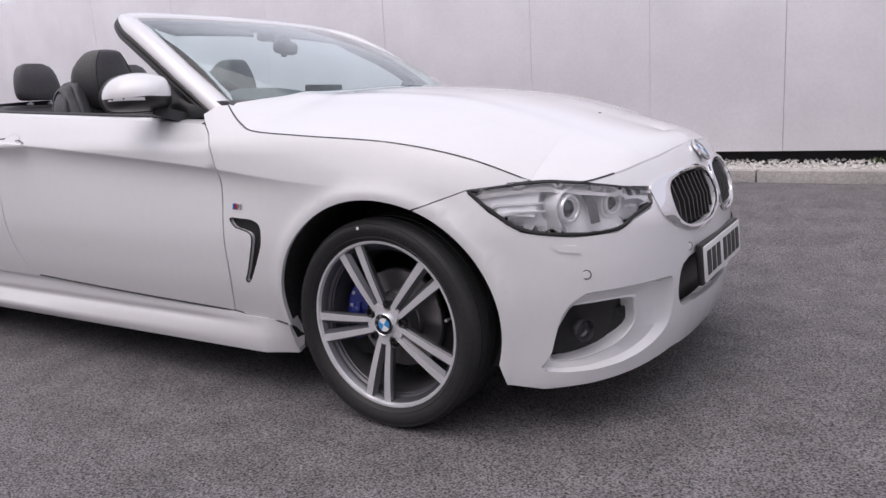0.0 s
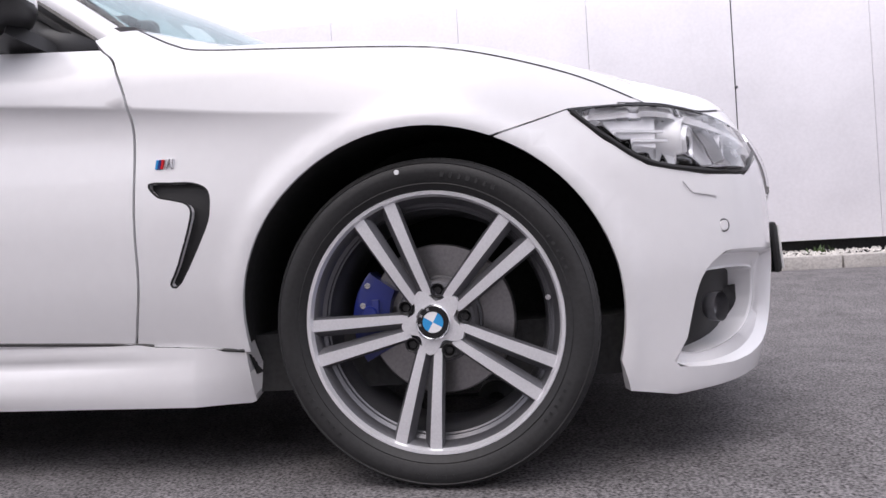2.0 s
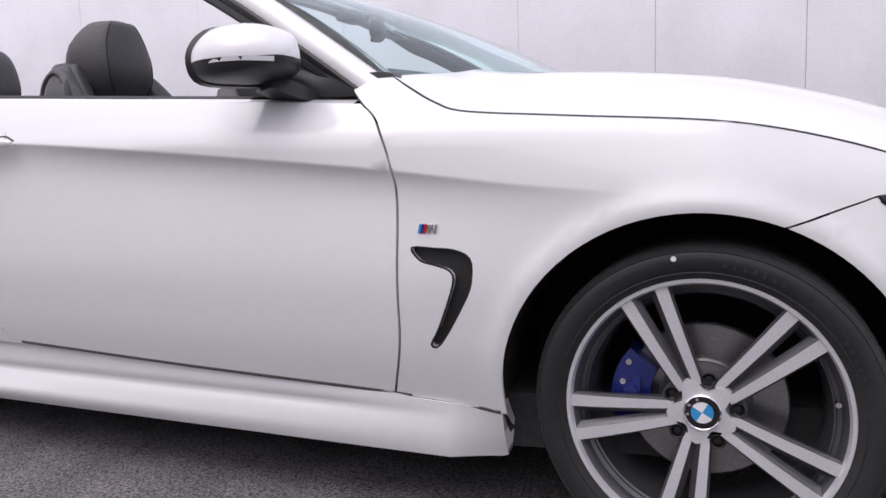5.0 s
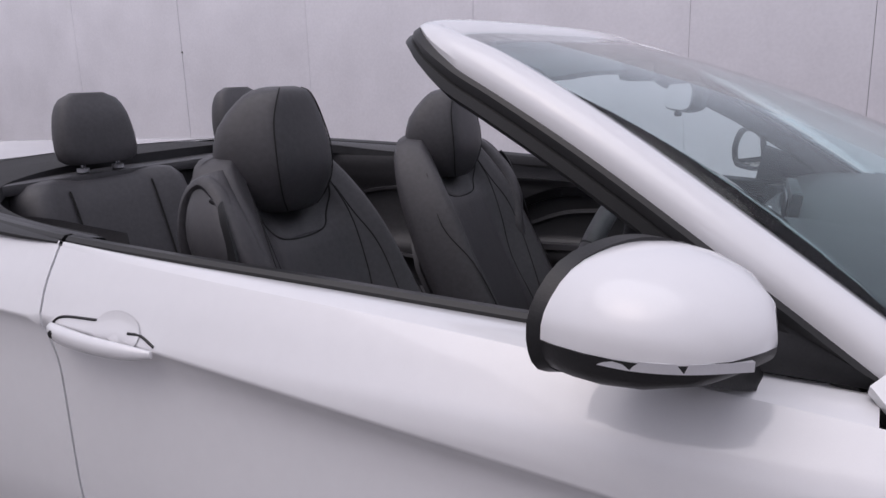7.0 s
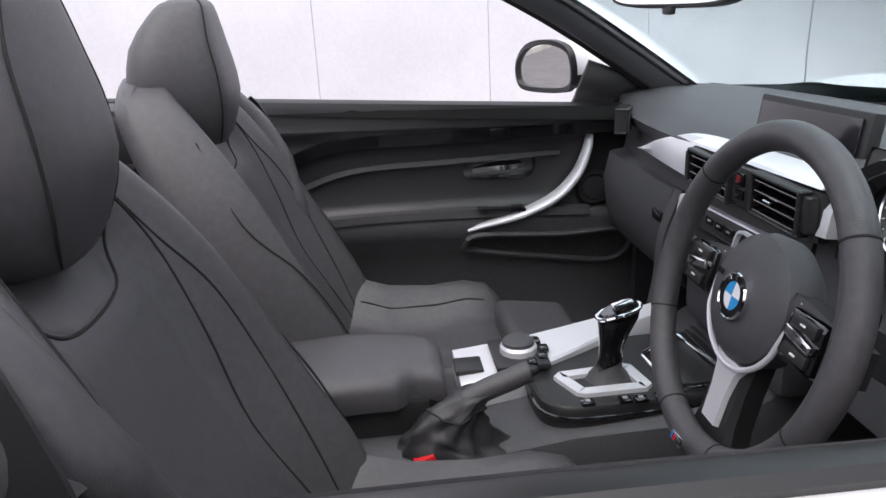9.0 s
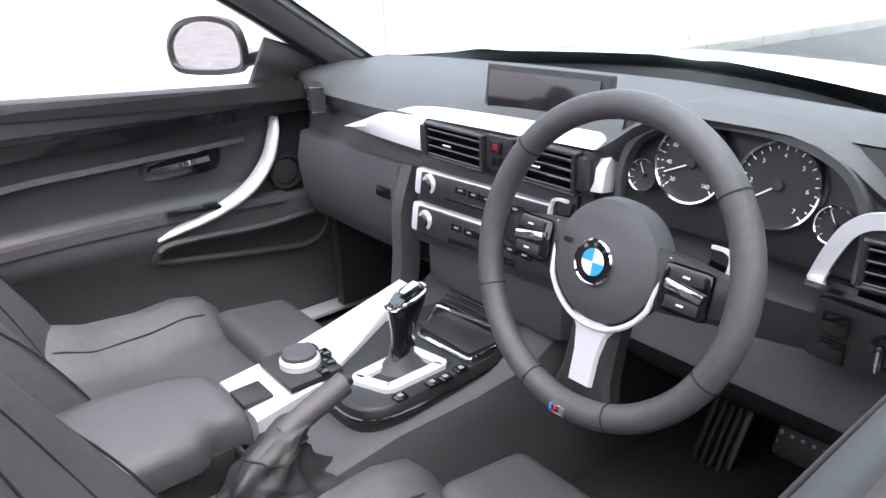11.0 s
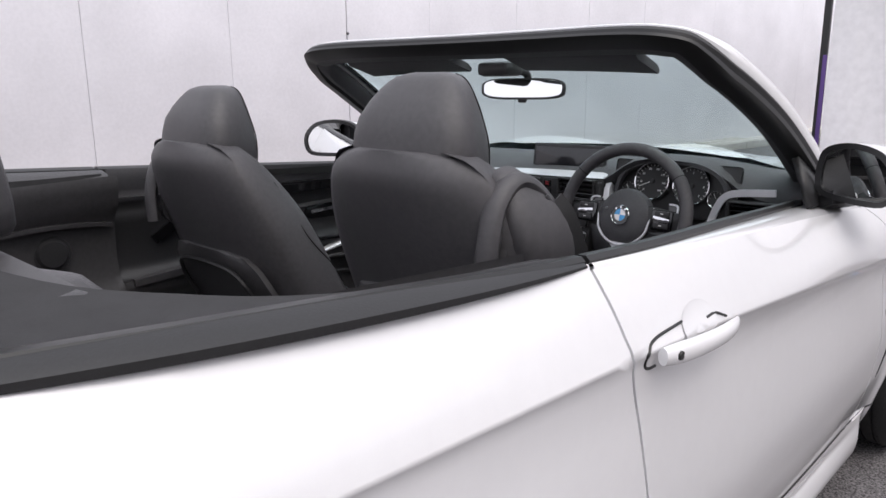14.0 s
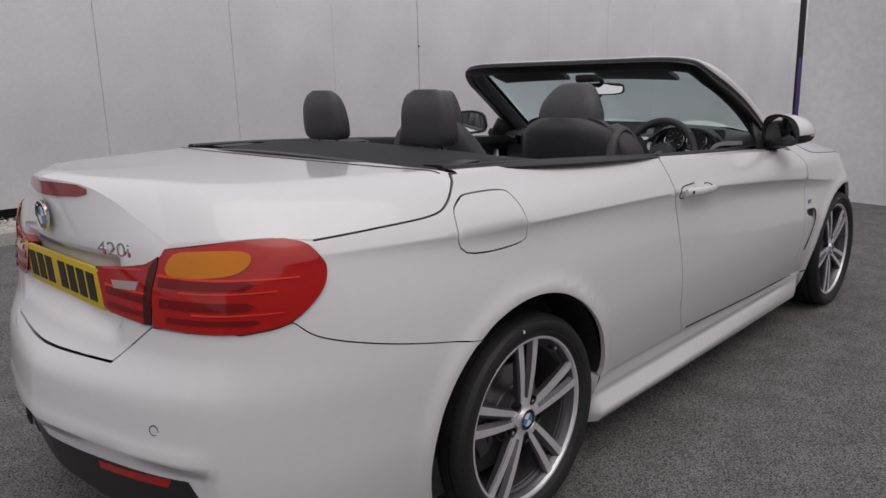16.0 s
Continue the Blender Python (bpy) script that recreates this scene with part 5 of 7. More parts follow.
def tonneau():
    edge = lerp_gap([(-2.01, -.806), (-2.4, -.785), (-2.72, -.752), (-2.86, -.715), (-2.945, -.655), (-3.0, -.50), (-3.035, -.25), (-3.045, 0)], 5)
    front = lerp_gap([(-2.66, 0), (-2.66, -.30), (-2.60, -.54), (-2.50, -.64), (-2.35, -.70), (-2.01, -.748)], 5)
    back = [(x, -y) for x, y in edge[-2::-1]]
    fr = [(x, -y) for x, y in front[::-1]] + front[1:]
    patch("tonneau_cover", edge + back + fr, tonneau_skin, FABRIC, car, step=.04, flange=.03, off=.004, label="black roof storage cover")
    rim = [tonneau_skin(x, y) + Vector((0, 0, -.004)) for x, y in edge[8:] + back[:-8]]
    part("cover_edge", sweep(rim, [(-.018, -.012), (-.014, .008), (.012, .010), (.020, -.012)]), SEAL, car, "black cover edge seal")
    for s in (1, -1):
        bm = box(.15, .10, .006, (-2.83, -.60 * s, 1.079), .0025, Euler((0, 0, radians(8 * s))).to_matrix())
        part("roof_hatch", bm, BLACK, car, "small black roof-arm hatch")


body_panels()
gills()
underbody()
for y, left in ((-.772, False), (.772, True)):
    road_wheel((0, y, .331), 0, left, True)
    road_wheel((-2.81, y - (.007 if not left else -.007), .331), 46, left, False)
windscreen()
door_mirror(1)
door_mirror(-1)
belt_trim()
tonneau()


# ---- cabin ----
seat_x = curve((.50, .62, .80, .95, 1.06, 1.16), (-1.600, -1.645, -1.735, -1.800, -1.850, -1.900))
seat_w = curve((.50, .60, .80, .93, 1.01, 1.08, 1.125, 1.148, 1.158), (.235, .255, .268, .258, .242, .218, .192, .162, .12))
seat_b = curve((.50, .70, .95, 1.08, 1.158), (.075, .080, .066, .040, .012))
bolster = curve((0, .35, .62, .82, .93, 1.0), (0, .02, .55, 1.0, .75, .05))


back_depth = curve((.50, .80, 1.0, 1.10, 1.158), (.150, .140, .132, .116, .078))


def seat_front(t, z):
    """Front of the backrest: t from -1 to 1 across it, at height z."""
    a = abs(t)
    x = seat_x(z) + seat_b(z) * bolster(a) - .05 * max(0, a - .86) / .14
    if z > .965 and a < .56:
        x -= .050 * min(1.0, (z - .965) / .09) * (1 - (a / .56) ** 2) ** .8
    return Vector((x, t * seat_w(z), z))


def tube(pts, r, n=6, k=5):
    return sweep(smooth_path(pts, k), circle(r, n))


def front_seat(c, sign):
    """sign: -1 on the driver's side, so that the belt guide stands on the outer shoulder."""
    s = group_part("front_seat", car, (0, c, 0), "black leather sports seat with integrated belt guide")
    zs = [.50, .54, .6, .68, .76, .84, .90, .94, .965, .985, 1.0, 1.015, 1.03, 1.05, 1.07, 1.09, 1.11, 1.125, 1.138, 1.148, 1.154, 1.158]
    rings = []
    for z in zs:
        fr = [seat_front(-1 + 2 * k / 48, z) for k in range(49)]
        w, x = seat_w(z), seat_x(z)
        th = back_depth(z)
        bk = []
        for k in range(13):
            t = 1 - 2 * k / 12
            bk.append(Vector((x - th + .055 * abs(t) ** 3, t * w * .985, z)))
        rings.append(fr + bk)
    part("backrest", loft(rings), LEATHER, s, sharp=60)
    # hard back shell with pocket
    shell = []
    for z, k in ((.50, .80), (.6, .84), (.70, .86), (.78, .84), (.84, .76), (.875, .62), (.885, .4)):
        x, w = seat_x(z) - back_depth(z), seat_w(z) * k
        shell.append([Vector((x + .004 - .018 * (1 - abs(t) ** 3), t * w, z)) for t in [-1 + 2 * j / 14 for j in range(15)]] + [Vector((x + .02, w, z)), Vector((x + .02, -w, z))])
    part("back_shell", loft(shell), LEATHER_SIDE, s, "smooth black seatback shell", 55)
    rim = [Vector((seat_x(z) - back_depth(z) - .022, t * .16, z)) for t, z in ((-1, .80), (-.6, .84), (.6, .84), (1, .80), (1, .70), (.8, .60), (-.8, .60), (-1, .70))]
    part("pocket_rim", sweep(smooth_path(rim, 5, True), circle(.006, 6), closed=True), BLACK, s)
    # seams
    for q in (-1, 1):
        part("seam", tube([seat_front(q * t, z) for t, z in ((.60, 1.10), (.585, 1.0), (.52, .88), (.44, .76), (.46, .64), (.52, .54))], .0017), STITCH, s)
        part("seam", tube([seat_front(q * t, z) for t, z in ((.60, 1.06), (.62, 1.0), (.68, .92), (.66, .80), (.60, .68), (.56, .56))], .0017), STITCH, s)
        part("seam", tube([seat_front(q * t, z) for t, z in ((.90, 1.06), (.93, .92), (.86, .82), (.84, .70), (.88, .58))], .0017), STITCH, s)
    part("seam", tube([seat_front(t, z) for t, z in ((-.60, 1.10), (-.54, 1.05), (-.42, 1.005), (-.28, .975), (0, .968), (.28, .975), (.42, 1.005), (.54, 1.05), (.60, 1.10))], .0021), STITCH, s)
    neck = []
    for z in (.974, .985, 1.0, 1.02, 1.045, 1.07, 1.10):
        k = .24 + .30 * ((z - .974) / .126) ** .6
        neck.append([seat_front(t * k, z) + Vector((.0035 - (.003 if abs(t) > .9 else 0), 0, 0)) for t in [-1 + 2 * j / 12 for j in range(13)]])
    part("neck_panel", loft(neck, closed=False), LEATHER_SIDE, s, "smooth neck panel")
    # headrest
    hz = (1.030, 1.036, 1.046, 1.06, 1.075, 1.09, 1.12, 1.15, 1.18, 1.21, 1.24, 1.262, 1.276, 1.284, 1.289, 1.291)
    hw = curve((1.03, 1.045, 1.08, 1.12, 1.16, 1.20, 1.25, 1.276, 1.287, 1.291), (.080, .104, .132, .147, .148, .139, .110, .084, .060, .030))
    hd = curve((1.03, 1.05, 1.12, 1.2, 1.26, 1.284, 1.291), (.050, .066, .092, .080, .056, .040, .024))
    hx = curve((1.03, 1.1, 1.2, 1.291), (-1.862, -1.872, -1.872, -1.850))
    HEAD = [(1.0, .0), (.99, .30), (.93, .56), (.80, .66), (.30, .84), (-.25, .98), (-.60, .98), (-.92, .78), (-1.0, .40), (-1.0, 0)]

    def on(k, z):
        """The headrest's surface: k counts along half of its outline, from the front to the back."""
        i_ = min(len(HEAD) - 2, int(abs(k)))
        f = abs(k) - i_
        a, b = HEAD[i_], HEAD[i_ + 1]
        return Vector((hx(z) + hd(z) * (a[0] + (b[0] - a[0]) * f), math.copysign(1, k) * hw(z) * (a[1] + (b[1] - a[1]) * f), z))
    rings = []
    for z in hz:
        half = [on(k / 3, z) for k in range(28)]
        soft = half
        for _ in range(5):
            soft = [soft[0]] + [(a + b * 2 + c_) / 4 for a, b, c_ in zip(soft, soft[1:], soft[2:])] + [soft[-1]]
        rings.append(soft + [Vector((p.x, -p.y, p.z)) for p in soft[-2:0:-1]])
    hr = part("headrest", loft(rings), LEATHER, s, "padded leather headrest", sharp=70)
    for q in (-1, 1):
        part("headrest_seam", tube([on(q * k, z) for k, z in ((2.2, 1.034), (2.4, 1.06), (2.6, 1.10), (2.6, 1.16), (2.6, 1.22), (2.6, 1.262), (2.7, 1.280), (2.8, 1.288))], .0016), STITCH, hr)
    # cushion
    cushion_top = lambda f: float(np.interp(f, (0, .1, .3, .55, .75, .88, .96, 1), (.575, .60, .575, .575, .59, .585, .555, .52)))
    cushion_w = lambda f: float(np.interp(f, (0, .1, .3, .55, .75, .88, .96, 1), (.235, .25, .262, .262, .258, .25, .24, .22)))
    rings = []
    for f, top, w in ((0, .575, .235), (.1, .60, .25), (.3, .575, .262), (.55, .575, .262), (.75, .59, .258), (.88, .585, .25), (.96, .555, .24), (1, .52, .22)):
        x = -1.64 + .40 * f
        up = []
        for k in range(25):
            t = -1 + 2 * k / 24
            rise = .085 * bolster(abs(t)) * (1 - .4 * f)
            up.append(Vector((x, t * w, top - .035 + rise - .06 * max(0, abs(t) - .9) / .1)))
        dn = [Vector((x, t * w * .95, .40)) for t in (1, .5, 0, -.5, -1)]
        rings.append(up + dn)
    part("cushion", loft(rings), LEATHER, s, sharp=60)
    part("thigh_support", box(.17, .335, .105, (-1.195, 0, .520), .030, Euler((0, radians(7), 0)).to_matrix(), 4), LEATHER, s, "separate leather thigh support")
    for q in (-1, 1):
        line = []
        for f in (.06, .15, .3, .45, .6, .75, .86):
            y = .150 + .01 * math.sin(f * 3)
            line.append((-1.64 + .40 * f, q * y, cushion_top(f) - .0345 + .085 * bolster(y / cushion_w(f)) * (1 - .4 * f)))
        part("cushion_seam", tube(line, .0020), STITCH, s)
    part("seat_base", box(.52, .44, .12, (-1.42, 0, .36), .02), BLACK, s, "black plastic seat base")
    # belt guide and belt on the outer shoulder
    o = sign
    wing = []
    for f in [k / 14 for k in range(15)]:
        # f runs down the wing, from its rounded top to the side bolster
        c0 = Vector((-1.880 + .19 * f ** 1.2, o * (.190 + .045 * math.sin(math.pi * min(1, f * 1.3)) ** .8), 1.128 - .36 * f))
        ease = 1 - .75 * max(0.0, (f - .55) / .45)
        half = .070 * ease * math.sin(math.pi * min(.5, .06 + f * 1.1)) ** .7
        thick = .040 * ease * math.sin(math.pi * min(.5, .08 + f * 1.2)) ** .6
        wing.append([c0 + Vector((half * math.copysign(abs(math.cos(t)) ** .75, math.cos(t)), thick * math.copysign(abs(math.sin(t)) ** .75, math.sin(t)) * o, .30 * half * math.cos(t))) for t in [2 * math.pi * q / 28 for q in range(28)]])
    part("belt_guide", loft(wing), LEATHER, s, "padded belt guide wing on the shoulder", sharp=70)
    loop = smooth_path([(-1.945, o * .205, .930), (-1.942, o * .212, 1.01), (-1.920, o * .212, 1.080), (-1.872, o * .214, 1.112), (-1.822, o * .226, 1.082), (-1.786, o * .242, 1.02), (-1.752, o * .250, .94)], 6)
    part("guide_loop", sweep(loop, [(.016 * math.cos(t), .022 * math.sin(t)) for t in [2 * math.pi * q / 12 for q in range(12)]], up=(0, o, 0)), LEATHER, s, "padded rim of the belt guide")
    inset = [(-1.918, .94), (-1.912, 1.01), (-1.892, 1.068), (-1.862, 1.080), (-1.832, 1.055), (-1.810, 1.00), (-1.792, .93), (-1.85, .90)]
    bm = loft([[Vector((x0 + (x - x0) * k, o * y, z0 + (z - z0) * k)) for x, z in rounded(inset, 4)] for x0, z0 in ((-1.860, 1.0),) for k, y in ((1.0, .195), (1.0, .216), (.90, .226), (.4, .230))])
    part("guide_panel", bm, LEATHER_SIDE, s, "smooth panel set into the belt guide", sharp=50)
    part("belt_slot", box(.055, .012, .010, (-1.812, o * .244, 1.070), .004, Euler((0, radians(35), 0)).to_matrix()), GLOSS_BLACK, s, "dark belt slot")
    strap = smooth_path([(-1.815, o * .248, 1.070), (-1.795, o * .262, 1.04), (-1.765, o * .274, .96), (-1.725, o * .290, .82), (-1.69, o * .298, .66), (-1.67, o * .300, .50)], 5)
    part("seat_belt", sweep(strap, [(-.025, -.002), (.025, -.002), (.025, .002), (-.025, .002)], up=(.25 * o, o, 0)), BLACK, s, "black webbing belt")
    part("belt_stop", turned([(0, -.004), (.006, -.003), (.007, .002)], 14, pose(-1.750, o * .282, .92, 0, 0, 0 if o < 0 else 180)), CHROME, s)
    bk = part("buckle", box(.03, .045, .09, (-1.475, -o * .272, .535), .008, Euler((0, radians(-20), 0)).to_matrix()), BLACK, s)
    part("buckle_button", box(.034, .042, .016, (-1.490, -o * .272, .583), .004, Euler((0, radians(-20), 0)).to_matrix()), RED, s, "red release button")
    return s


def rear_bench():
    b = group_part("rear_seat", car, label="black leather rear bench with two headrests")
    for q in (-1, 1):
        rings = []
        for z, x, w in ((.52, -2.40, .255), (.6, -2.42, .262), (.8, -2.475, .265), (.98, -2.53, .262), (1.04, -2.552, .255), (1.066, -2.575, .235), (1.072, -2.60, .21)):
            ring = []
            for k in range(25):
                t = -1 + 2 * k / 24
                bo = .035 * bolster(abs(t)) - .02 * max(0, abs(t) - .9) / .1
                ring.append(Vector((x + bo, q * .30 + t * w, z)))
            ring += [Vector((x - .10, q * .30 + t * w, z)) for t in (1, 0, -1)]
            rings.append(ring)
        part("backrest", loft(rings), LEATHER, b, sharp=60)
        for t in (-.5, .5):
            part("seam", tube([(x + .004 + .035 * bolster(.5), q * .30 + t * .26, z) for x, z in ((-2.42, .6), (-2.475, .8), (-2.53, .98), (-2.552, 1.04))], .003), STITCH, b)
        part("cushion", box(.46, .50, .16, (-2.20, q * .30, .50), .05, Euler((0, radians(-5), 0)).to_matrix(), 5), LEATHER, b)
        h = group_part("rear_headrest", car, (0, q * .286, 0), "tall black leather rear headrest")
        hw = curve((1.100, 1.112, 1.15, 1.24, 1.27, 1.287), (.090, .112, .117, .102, .086, .05))
        hd = curve((1.08, 1.13, 1.22, 1.287), (.034, .046, .044, .016))
        rings = []
        for z in (1.100, 1.104, 1.114, 1.14, 1.17, 1.20, 1.23, 1.255, 1.272, 1.283, 1.288):
            rings.append([Vector((-2.60 - .10 * (z - 1.1) + hd(z) * math.copysign(abs(math.cos(a)) ** .6, math.cos(a)), hw(z) * math.copysign(abs(math.sin(a)) ** .6, math.sin(a)), z)) for a in [2 * math.pi * k / 32 for k in range(32)]])
        part("pad", loft(rings), LEATHER, h, sharp=70)
        for y in (-.055, .055):
            part("chrome_post", turned([(.007, -.09), (.007, .02)], 12, pose(-2.60, y, 1.085, 90, 0, 0)), CHROME, h, "chrome post")
            part("post_collar", turned([(.016, -.006), (.016, .004), (.007, .008)], 14, pose(-2.60, y, 1.082, -90, 0, 0)), SATIN, h, "bright post collar")
    part("parcel_shelf", box(.22, 1.22, .03, (-2.68, 0, 1.060), .01), LEATHER_SIDE, b, "black shelf behind the rear seat")
    part("seat_bulkhead", box(.04, 1.36, .62, (-2.62, 0, .74), 0), VOID, b)


door_in = curve((.28, .40, .50, .58, .625, .645, .675, .70, .725, .80, .88, .915, .935, .97, 1.0, 1.03, 1.05), (.812, .808, .800, .786, .766, .750, .748, .754, .782, .792, .786, .770, .750, .738, .732, .736, .745))


def lining(u, z):
    up = min(1.0, max(0.0, (z - .88) / .08))
    return Vector((u, door_in(z + .012 * (u + 1.2)) + up * (lip_y(u) - .030 - .738), z))


def door_lining(sign):
    g = group_part("door_lining", car, label="black leather door lining with silver pull handle")
    f = lambda u, z: Vector((lining(u, z).x, lining(u, z).y * sign, z))
    top = lambda x: rail_top(x)
    xs = [-.80, -1.0, -1.25, -1.5, -1.75, -1.98]
    patch("top_rail", [(x, top(x)) for x in xs] + [(x, .925 + .02 * (-.8 - x)) for x in xs[::-1]], f, SOFT, g, flange=0, step=.03, label="soft black top rail")
    patch("centre_panel", [(x, .924 + .02 * (-.8 - x)) for x in xs] + [(x, .705) for x in xs[::-1]], f, TRIM_DARK, g, flange=0, step=.03)
    patch("lower_panel", [(x, .704) for x in xs] + [(x, .30) for x in xs[::-1]], f, LEATHER_SIDE, g, flange=0, step=.03)
    part("gloss_strip", sweep(smooth_path([f(-.90, .920) + Vector((0, -.006 * sign, 0)), f(-1.3, .912) + Vector((0, -.010 * sign, 0)), f(-1.62, .905) + Vector((0, -.010 * sign, 0)), f(-1.78, .855) + Vector((0, -.006 * sign, 0)), f(-1.86, .81)], 6), [(-.006, -.016), (-.007, .014), (.006, .016), (.007, -.014)]), GLOSS_BLACK, g, "gloss black strip")
    part("armrest_line", sweep(smooth_path([f(-.98, .70) + Vector((0, -.004 * sign, 0)), f(-1.3, .712) + Vector((0, -.008 * sign, 0)), f(-1.6, .715) + Vector((0, -.008 * sign, 0)), f(-1.95, .70)], 5), [(-.014, -.010), (-.012, .010), (.012, .012), (.014, -.010)]), LEATHER, g, "padded armrest edge")
    # raised panel round the latch
    part("latch_surround", sweep(smooth_path([f(-1.78, .775), f(-1.60, .835) + Vector((0, -.006 * sign, 0)), f(-1.35, .845) + Vector((0, -.006 * sign, 0)), f(-1.05, .85)], 6), [(-.006, -.006), (-.004, .006), (.004, .006), (.006, -.006)]), LEATHER_SIDE, g)
    cup = [(x, z) for x, z in rounded([(-1.12, .806), (-1.13, .850), (-1.27, .846), (-1.305, .812), (-1.27, .792), (-1.15, .790)], 4)]
    patch("latch_cup", cup, f, GLOSS_BLACK, g, off=0, flange=0, step=.02).location.y = -.004 * sign
    a, b = f(-1.150, .826) + Vector((0, -.022 * sign, 0)), f(-1.282, .818) + Vector((0, -.014 * sign, 0))
    part("latch", sweep(smooth_path([a, a.lerp(b, .5) + Vector((0, -.008 * sign, .002)), b], 5), [(-.004, -.006), (-.002, .006), (.002, .006), (.004, -.006)]), CHROME, g, "bright satin door latch")
    # curved silver pull
    pull = [Vector((-.975, .775 * sign, .893)), Vector((-.985, .765 * sign, .855)), Vector((-1.015, .754 * sign, .795)), Vector((-1.075, .746 * sign, .740)), Vector((-1.165, .744 * sign, .702)), Vector((-1.255, .748 * sign, .680)), Vector((-1.300, .758 * sign, .666))]
    n = len(smooth_path(pull, 6))
    part("pull_handle", sweep(smooth_path(pull, 6), [(.011 * math.cos(t), .021 * math.sin(t)) for t in [2 * math.pi * k / 14 for k in range(14)]], up=(0, 1, 0) if sign < 0 else (0, -1, 0), scales=[.85 + .4 * math.sin(math.pi * min(1, k / (n - 1) * 1.1)) - .55 * max(0, k / (n - 1) - .6) for k in range(n)]), SATIN, g, "curved satin silver pull handle")
    plate = part("switch_plate", box(.125, .030, .008, (-1.215, .742 * sign, .722), .003, Euler((0, radians(4), 0)).to_matrix()), GLOSS_BLACK, g, "gloss black window switch plate")
    part("window_button", box(.030, .016, .006, (-1.175, .740 * sign, .727), .002), BLACK, plate)
    sp = group_part("door_speaker", g)
    m = Matrix.Translation(f(-.965, .758) + Vector((0, -.030 * sign, 0))) @ (Matrix.Rotation(math.pi, 4, "Z") if sign < 0 else Matrix())
    sp.matrix_local = Matrix()
    part("speaker_ring", turned([(.034, .004), (.036, -.006), (.043, -.006), (.046, .004)], 32, m), BLACK, sp)
    part("speaker_grille", turned([(0, -.004), (.030, -.002), (.035, .003)], 32, m), TRIM_DARK, sp)
    # map pocket
    pk = rounded([(-.86, .60), (-.90, .645), (-1.05, .642), (-1.27, .655), (-1.31, .63), (-1.28, .605), (-1.0, .555), (-.90, .55)], 4)
    o = [f(x, z) + Vector((0, -.012 * sign, 0)) for x, z in pk]
    part("pocket_rim", sweep(o, circle(.008, 8), closed=True, up=(0, 1, 0)), LEATHER_SIDE, g)
    # Flat dark patch on the lining; the shade inside the pocket is only colour.
    patch("pocket_shade", pk, f, VOID, g, off=0, flange=0, step=.03).location.y = -.006 * sign
    # rear side lining
    rear = group_part("side_lining", car, label="black rear side lining with a round speaker")
    xr = [-1.985, -2.1, -2.3, -2.5, -2.62]
    fr = lambda u, z: Vector((u, sign * (door_in(z) - .03 - .05 * min(1, (-1.985 - u) / .3)), z))
    patch("side_panel", [(x, 1.025) for x in xr] + [(x, .30) for x in xr[::-1]], fr, LEATHER_SIDE, rear, flange=0, step=.035)
    rail = []
    for k in range(15):
        x = -1.992 - .62 * k / 14
        y, z = lip_y(x) - .022, lip_z(x)
        rail.append([Vector((x, sign * yy, zz)) for yy, zz in ((y, z - .004), (y - .012, z + .004), (y - .050, z - .004), (y - .075, z - .030), (y - .080, z - .095), (y - .055, z - .10))])
    part("rear_rail", loft(rail, closed=False), SOFT, rear, "soft grey rail along the rear side")
    p = Vector((-2.08, sign * (lip_y(-2.08) - .094), lip_z(-2.08) - .055))
    part("belt_anchor", turned([(0, -.004), (.007, -.004), (.010, .003)], 14, Matrix.Translation(p) @ (Matrix.Rotation(math.pi, 4, "Z") if sign < 0 else Matrix())), BLACK, rear)
    line = [fr(x, z) + Vector((0, -.008 * sign, 0)) for x, z in ((-2.00, .885), (-2.10, .900), (-2.26, .905), (-2.40, .880), (-2.46, .82), (-2.44, .74), (-2.32, .68), (-2.14, .64), (-2.0, .62))]
    part("panel_edge", sweep(smooth_path(line, 5), [(-.004, -.010), (-.006, .008), (.004, .010), (.006, -.008)], up=(0, 1, 0)), LEATHER, rear, "stitched edge of the armrest recess")
    m = Matrix.Translation(fr(-2.17, .83) + Vector((0, -.01 * sign, 0))) @ (Matrix.Rotation(math.pi, 4, "Z") if sign < 0 else Matrix())
    part("speaker_grille", turned([(0, -.008), (.035, -.006), (.042, .002), (.048, .002), (.05, .006)], 32, m), TRIM_DARK, rear)


def rail_top(x):
    return lip_z(x) + .006


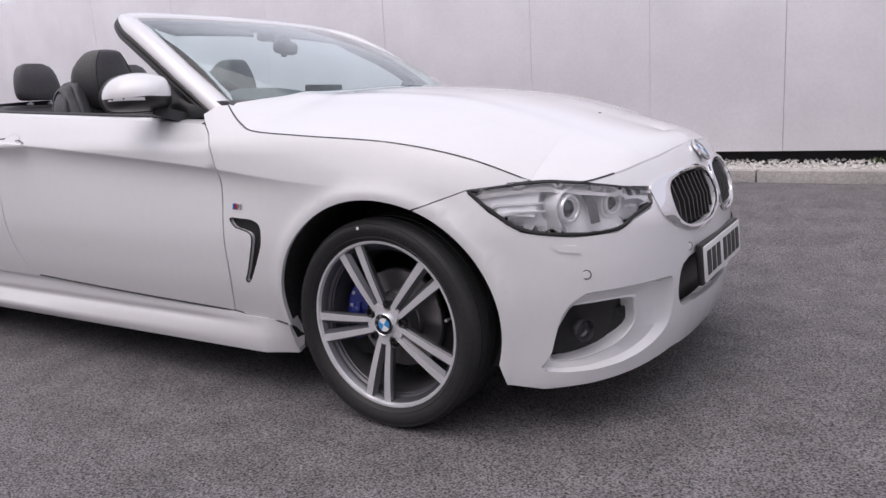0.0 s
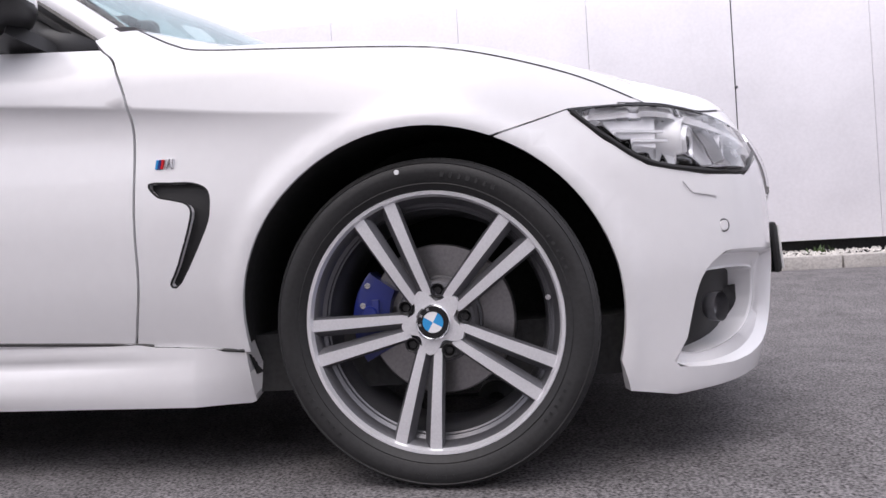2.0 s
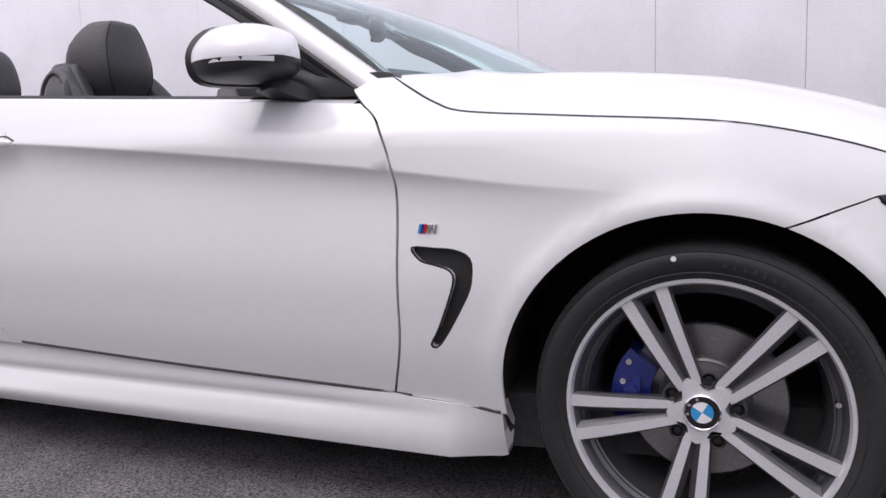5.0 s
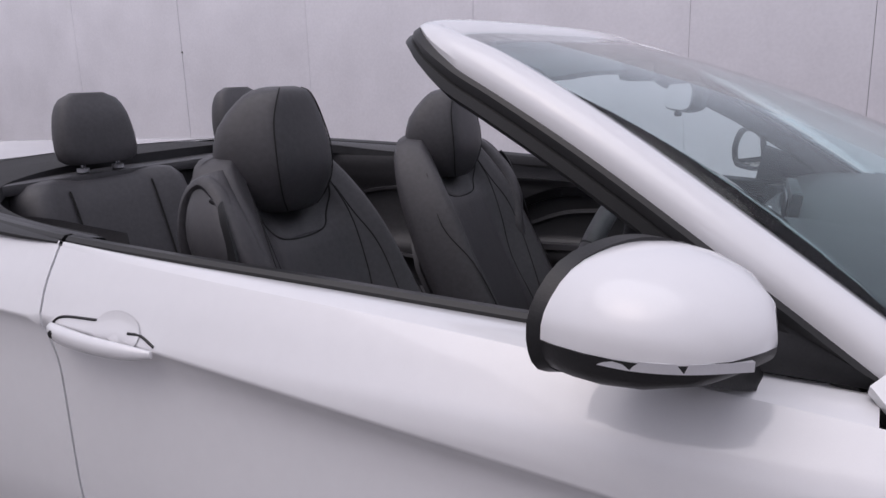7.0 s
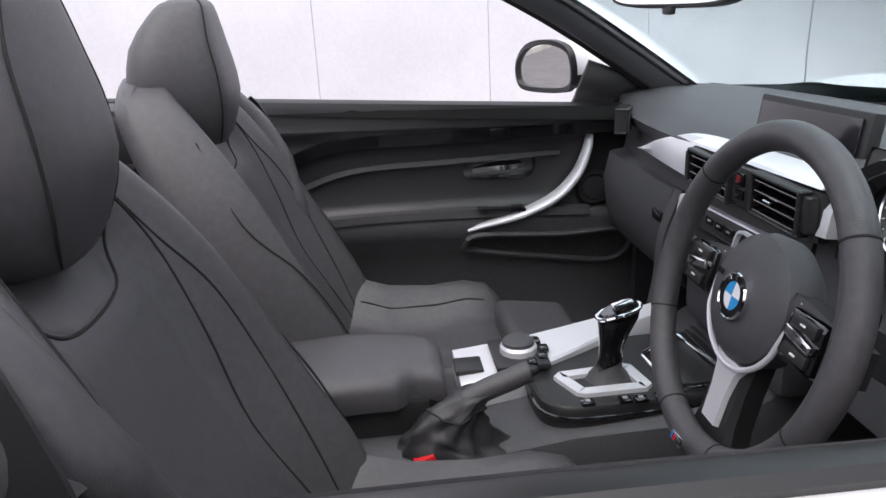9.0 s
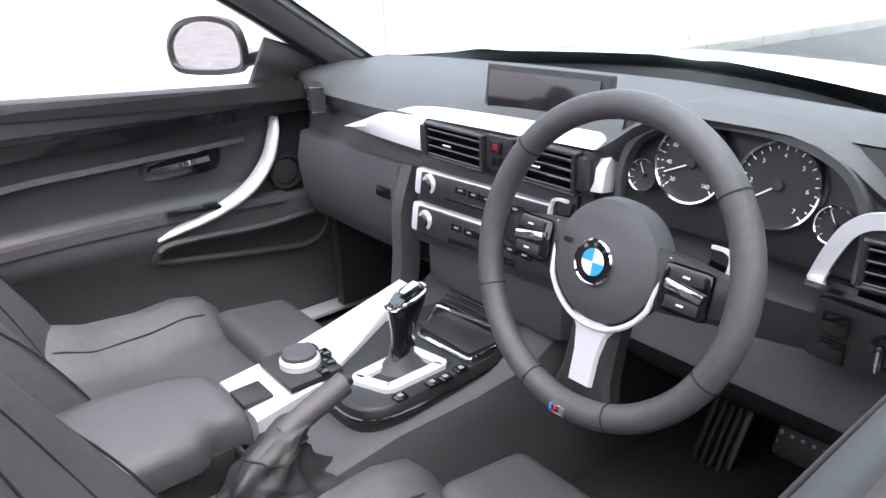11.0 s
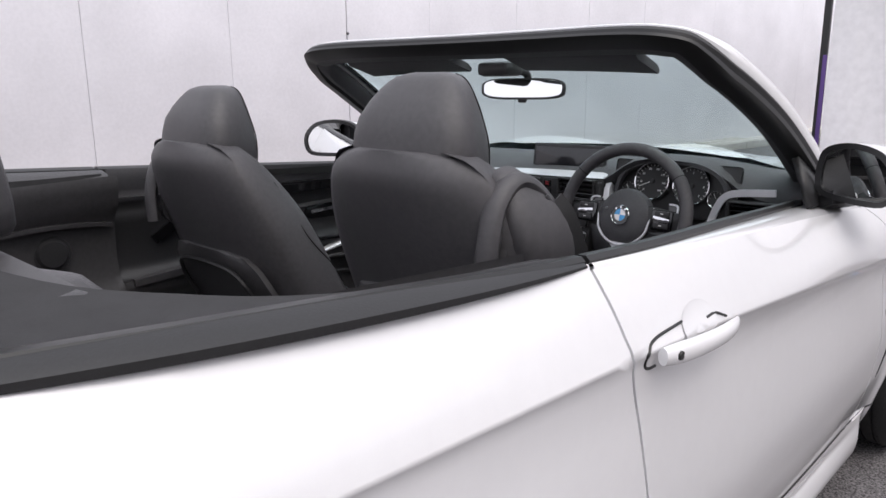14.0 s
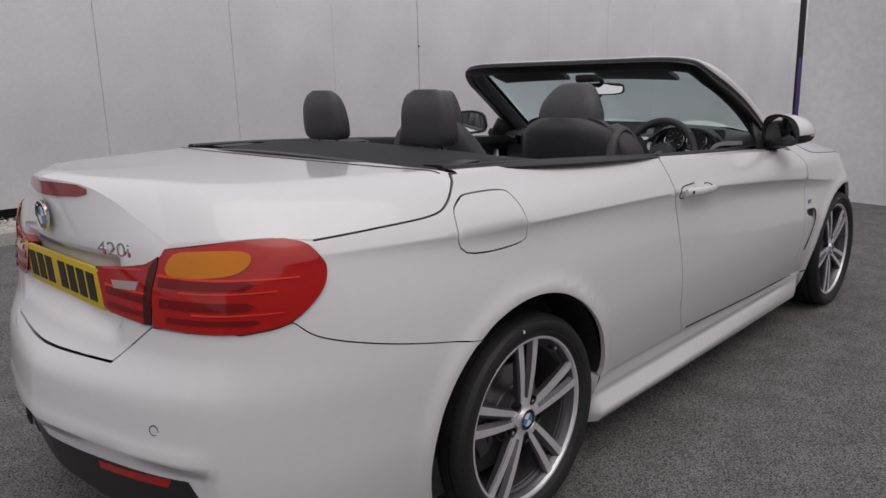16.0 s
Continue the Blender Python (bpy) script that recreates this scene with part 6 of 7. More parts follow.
def dashboard():
    d = group_part("dashboard", car, label="soft black dashboard with satin silver trim")
    rings = []
    n = 45
    for k in range(n):
        y = -.76 + 1.52 * k / (n - 1)
        hood = math.exp(-((y + .415) / .175) ** 4)
        mid = math.exp(-((y - .06) / .22) ** 4)
        e = abs(y) / .76
        nose = -.955 + .05 * e ** 3 + .012 * mid
        ring = [(-.40 - .20 * e ** 2, .985 - .01 * e), (-.55 - .12 * e ** 2, 1.012), (-.70, 1.022 - .006 * e + .018 * hood), (-.82, 1.024 - .010 * e + .040 * hood),
                (-.90 - .010 * hood, 1.005 - .012 * e + .066 * hood), (nose - .002 - .008 * hood, .975 - .014 * e + .088 * hood), (nose + .015 - .014 * hood, .945 - .012 * e + .106 * hood),
                (nose + .028 + .067 * hood, .925 + .105 * hood), (nose + .020 + .060 * hood, .87 + .035 * hood), (nose + .010, .84), (nose + .030, .76), (nose + .075, .68), (nose + .16, .58), (nose + .26, .50), (-.45, .50)]
        rings.append([Vector((x, y, z)) for x, z in ring])
    part("dash_body", loft(rings), SOFT, d, sharp=50)
    # silver trim on the passenger's side
    def trim(y0, y1, zt, zb, name, n=14):
        rr = []
        for k in range(n + 1):
            f = k / n
            y = y0 + (y1 - y0) * f
            e = abs(y) / .76
            x = -.955 + .05 * e ** 3 - .004
            a, b = zt(f), zb(f)
            back = .035 * max(0.0, a - .955) / .045
            rr.append([Vector((x + .012 + back, y, a)), Vector((x - .006 + back, y, a - .003)), Vector((x - .010 + back * .3, y, (a + b) / 2)), Vector((x - .004, y, b + .004)), Vector((x + .03, y, b))])
        part(name, loft(rr), SATIN, d, "satin silver trim")
    trim(.475, .185, curve((0, .15, .35, .6, .8, 1), (.917, .930, .950, .972, .984, .988)), curve((0, .5, 1), (.911, .909, .908)), "trim_left")
    trim(-.210, -.232, curve((0, 1), (1.000, 1.002)), curve((0, 1), (.922, .924)), "trim_middle", 4)
    trim(.186, -.212, curve((0, .5, 1), (.988, .996, 1.000)), curve((0, .5, 1), (.972, .978, .984)), "trim_top", 10)
    part("trim_right", sweep(smooth_path([(-.958, -.540, .896), (-.960, -.555, .938), (-.960, -.574, .970), (-.958, -.608, .984), (-.950, -.70, .992)], 5), [(-.009, -.004), (-.009, .003), (.009, .003), (.009, -.004)], up=(1, 0, 0)), SATIN, d, "satin silver trim")
    part("trim_base", sweep([(-.964, -.535, .896), (-.962, -.62, .893), (-.950, -.70, .890)], [(-.008, -.003), (-.008, .004), (.008, .004), (.008, -.003)]), CHROME, d, "thin chrome trim")
    def vent(y0, y1, z0, z1, x, name="air_vent", yaw=0):
        v = group_part(name, d, label="black slatted air vent")
        w, h = y1 - y0, z1 - z0
        c = Vector((x, (y0 + y1) / 2, (z0 + z1) / 2))
        rot = Euler((0, 0, radians(yaw))).to_matrix()
        v.matrix_local = Matrix.Translation(c) @ rot.to_4x4()
        part("vent_back", box(.01, w, h, (.014, 0, 0), 0), VOID, v)
        for dy, dz, sy, sz in ((0, h / 2, w + .008, .006), (0, -h / 2, w + .008, .006), (w / 2, 0, .006, h), (-w / 2, 0, .006, h)):
            part("vent_frame", box(.030, sy, sz, (0, dy, dz), .002, seg=1), BLACK, v)
        for k in range(4):
            part("vent_slat", box(.022, w - .004, .004, (-.001, 0, -h / 2 + h * (k + .5 + .25 * 0) / 4), .001, Euler((0, radians(-16), 0)).to_matrix(), 1), GLOSS_BLACK, v)
        part("vent_tab", box(.006, .022, .005, (-.014, .01, -.002), .001, seg=1), CHROME, v)
    vent(.010, .158, .914, .972, -.966)
    vent(-.190, -.066, .920, .980, -.966)
    part("vent_bezel", box(.02, .40, .072, (-.952, -.016, .944), .008, Euler((radians(-1.5), 0, 0)).to_matrix()), BLACK, d, "black vent surround")
    vent(-.70, -.590, .910, .962, -.955, yaw=6)
    vent(.575, .645, .928, .982, -.945, yaw=-24)
    part("hazard_panel", box(.02, .066, .060, (-.962, -.027, .948), .004), BLACK, d)
    part("hazard_button", box(.006, .024, .020, (-.974, -.024, .960), .002), GLOSS_BLACK, d)
    part("hazard_mark", box(.002, .012, .010, (-.9775, -.024, .961), 0), DARK_RED, d, "red hazard switch mark")
    part("lock_button", box(.006, .022, .016, (-.974, -.025, .936), .002), GLOSS_BLACK, d)
    for y, z in ((.172, .942), (-.202, .952)):
        part("vent_wheel", box(.020, .016, .050, (-.966, y, z), .004), BLACK, d)
    # screen
    part("screen_case", box(.022, .250, .108, (-.872, -.032, 1.018), .006, Euler((0, radians(8), radians(6))).to_matrix()), BLACK, d, "freestanding screen case")
    part("screen", box(.003, .225, .086, (-.8862, -.033, 1.021), .001, Euler((0, radians(8), radians(6))).to_matrix()), SCREEN, d, "dark switched-off screen")
    # centre stack
    st = group_part("centre_stack", car, label="silver framed radio and climate panels")
    tilt = Euler((0, radians(10), radians(4))).to_matrix()
    def stack(c, size, mat_, name, bev=.003):
        part(name, box(*size, c, bev, tilt), mat_, st)
    stack((-.935, .022, .818), (.05, .37, .165), BLACK, "stack_body", .01)
    for z, h in ((.858, .050), (.792, .056)):
        stack((-.957 - (.858 - z) * .18, .022, z), (.022, .352, h), SATIN, "silver_panel", .008)
        stack((-.966 - (.858 - z) * .18, .008, z), (.012, .334, h * .88), BLACK, "button_panel", .004)
        knob = Matrix.Translation((-.975 - (.858 - z) * .18, .152, z + .002)) @ Matrix.Rotation(radians(-94), 4, "Z")
        part("knob_ring", turned([(.012, -.008), (.018, -.008), (.021, 0), (.021, .012)], 28, knob), SATIN, st, "silver rotary knob")
        part("knob", turned([(0, -.013), (.010, -.013), (.012, -.008), (.012, .004)], 24, knob), BLACK, st)
        for k in range(7):
            stack((-.9735 - (.858 - z) * .18, .102 - k * .034, z + .008), (.004, .028, .013), GLOSS_BLACK, "button", .001)
            stack((-.9757 - (.858 - z) * .18, .102 - k * .034, z + .009), (.001, .010, .003), GREY_PRINT, "button_mark", 0)
    stack((-.974, .005, .846), (.004, .20, .005), GLOSS_BLACK, "disc_slot", .001)
    stack((-.986, .005, .774), (.004, .16, .012), GLOSS_BLACK, "climate_display", .001)
    part("stack_base", box(.10, .36, .12, (-.90, .03, .70), .02), SOFT, st)
    # stack side pillar and glovebox
    part("pillar_trim", sweep(smooth_path([(-.925, .262, .862), (-.955, .262, .78), (-.965, .255, .69), (-.985, .245, .60)], 6), [(-.016, -.025), (-.016, .02), (.016, .02), (.016, -.025)], up=(1, 0, 0)), LEATHER_SIDE, st, "upright console flank")
    gb = group_part("glovebox", car, label="closed black glovebox")
    rings = []
    for y in (.285, .30, .5, .70, .715):
        e = .012 if y in (.285, .715) else 0
        rings.append([Vector((x + e, y, z)) for x, z in ((-.90, .868), (-.945, .862), (-.960, .80), (-.950, .72), (-.925, .66), (-.88, .63), (-.80, .63), (-.80, .86))])
    part("lid", loft(rings), SOFT, gb)
    part("glovebox_catch", box(.010, .05, .022, (-.958, .335, .800), .003), GLOSS_BLACK, gb)
    # instruments
    ic = group_part("instrument_cluster", car, label="black dials with bright chrome rings")
    part("cluster_face", box(.01, .37, .15, (-.926, -.415, .972), .01, Euler((0, radians(12), 0)).to_matrix()), DIAL, ic)
    def dial(y, z, r, a0, needle, nums):
        g = Matrix.Translation((-.938, y, z)) @ Euler((0, radians(12), 0)).to_matrix().to_4x4() @ Matrix.Rotation(radians(-90), 4, "Z")
        part("dial_ring", turned([(r * .93, .0), (r * .95, -.008), (r * 1.0, -.009), (r * 1.03, -.004), (r * 1.03, .004)], 48, g), CHROME, ic, "chrome ring")
        part("dial_face", turned([(0, -.0015), (r * .95, -.0015)], 40, g), DIAL, ic)
        k = 10 if nums else 5
        for i in range(k * 2 + 1):
            a = radians(225 - 270 * i / (k * 2))
            l = r * (.10 if i % 2 == 0 else .06)
            part("tick", box(l, .0006, r * .025, (0, 0, 0), 0), MARK, ic).matrix_local = g @ Matrix.Rotation(-a, 4, "Y") @ Matrix.Translation((r * .86, -.0025, 0))
        for i, tx in enumerate(nums):
            a = radians(225 - 270 * i / (len(nums) - 1))
            lettering("numeral", tx, r * .15, g @ Matrix.Translation((r * .66 * math.cos(a), -.0030, r * .68 * math.sin(a))) @ Matrix.Rotation(radians(90), 4, "X"), MARK, ic, .0002)
        part("needle", box(r * .85, .0008, r * .035, (r * .38, 0, 0), 0), MARK, ic).matrix_local = g @ Matrix.Rotation(-radians(needle), 4, "Y") @ Matrix.Translation((0, -.0045, 0))
        part("needle_cap", turned([(0, -.008), (r * .12, -.007), (r * .14, -.002)], 20, g), BLACK, ic)
    dial(-.358, .992, .052, 0, 205, ["20", "40", "60", "80", "100", "120", "140", "160"][:8])
    dial(-.474, .988, .052, 0, 215, ["1", "2", "3", "4", "5", "6", "7"])
    dial(-.286, .962, .022, 0, 120, [])
    dial(-.545, .958, .022, 0, 120, [])
    part("binnacle_wall", sweep(smooth_path([(-.92, -.250, .90), (-.92, -.252, .97), (-.92, -.28, 1.02), (-.92, -.34, 1.045), (-.92, -.415, 1.050), (-.92, -.49, 1.045), (-.92, -.55, 1.02), (-.92, -.578, .97), (-.92, -.58, .90)], 5), [(-.005, -.03), (-.005, .04), (.005, .04), (.005, -.03)], up=(1, 0, 0)), SOFT, ic, "hooded binnacle wall")
    # light switch panel
    ls = group_part("light_switch", car, label="black light switch panel with rotary knob")
    part("switch_panel", box(.02, .17, .075, (-.948, -.625, .835), .008, Euler((0, radians(10), radians(-4))).to_matrix()), BLACK, ls)
    part("switch_knob", turned([(0, -.014), (.010, -.014), (.012, -.004), (.019, -.003), (.021, .004)], 28, Matrix.Translation((-.962, -.628, .838)) @ Matrix.Rotation(radians(-90), 4, "Z")), GLOSS_BLACK, ls, "black rotary knob")
    part("knob_grip", box(.012, .007, .034, (-.976, -.628, .838), .003), CHROME, ls, "chrome knob grip")
    for z in (.852, .818):
        part("switch_button", box(.006, .030, .026, (-.961, -.572, z), .002), GLOSS_BLACK, ls)
    # knee panel and pedals
    part("knee_panel", box(.03, .52, .16, (-.90, -.45, .775), .012, Euler((0, radians(24), 0)).to_matrix()), SOFT, d)
    pd = group_part("pedals", car, label="ribbed black pedals")
    acc = part("accelerator", box(.03, .085, .24, (-.60, -.275, .40), .01, Euler((0, radians(32), 0)).to_matrix()), BLACK, pd)
    for k in range(4):
        part("rib", box(.006, .008, .20, (-.622, -.30 + k * .017, .415), .002, Euler((0, radians(32), 0)).to_matrix(), 1), RUBBER, acc)
    br = part("brake_pedal", box(.03, .115, .075, (-.62, -.435, .435), .012, Euler((0, radians(28), 0)).to_matrix()), RUBBER, pd)
    # Studs get a paler grey that stands in for light missing in the footwell.
    for i in range(6):
        for j in range(4):
            part("lit_stud", turned([(0, -.004), (.005, -.003), (.006, .001)], 8, Matrix.Translation((-.642 + j * .007, -.482 + i * .019, .413 + j * .016)) @ Euler((0, radians(28), 0)).to_matrix().to_4x4() @ Matrix.Rotation(radians(-90), 4, "Z")), GRAPHITE, br)


def steering_wheel():
    w = group_part("steering_wheel", car, label="three-spoke leather steering wheel with paddles")
    lean = radians(15)
    # local x to the right as the driver sees it, z up in the wheel's plane, -y towards the driver
    w.matrix_local = Matrix.Translation((-1.119, -.388, .919)) @ Matrix.Rotation(radians(-90), 4, "Z") @ Matrix.Rotation(-lean, 4, "X")
    R = .1745
    ring = [Vector((R * math.cos(2 * math.pi * k / 72), -.034, R * math.sin(2 * math.pi * k / 72))) for k in range(72)]
    part("rim", sweep(ring, circle(.0165, 14), up=(0, 1, 0), closed=True), LEATHER, w, "thick leather rim")
    for a in (38, 142, 206, 250, 290, 334):
        c = Vector((R * math.cos(radians(a)), -.034, R * math.sin(radians(a))))
        t = Vector((-math.sin(radians(a)), 0, math.cos(radians(a))))
        part("rim_joint", sweep([c - t * .001, c + t * .001], circle(.0172, 14), up=(0, 1, 0)), STITCH, w)
    prof = [(.0, -.040), (.03, -.040), (.058, -.036), (.070, -.026), (.074, -.010), (.070, .01), (.05, .03)]
    part("airbag_cover", turned(prof, 48), SOFT, w, "round airbag cover")
    arc = [Vector((.077 * math.cos(radians(a)), -.026, .077 * math.sin(radians(a)))) for a in range(205, 336, 8)]
    # silver V round the hub
    part("silver_rim", sweep([Vector((-.080, -.020, .028))] + arc + [Vector((.080, -.020, .028))], circle(.0034, 8), up=(0, 1, 0)), SATIN, w, "satin silver hub band")
    # lower spoke
    part("lower_spoke", loft([[Vector((x * k, y, z)) for x, y in ((-1, -.012), (-.8, -.018), (.8, -.018), (1, -.012), (.9, .012), (-.9, .012))] for z, k in ((-.060, .036), (-.10, .034), (-.14, .036), (-.170, .045))]), BLACK, w)
    part("spoke_trim", loft([[Vector((x * k, y, z)) for x, y in ((-1, -.019), (-.85, -.024), (.85, -.024), (1, -.019), (.9, -.014), (-.9, -.014))] for z, k in ((-.070, .034), (-.085, .023), (-.11, .018), (-.148, .017))]), SATIN, w, "satin silver spoke trim")
    em = part("emblem_plate", box(.024, .003, .011, (0, -.0515, -.178), .001), CHROME, w)
    for k, m in enumerate((ROUNDEL_BLUE, BLUE, RED)):
        part("slant", box(.002, .002, .007, (-.009 + k * .003, -.0528, -.178), 0), m, em)
    for q in (-1, 1):
        part("side_spoke", loft([[Vector((q * x, y * 1.0, z * k)) for y, z in ((-.020, -1), (-.026, -.7), (-.026, .7), (-.020, 1), (.008, .9), (.008, -.9))] for x, k in ((.055, .034), (.09, .032), (.13, .026), (.160, .020))]), BLACK, w)
        part("button_pod", box(.058, .012, .052, (q * .108, -.026, .000), .008), GLOSS_BLACK, w)
        part("chrome_rocker", box(.046, .008, .011, (q * .110, -.034, .002), .003, Euler((0, q * radians(8), 0)).to_matrix()), CHROME, w, "chrome rocker switch")
        for z in (.016, -.014):
            part("pod_button", box(.040, .005, .013, (q * .110, -.033, z), .002), BLACK, w)
            part("pod_mark", box(.008, .001, .002, (q * .110, -.0358, z), 0), MARK, w)
        part("paddle", loft([[Vector((q * (x + dx), y, z)) for dx, y in ((-.010, .020), (.016, .018), (.018, .024), (-.010, .028))] for x, z in ((.100, -.012), (.106, .010), (.110, .034), (.108, .044))]), GLOSS_BLACK, w)
        part("paddle_edge", sweep(smooth_path([(q * .102, .014, .046), (q * .120, .014, .045), (q * .127, .014, .034), (q * .123, .014, -.006)], 5), [(-.002, -.003), (-.002, .003), (.002, .003), (.002, -.003)], up=(0, 1, 0)), SATIN, w, "satin paddle edge")
    part("horn_mark", box(.012, .0006, .006, (-.045, -.0405, .014), 0), GLOSS_BLACK, w)
    roundel(w, .0255, Matrix.Translation((0, -.0425, 0)) @ Matrix.Rotation(radians(90), 4, "X"))
    col = group_part("steering_column", car, label="black steering column with stalks")
    part("shroud", turned([(.030, -.02), (.062, 0), (.066, .06), (.06, .14), (.05, .2)], 28, w.matrix_local @ Matrix.Translation((0, .035, 0))), SOFT, col)
    for q in (-1, 1):
        a, b = w.matrix_local @ Vector((q * .05, .055, .015)), w.matrix_local @ Vector((q * .185, .052, .005))
        part("stalk", sweep([a, a.lerp(b, .7), b], circle(.010, 10), scales=[.8, 1, 1.3]), BLACK, col)
        part("stalk_end", box(.03, .042, .028, b, .007), BLACK, col)


def console():
    g = group_part("centre_console", car, label="centre console with silver strip and gear selector")
    rings = []
    for x, z, l, r in ((-1.95, .56, .14, -.13), (-1.60, .575, .15, -.125), (-1.40, .575, .17, -.11), (-1.25, .590, .20, -.105), (-1.10, .60, .225, -.115), (-.98, .615, .235, -.12), (-.90, .66, .24, -.12), (-.74, .70, .235, -.125), (-.55, .72, .23, -.13)):
        rings.append([Vector((x, yy, zz)) for yy, zz in ((l + .02, .30), (l + .010, z - .05), (l, z - .008), (l - .012, z), (r + .012, z), (r, z - .008), (r - .010, z - .05), (r - .015, .30))])
    part("console_body", loft(rings), SOFT, g)
    # silver strip on the passenger's side
    rings = []
    for x, y, w, z in ((-1.415, .090, .070, .620), (-1.30, .098, .066, .630), (-1.20, .135, .050, .636), (-1.10, .178, .034, .640), (-1.00, .215, .024, .645)):
        rings.append([Vector((x, y + a * w, z + b)) for a, b in ((-1, -.05), (-1, 0), (-.92, .004), (.92, .004), (1, 0), (1, -.05))])
    part("silver_strip", loft(rings), SATIN, g, "satin silver console strip")
    c = Vector((-1.303, .090, .636))
    up = Matrix.Rotation(radians(-90), 4, "X")
    part("controller_base", box(.095, .115, .012, c + Vector((0, 0, .002)), .005), BLACK, g)
    part("controller_ring", turned([(.033, 0), (.033, -.012), (.030, -.016), (.028, -.018)], 36, Matrix.Translation(c + Vector((0, 0, .006))) @ up), SATIN, g, "silver controller ring")
    part("controller", turned([(0, -.026), (.024, -.026), (.028, -.023), (.029, -.016), (.029, 0)], 36, Matrix.Translation(c + Vector((0, 0, .006))) @ up), SOFT, g, "rotary controller")
    for k in range(5):
        a = radians(-70 + 140 * k / 4 + 180)
        part("controller_button", box(.016, .022, .010, c + Vector((.046 * math.cos(a) * -1, .050 * math.sin(a), .008)), .003), GLOSS_BLACK, g)
    part("window_switch", box(.05, .055, .010, (-1.395, .080, .628), .004), BLACK, g)
    # gear selector plinth
    rings = []
    for z, k in ((.575, 1.0), (.610, 1.0), (.622, .985), (.626, .96)):
        ring = []
        for a in range(40):
            t = 2 * math.pi * a / 40
            ring.append(Vector((-1.115 + k * .185 * math.copysign(abs(math.cos(t)) ** .55, math.cos(t)), .030 + .02 * math.cos(t) + k * .118 * math.copysign(abs(math.sin(t)) ** .55, math.sin(t)), z)))
        rings.append(ring)
    part("plinth", loft(rings), BLACK, g)
    part("plinth_edge", sweep([Vector((p.x, p.y, .606)) for p in rings[1]], circle(.004, 8), closed=True), GLOSS_BLACK, g)
    sq = [(-1.226, -.050), (-1.250, .010), (-1.130, .022), (-1.118, -.048)]
    fr = [Vector((x, y, .630)) for x, y in sq]
    part("selector_frame", sweep(resample3(fr), [(-.011, -.005), (-.010, .003), (.010, .003), (.011, -.005)], closed=True), SATIN, g, "silver selector frame")
    sel = group_part("gear_selector", g, label="black and chrome selector lever")
    part("gaiter", loft([[Vector((-1.168 + dx + k * .032 * math.cos(t), -.002 + k * .026 * math.sin(t), z)) for t in [2 * math.pi * j / 16 for j in range(16)]] for z, k, dx in ((.626, 1.25, 0), (.645, .75, .0), (.665, .62, .002))]), LEATHER, sel)
    rings = []
    for z, x, k in ((.655, -1.168, .62), (.680, -1.166, .58), (.705, -1.160, .72), (.730, -1.155, .92), (.748, -1.155, .98), (.756, -1.156, .80)):
        rings.append([Vector((x + k * .036 * math.copysign(abs(math.cos(t)) ** .8, math.cos(t)), -.008 + k * .020 * math.copysign(abs(math.sin(t)) ** .8, math.sin(t)), z + .010 * math.cos(t))) for t in [2 * math.pi * j / 24 for j in range(24)]])
    part("lever", loft(rings), GLOSS_BLACK, sel)
    part("lever_rim", sweep([p + Vector((0, 0, .001)) for p in rings[-2]], circle(.0035, 8), closed=True), CHROME, sel, "chrome lever rim")
    part("lever_cap", box(.034, .018, .004, (-1.150, -.008, .763), .002, Euler((0, radians(-16), 0)).to_matrix()), CHROME, sel)
    for k, (x, y) in enumerate(((-1.225, -.078), (-1.165, -.080), (-1.140, -.082), (-1.105, -.078))):
        part("mode_button", box(.022, .018, .006, (x, y, .628), .002), GLOSS_BLACK, g)
        part("mode_mark", box(.008, .008, .001, (x, y, .6318), 0), GREY_PRINT, g)
    tray = [Vector(p) for p in ((-1.088, .060, .630), (-1.080, -.070, .630), (-1.02, -.070, .632), (-.972, -.045, .634), (-1.000, .118, .634))]
    part("tray_rim", sweep(resample3(tray), circle(.004, 8), closed=True), CHROME, g, "chrome tray rim")
    part("tray_lid", box(.075, .15, .006, (-1.030, .020, .629), .003), BLACK, g)
    for k in range(6):
        part("shutter_slat", box(.008, .18, .004, (-.975 + .012 * k, .045, .632 + .006 * k), .001, seg=1), BLACK, g)
    # armrest
    ar = group_part("armrest", car, label="padded leather centre armrest")
    rings = []
    for x, z, l, r in ((-1.88, .648, .12, -.04), (-1.84, .668, .145, -.05), (-1.70, .680, .155, -.052), (-1.58, .684, .150, -.050), (-1.528, .684, .141, -.050), (-1.514, .684, .138, -.042), (-1.500, .684, .134, -.024), (-1.47, .684, .118, -.024), (-1.452, .680, .106, -.028), (-1.444, .668, .098, -.028), (-1.442, .64, .095, -.026)):
        rings.append([Vector((x, y, zz)) for y, zz in ((l, z - .055), (l + .004, z - .02), (l - .006, z - .004), (l - .03, z + .002), ((l + r) / 2, z + .006), (r + .03, z + .002), (r + .006, z - .004), (r - .004, z - .02), (r, z - .055))])
    part("armrest_pad", loft(rings), LEATHER, ar, sharp=60)
    part("armrest_box", box(.40, .17, .10, (-1.67, .05, .585), .012), BLACK, ar)
    rv = group_part("rear_vent", car, label="silver framed rear air vents behind the armrest")
    tilt = Euler((0, radians(-14), 0)).to_matrix()
    part("vent_panel", box(.03, .15, .22, (-1.905, 0, .60), .012, tilt), GRAPHITE, rv)
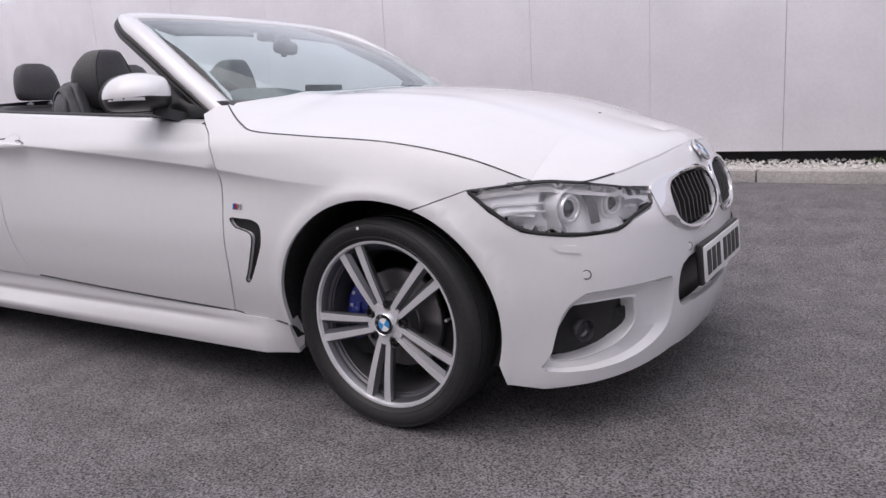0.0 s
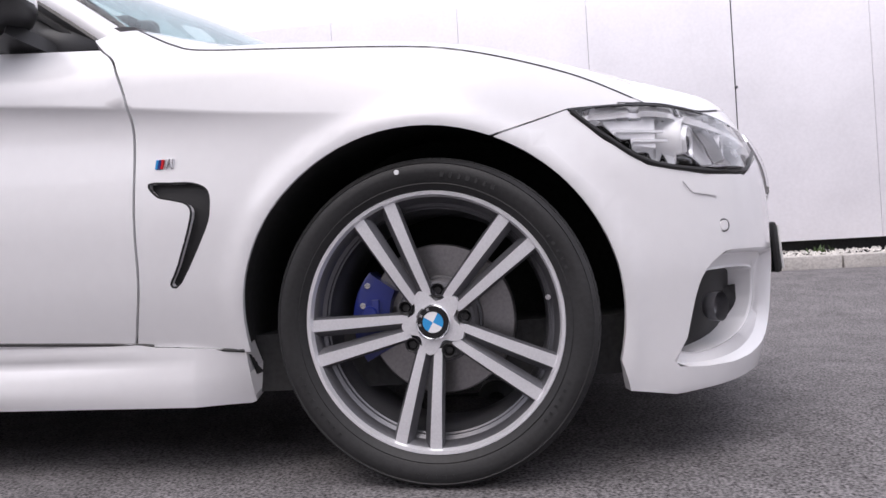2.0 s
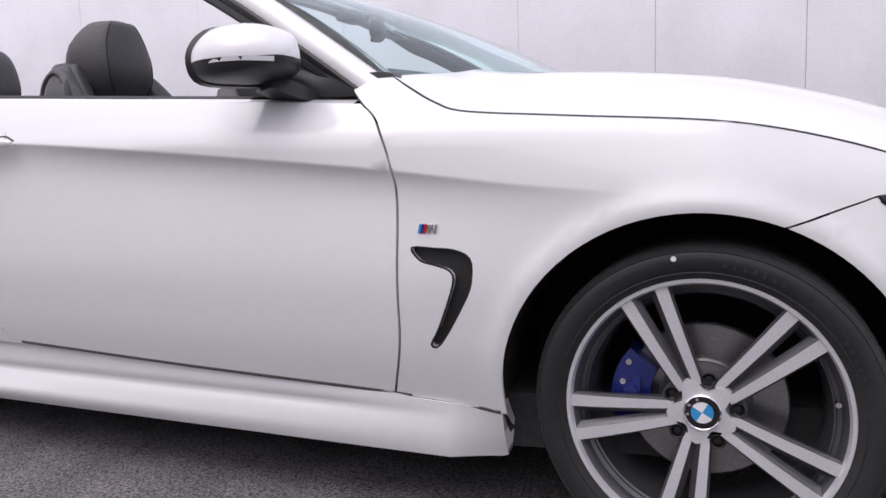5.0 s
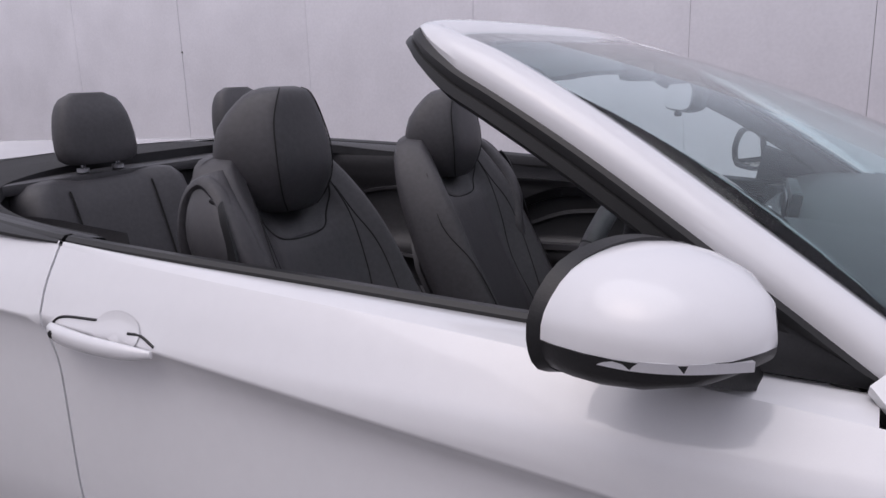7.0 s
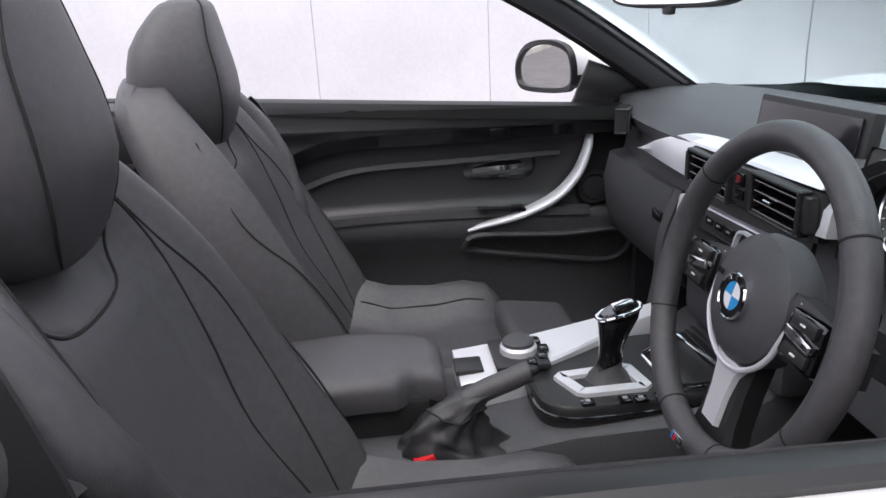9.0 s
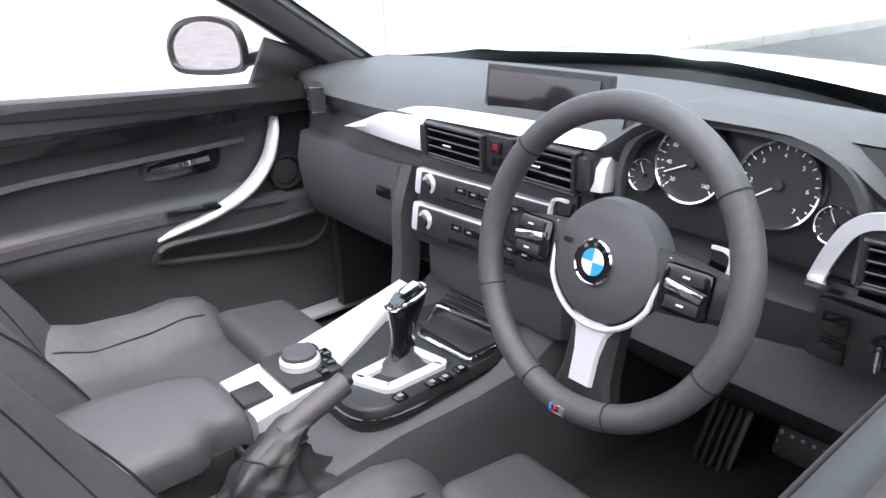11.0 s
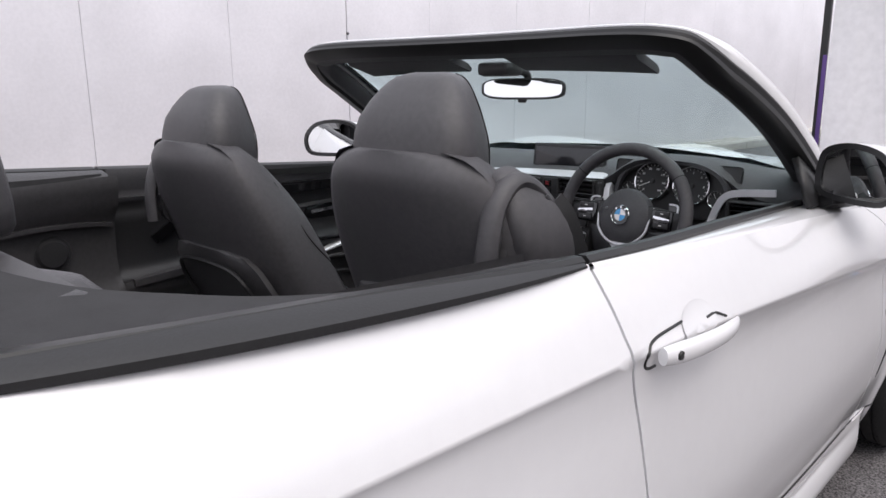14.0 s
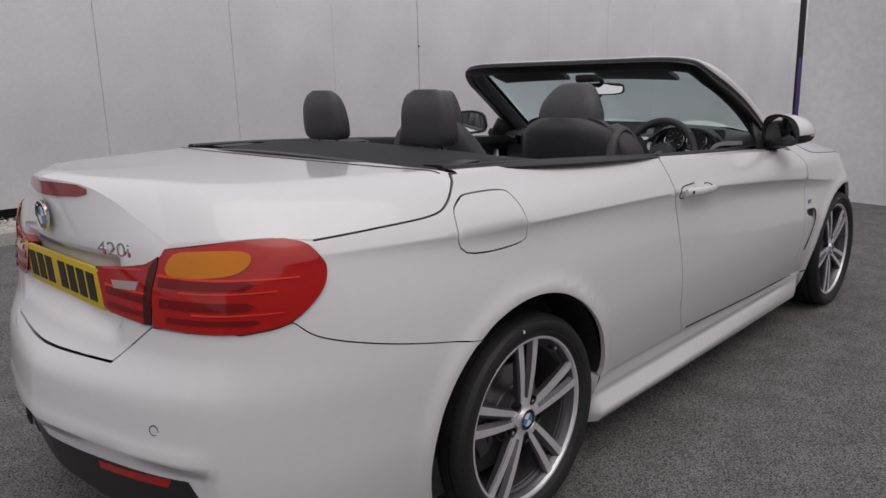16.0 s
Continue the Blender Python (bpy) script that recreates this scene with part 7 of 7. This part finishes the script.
    for q in (-1, 1):
        part("vent_opening", box(.012, .058, .075, (-1.922, q * .034, .625), .004, tilt), VOID, rv)
        for k in range(3):
            part("vent_slat", box(.014, .056, .004, (-1.926, q * .034, .600 + k * .024), .001, tilt, 1), BLACK, rv)
        part("vent_tab", box(.010, .016, .010, (-1.932, q * .034, .622), .002), CHROME, rv)
    # handbrake
    hb = group_part("handbrake", car, label="leather handbrake lever with creased gaiter")
    rnd = random.Random(3)
    rings = []
    for k in range(17):
        f = k / 16
        c = Vector((-1.435, -.086, .562)).lerp(Vector((-1.405, -.080, .668)), f) + Vector((-.030 * math.sin(math.pi * f), 0, 0))
        lx, ly = .115 - .088 * f ** .55, .052 - .026 * f ** .8
        ring = []
        for j in range(44):
            t = 2 * math.pi * j / 44
            crease = (1 - f) ** .5 * f ** .3 * (.16 * math.sin(5 * t + 4 * f) + .13 * math.sin(8 * t - 9 * f + 1) + .08 * math.sin(13 * t + 6 * f)) + .05 * math.sin(f * 26 + 2 * t) * (1 - f)
            cuff = .10 if .70 < f < .80 else 0
            ring.append(c + Vector((lx * (1 + crease + cuff) * math.cos(t), ly * (1 + crease + cuff) * math.sin(t), .012 * math.sin(3 * t + 5 * f) * f * (1 - f) * 3)))
        rings.append(ring)
    part("gaiter", loft(rings), GAITER, hb, "creased leather gaiter", sharp=80)
    part("gaiter_stitch", sweep([p for p in rings[12]], circle(.0016, 6), closed=True), STITCH, hb)
    part("lever", sweep(smooth_path([(-1.42, -.082, .655), (-1.385, -.080, .670), (-1.345, -.079, .684), (-1.325, -.078, .691), (-1.318, -.078, .693)], 5), circle(.0175, 14), scales=None), LEATHER, hb)
    part("release_button", turned([(0, -.008), (.007, -.007), (.009, 0), (.009, .01)], 16, Matrix.Translation((-1.314, -.078, .694)) @ Matrix.Rotation(radians(90), 4, "Z")), BLACK, hb)
    part("gaiter_tail", loft([[Vector((-1.50 + .18 * f, -.115 + w * y, .560 + .03 * math.sin(math.pi * y / 2 + 1.5) * (1 - f) + .004 * math.sin(f * 15 + y * 4))) for y in (-1, -.5, 0, .5, 1)] + [Vector((-1.50 + .18 * f, -.115 + w * y, .54)) for y in (1, -1)] for f, w in ((0, .045), (.2, .05), (.4, .05), (.6, .045), (.8, .035), (1, .018))]), GAITER, hb, sharp=75)


def resample3(pts):
    out = []
    for a, b in zip(pts, pts[1:] + pts[:1]):
        out += [a.lerp(b, .04), a.lerp(b, .25), a.lerp(b, .5), a.lerp(b, .75), a.lerp(b, .96)]
    return out


def cabin_floor():
    g = group_part("cabin_floor", car, label="black carpeted cabin floor")
    part("carpet", box(2.05, 1.50, .04, (-1.52, 0, .30), 0), CARPET, g)
    part("footwell", box(.04, 1.5, .62, (-.50, 0, .52), 0, Euler((0, radians(-18), 0)).to_matrix()), CARPET, g)
    part("driver_mat", box(.52, .42, .012, (-.86, -.42, .327), .004), CARPET, g, "black carpet mat")
    for s in (-1, 1):
        part("side_trim", box(1.4, .03, .32, (-1.25, s * .83, .42), 0), VOID, g)
        part("kick_panel", box(.40, .03, .55, (-.66, s * .735, .64), 0), TRIM_DARK, g)
        part("sill_plate", box(1.15, .06, .012, (-1.3, s * .775, .345), .003), SATIN, g, "satin sill plate")


front_seat(-.385, -1)
front_seat(.385, 1).location.z = -.025
rear_bench()
door_lining(1)
door_lining(-1)
dashboard()
steering_wheel()
console()
cabin_floor()
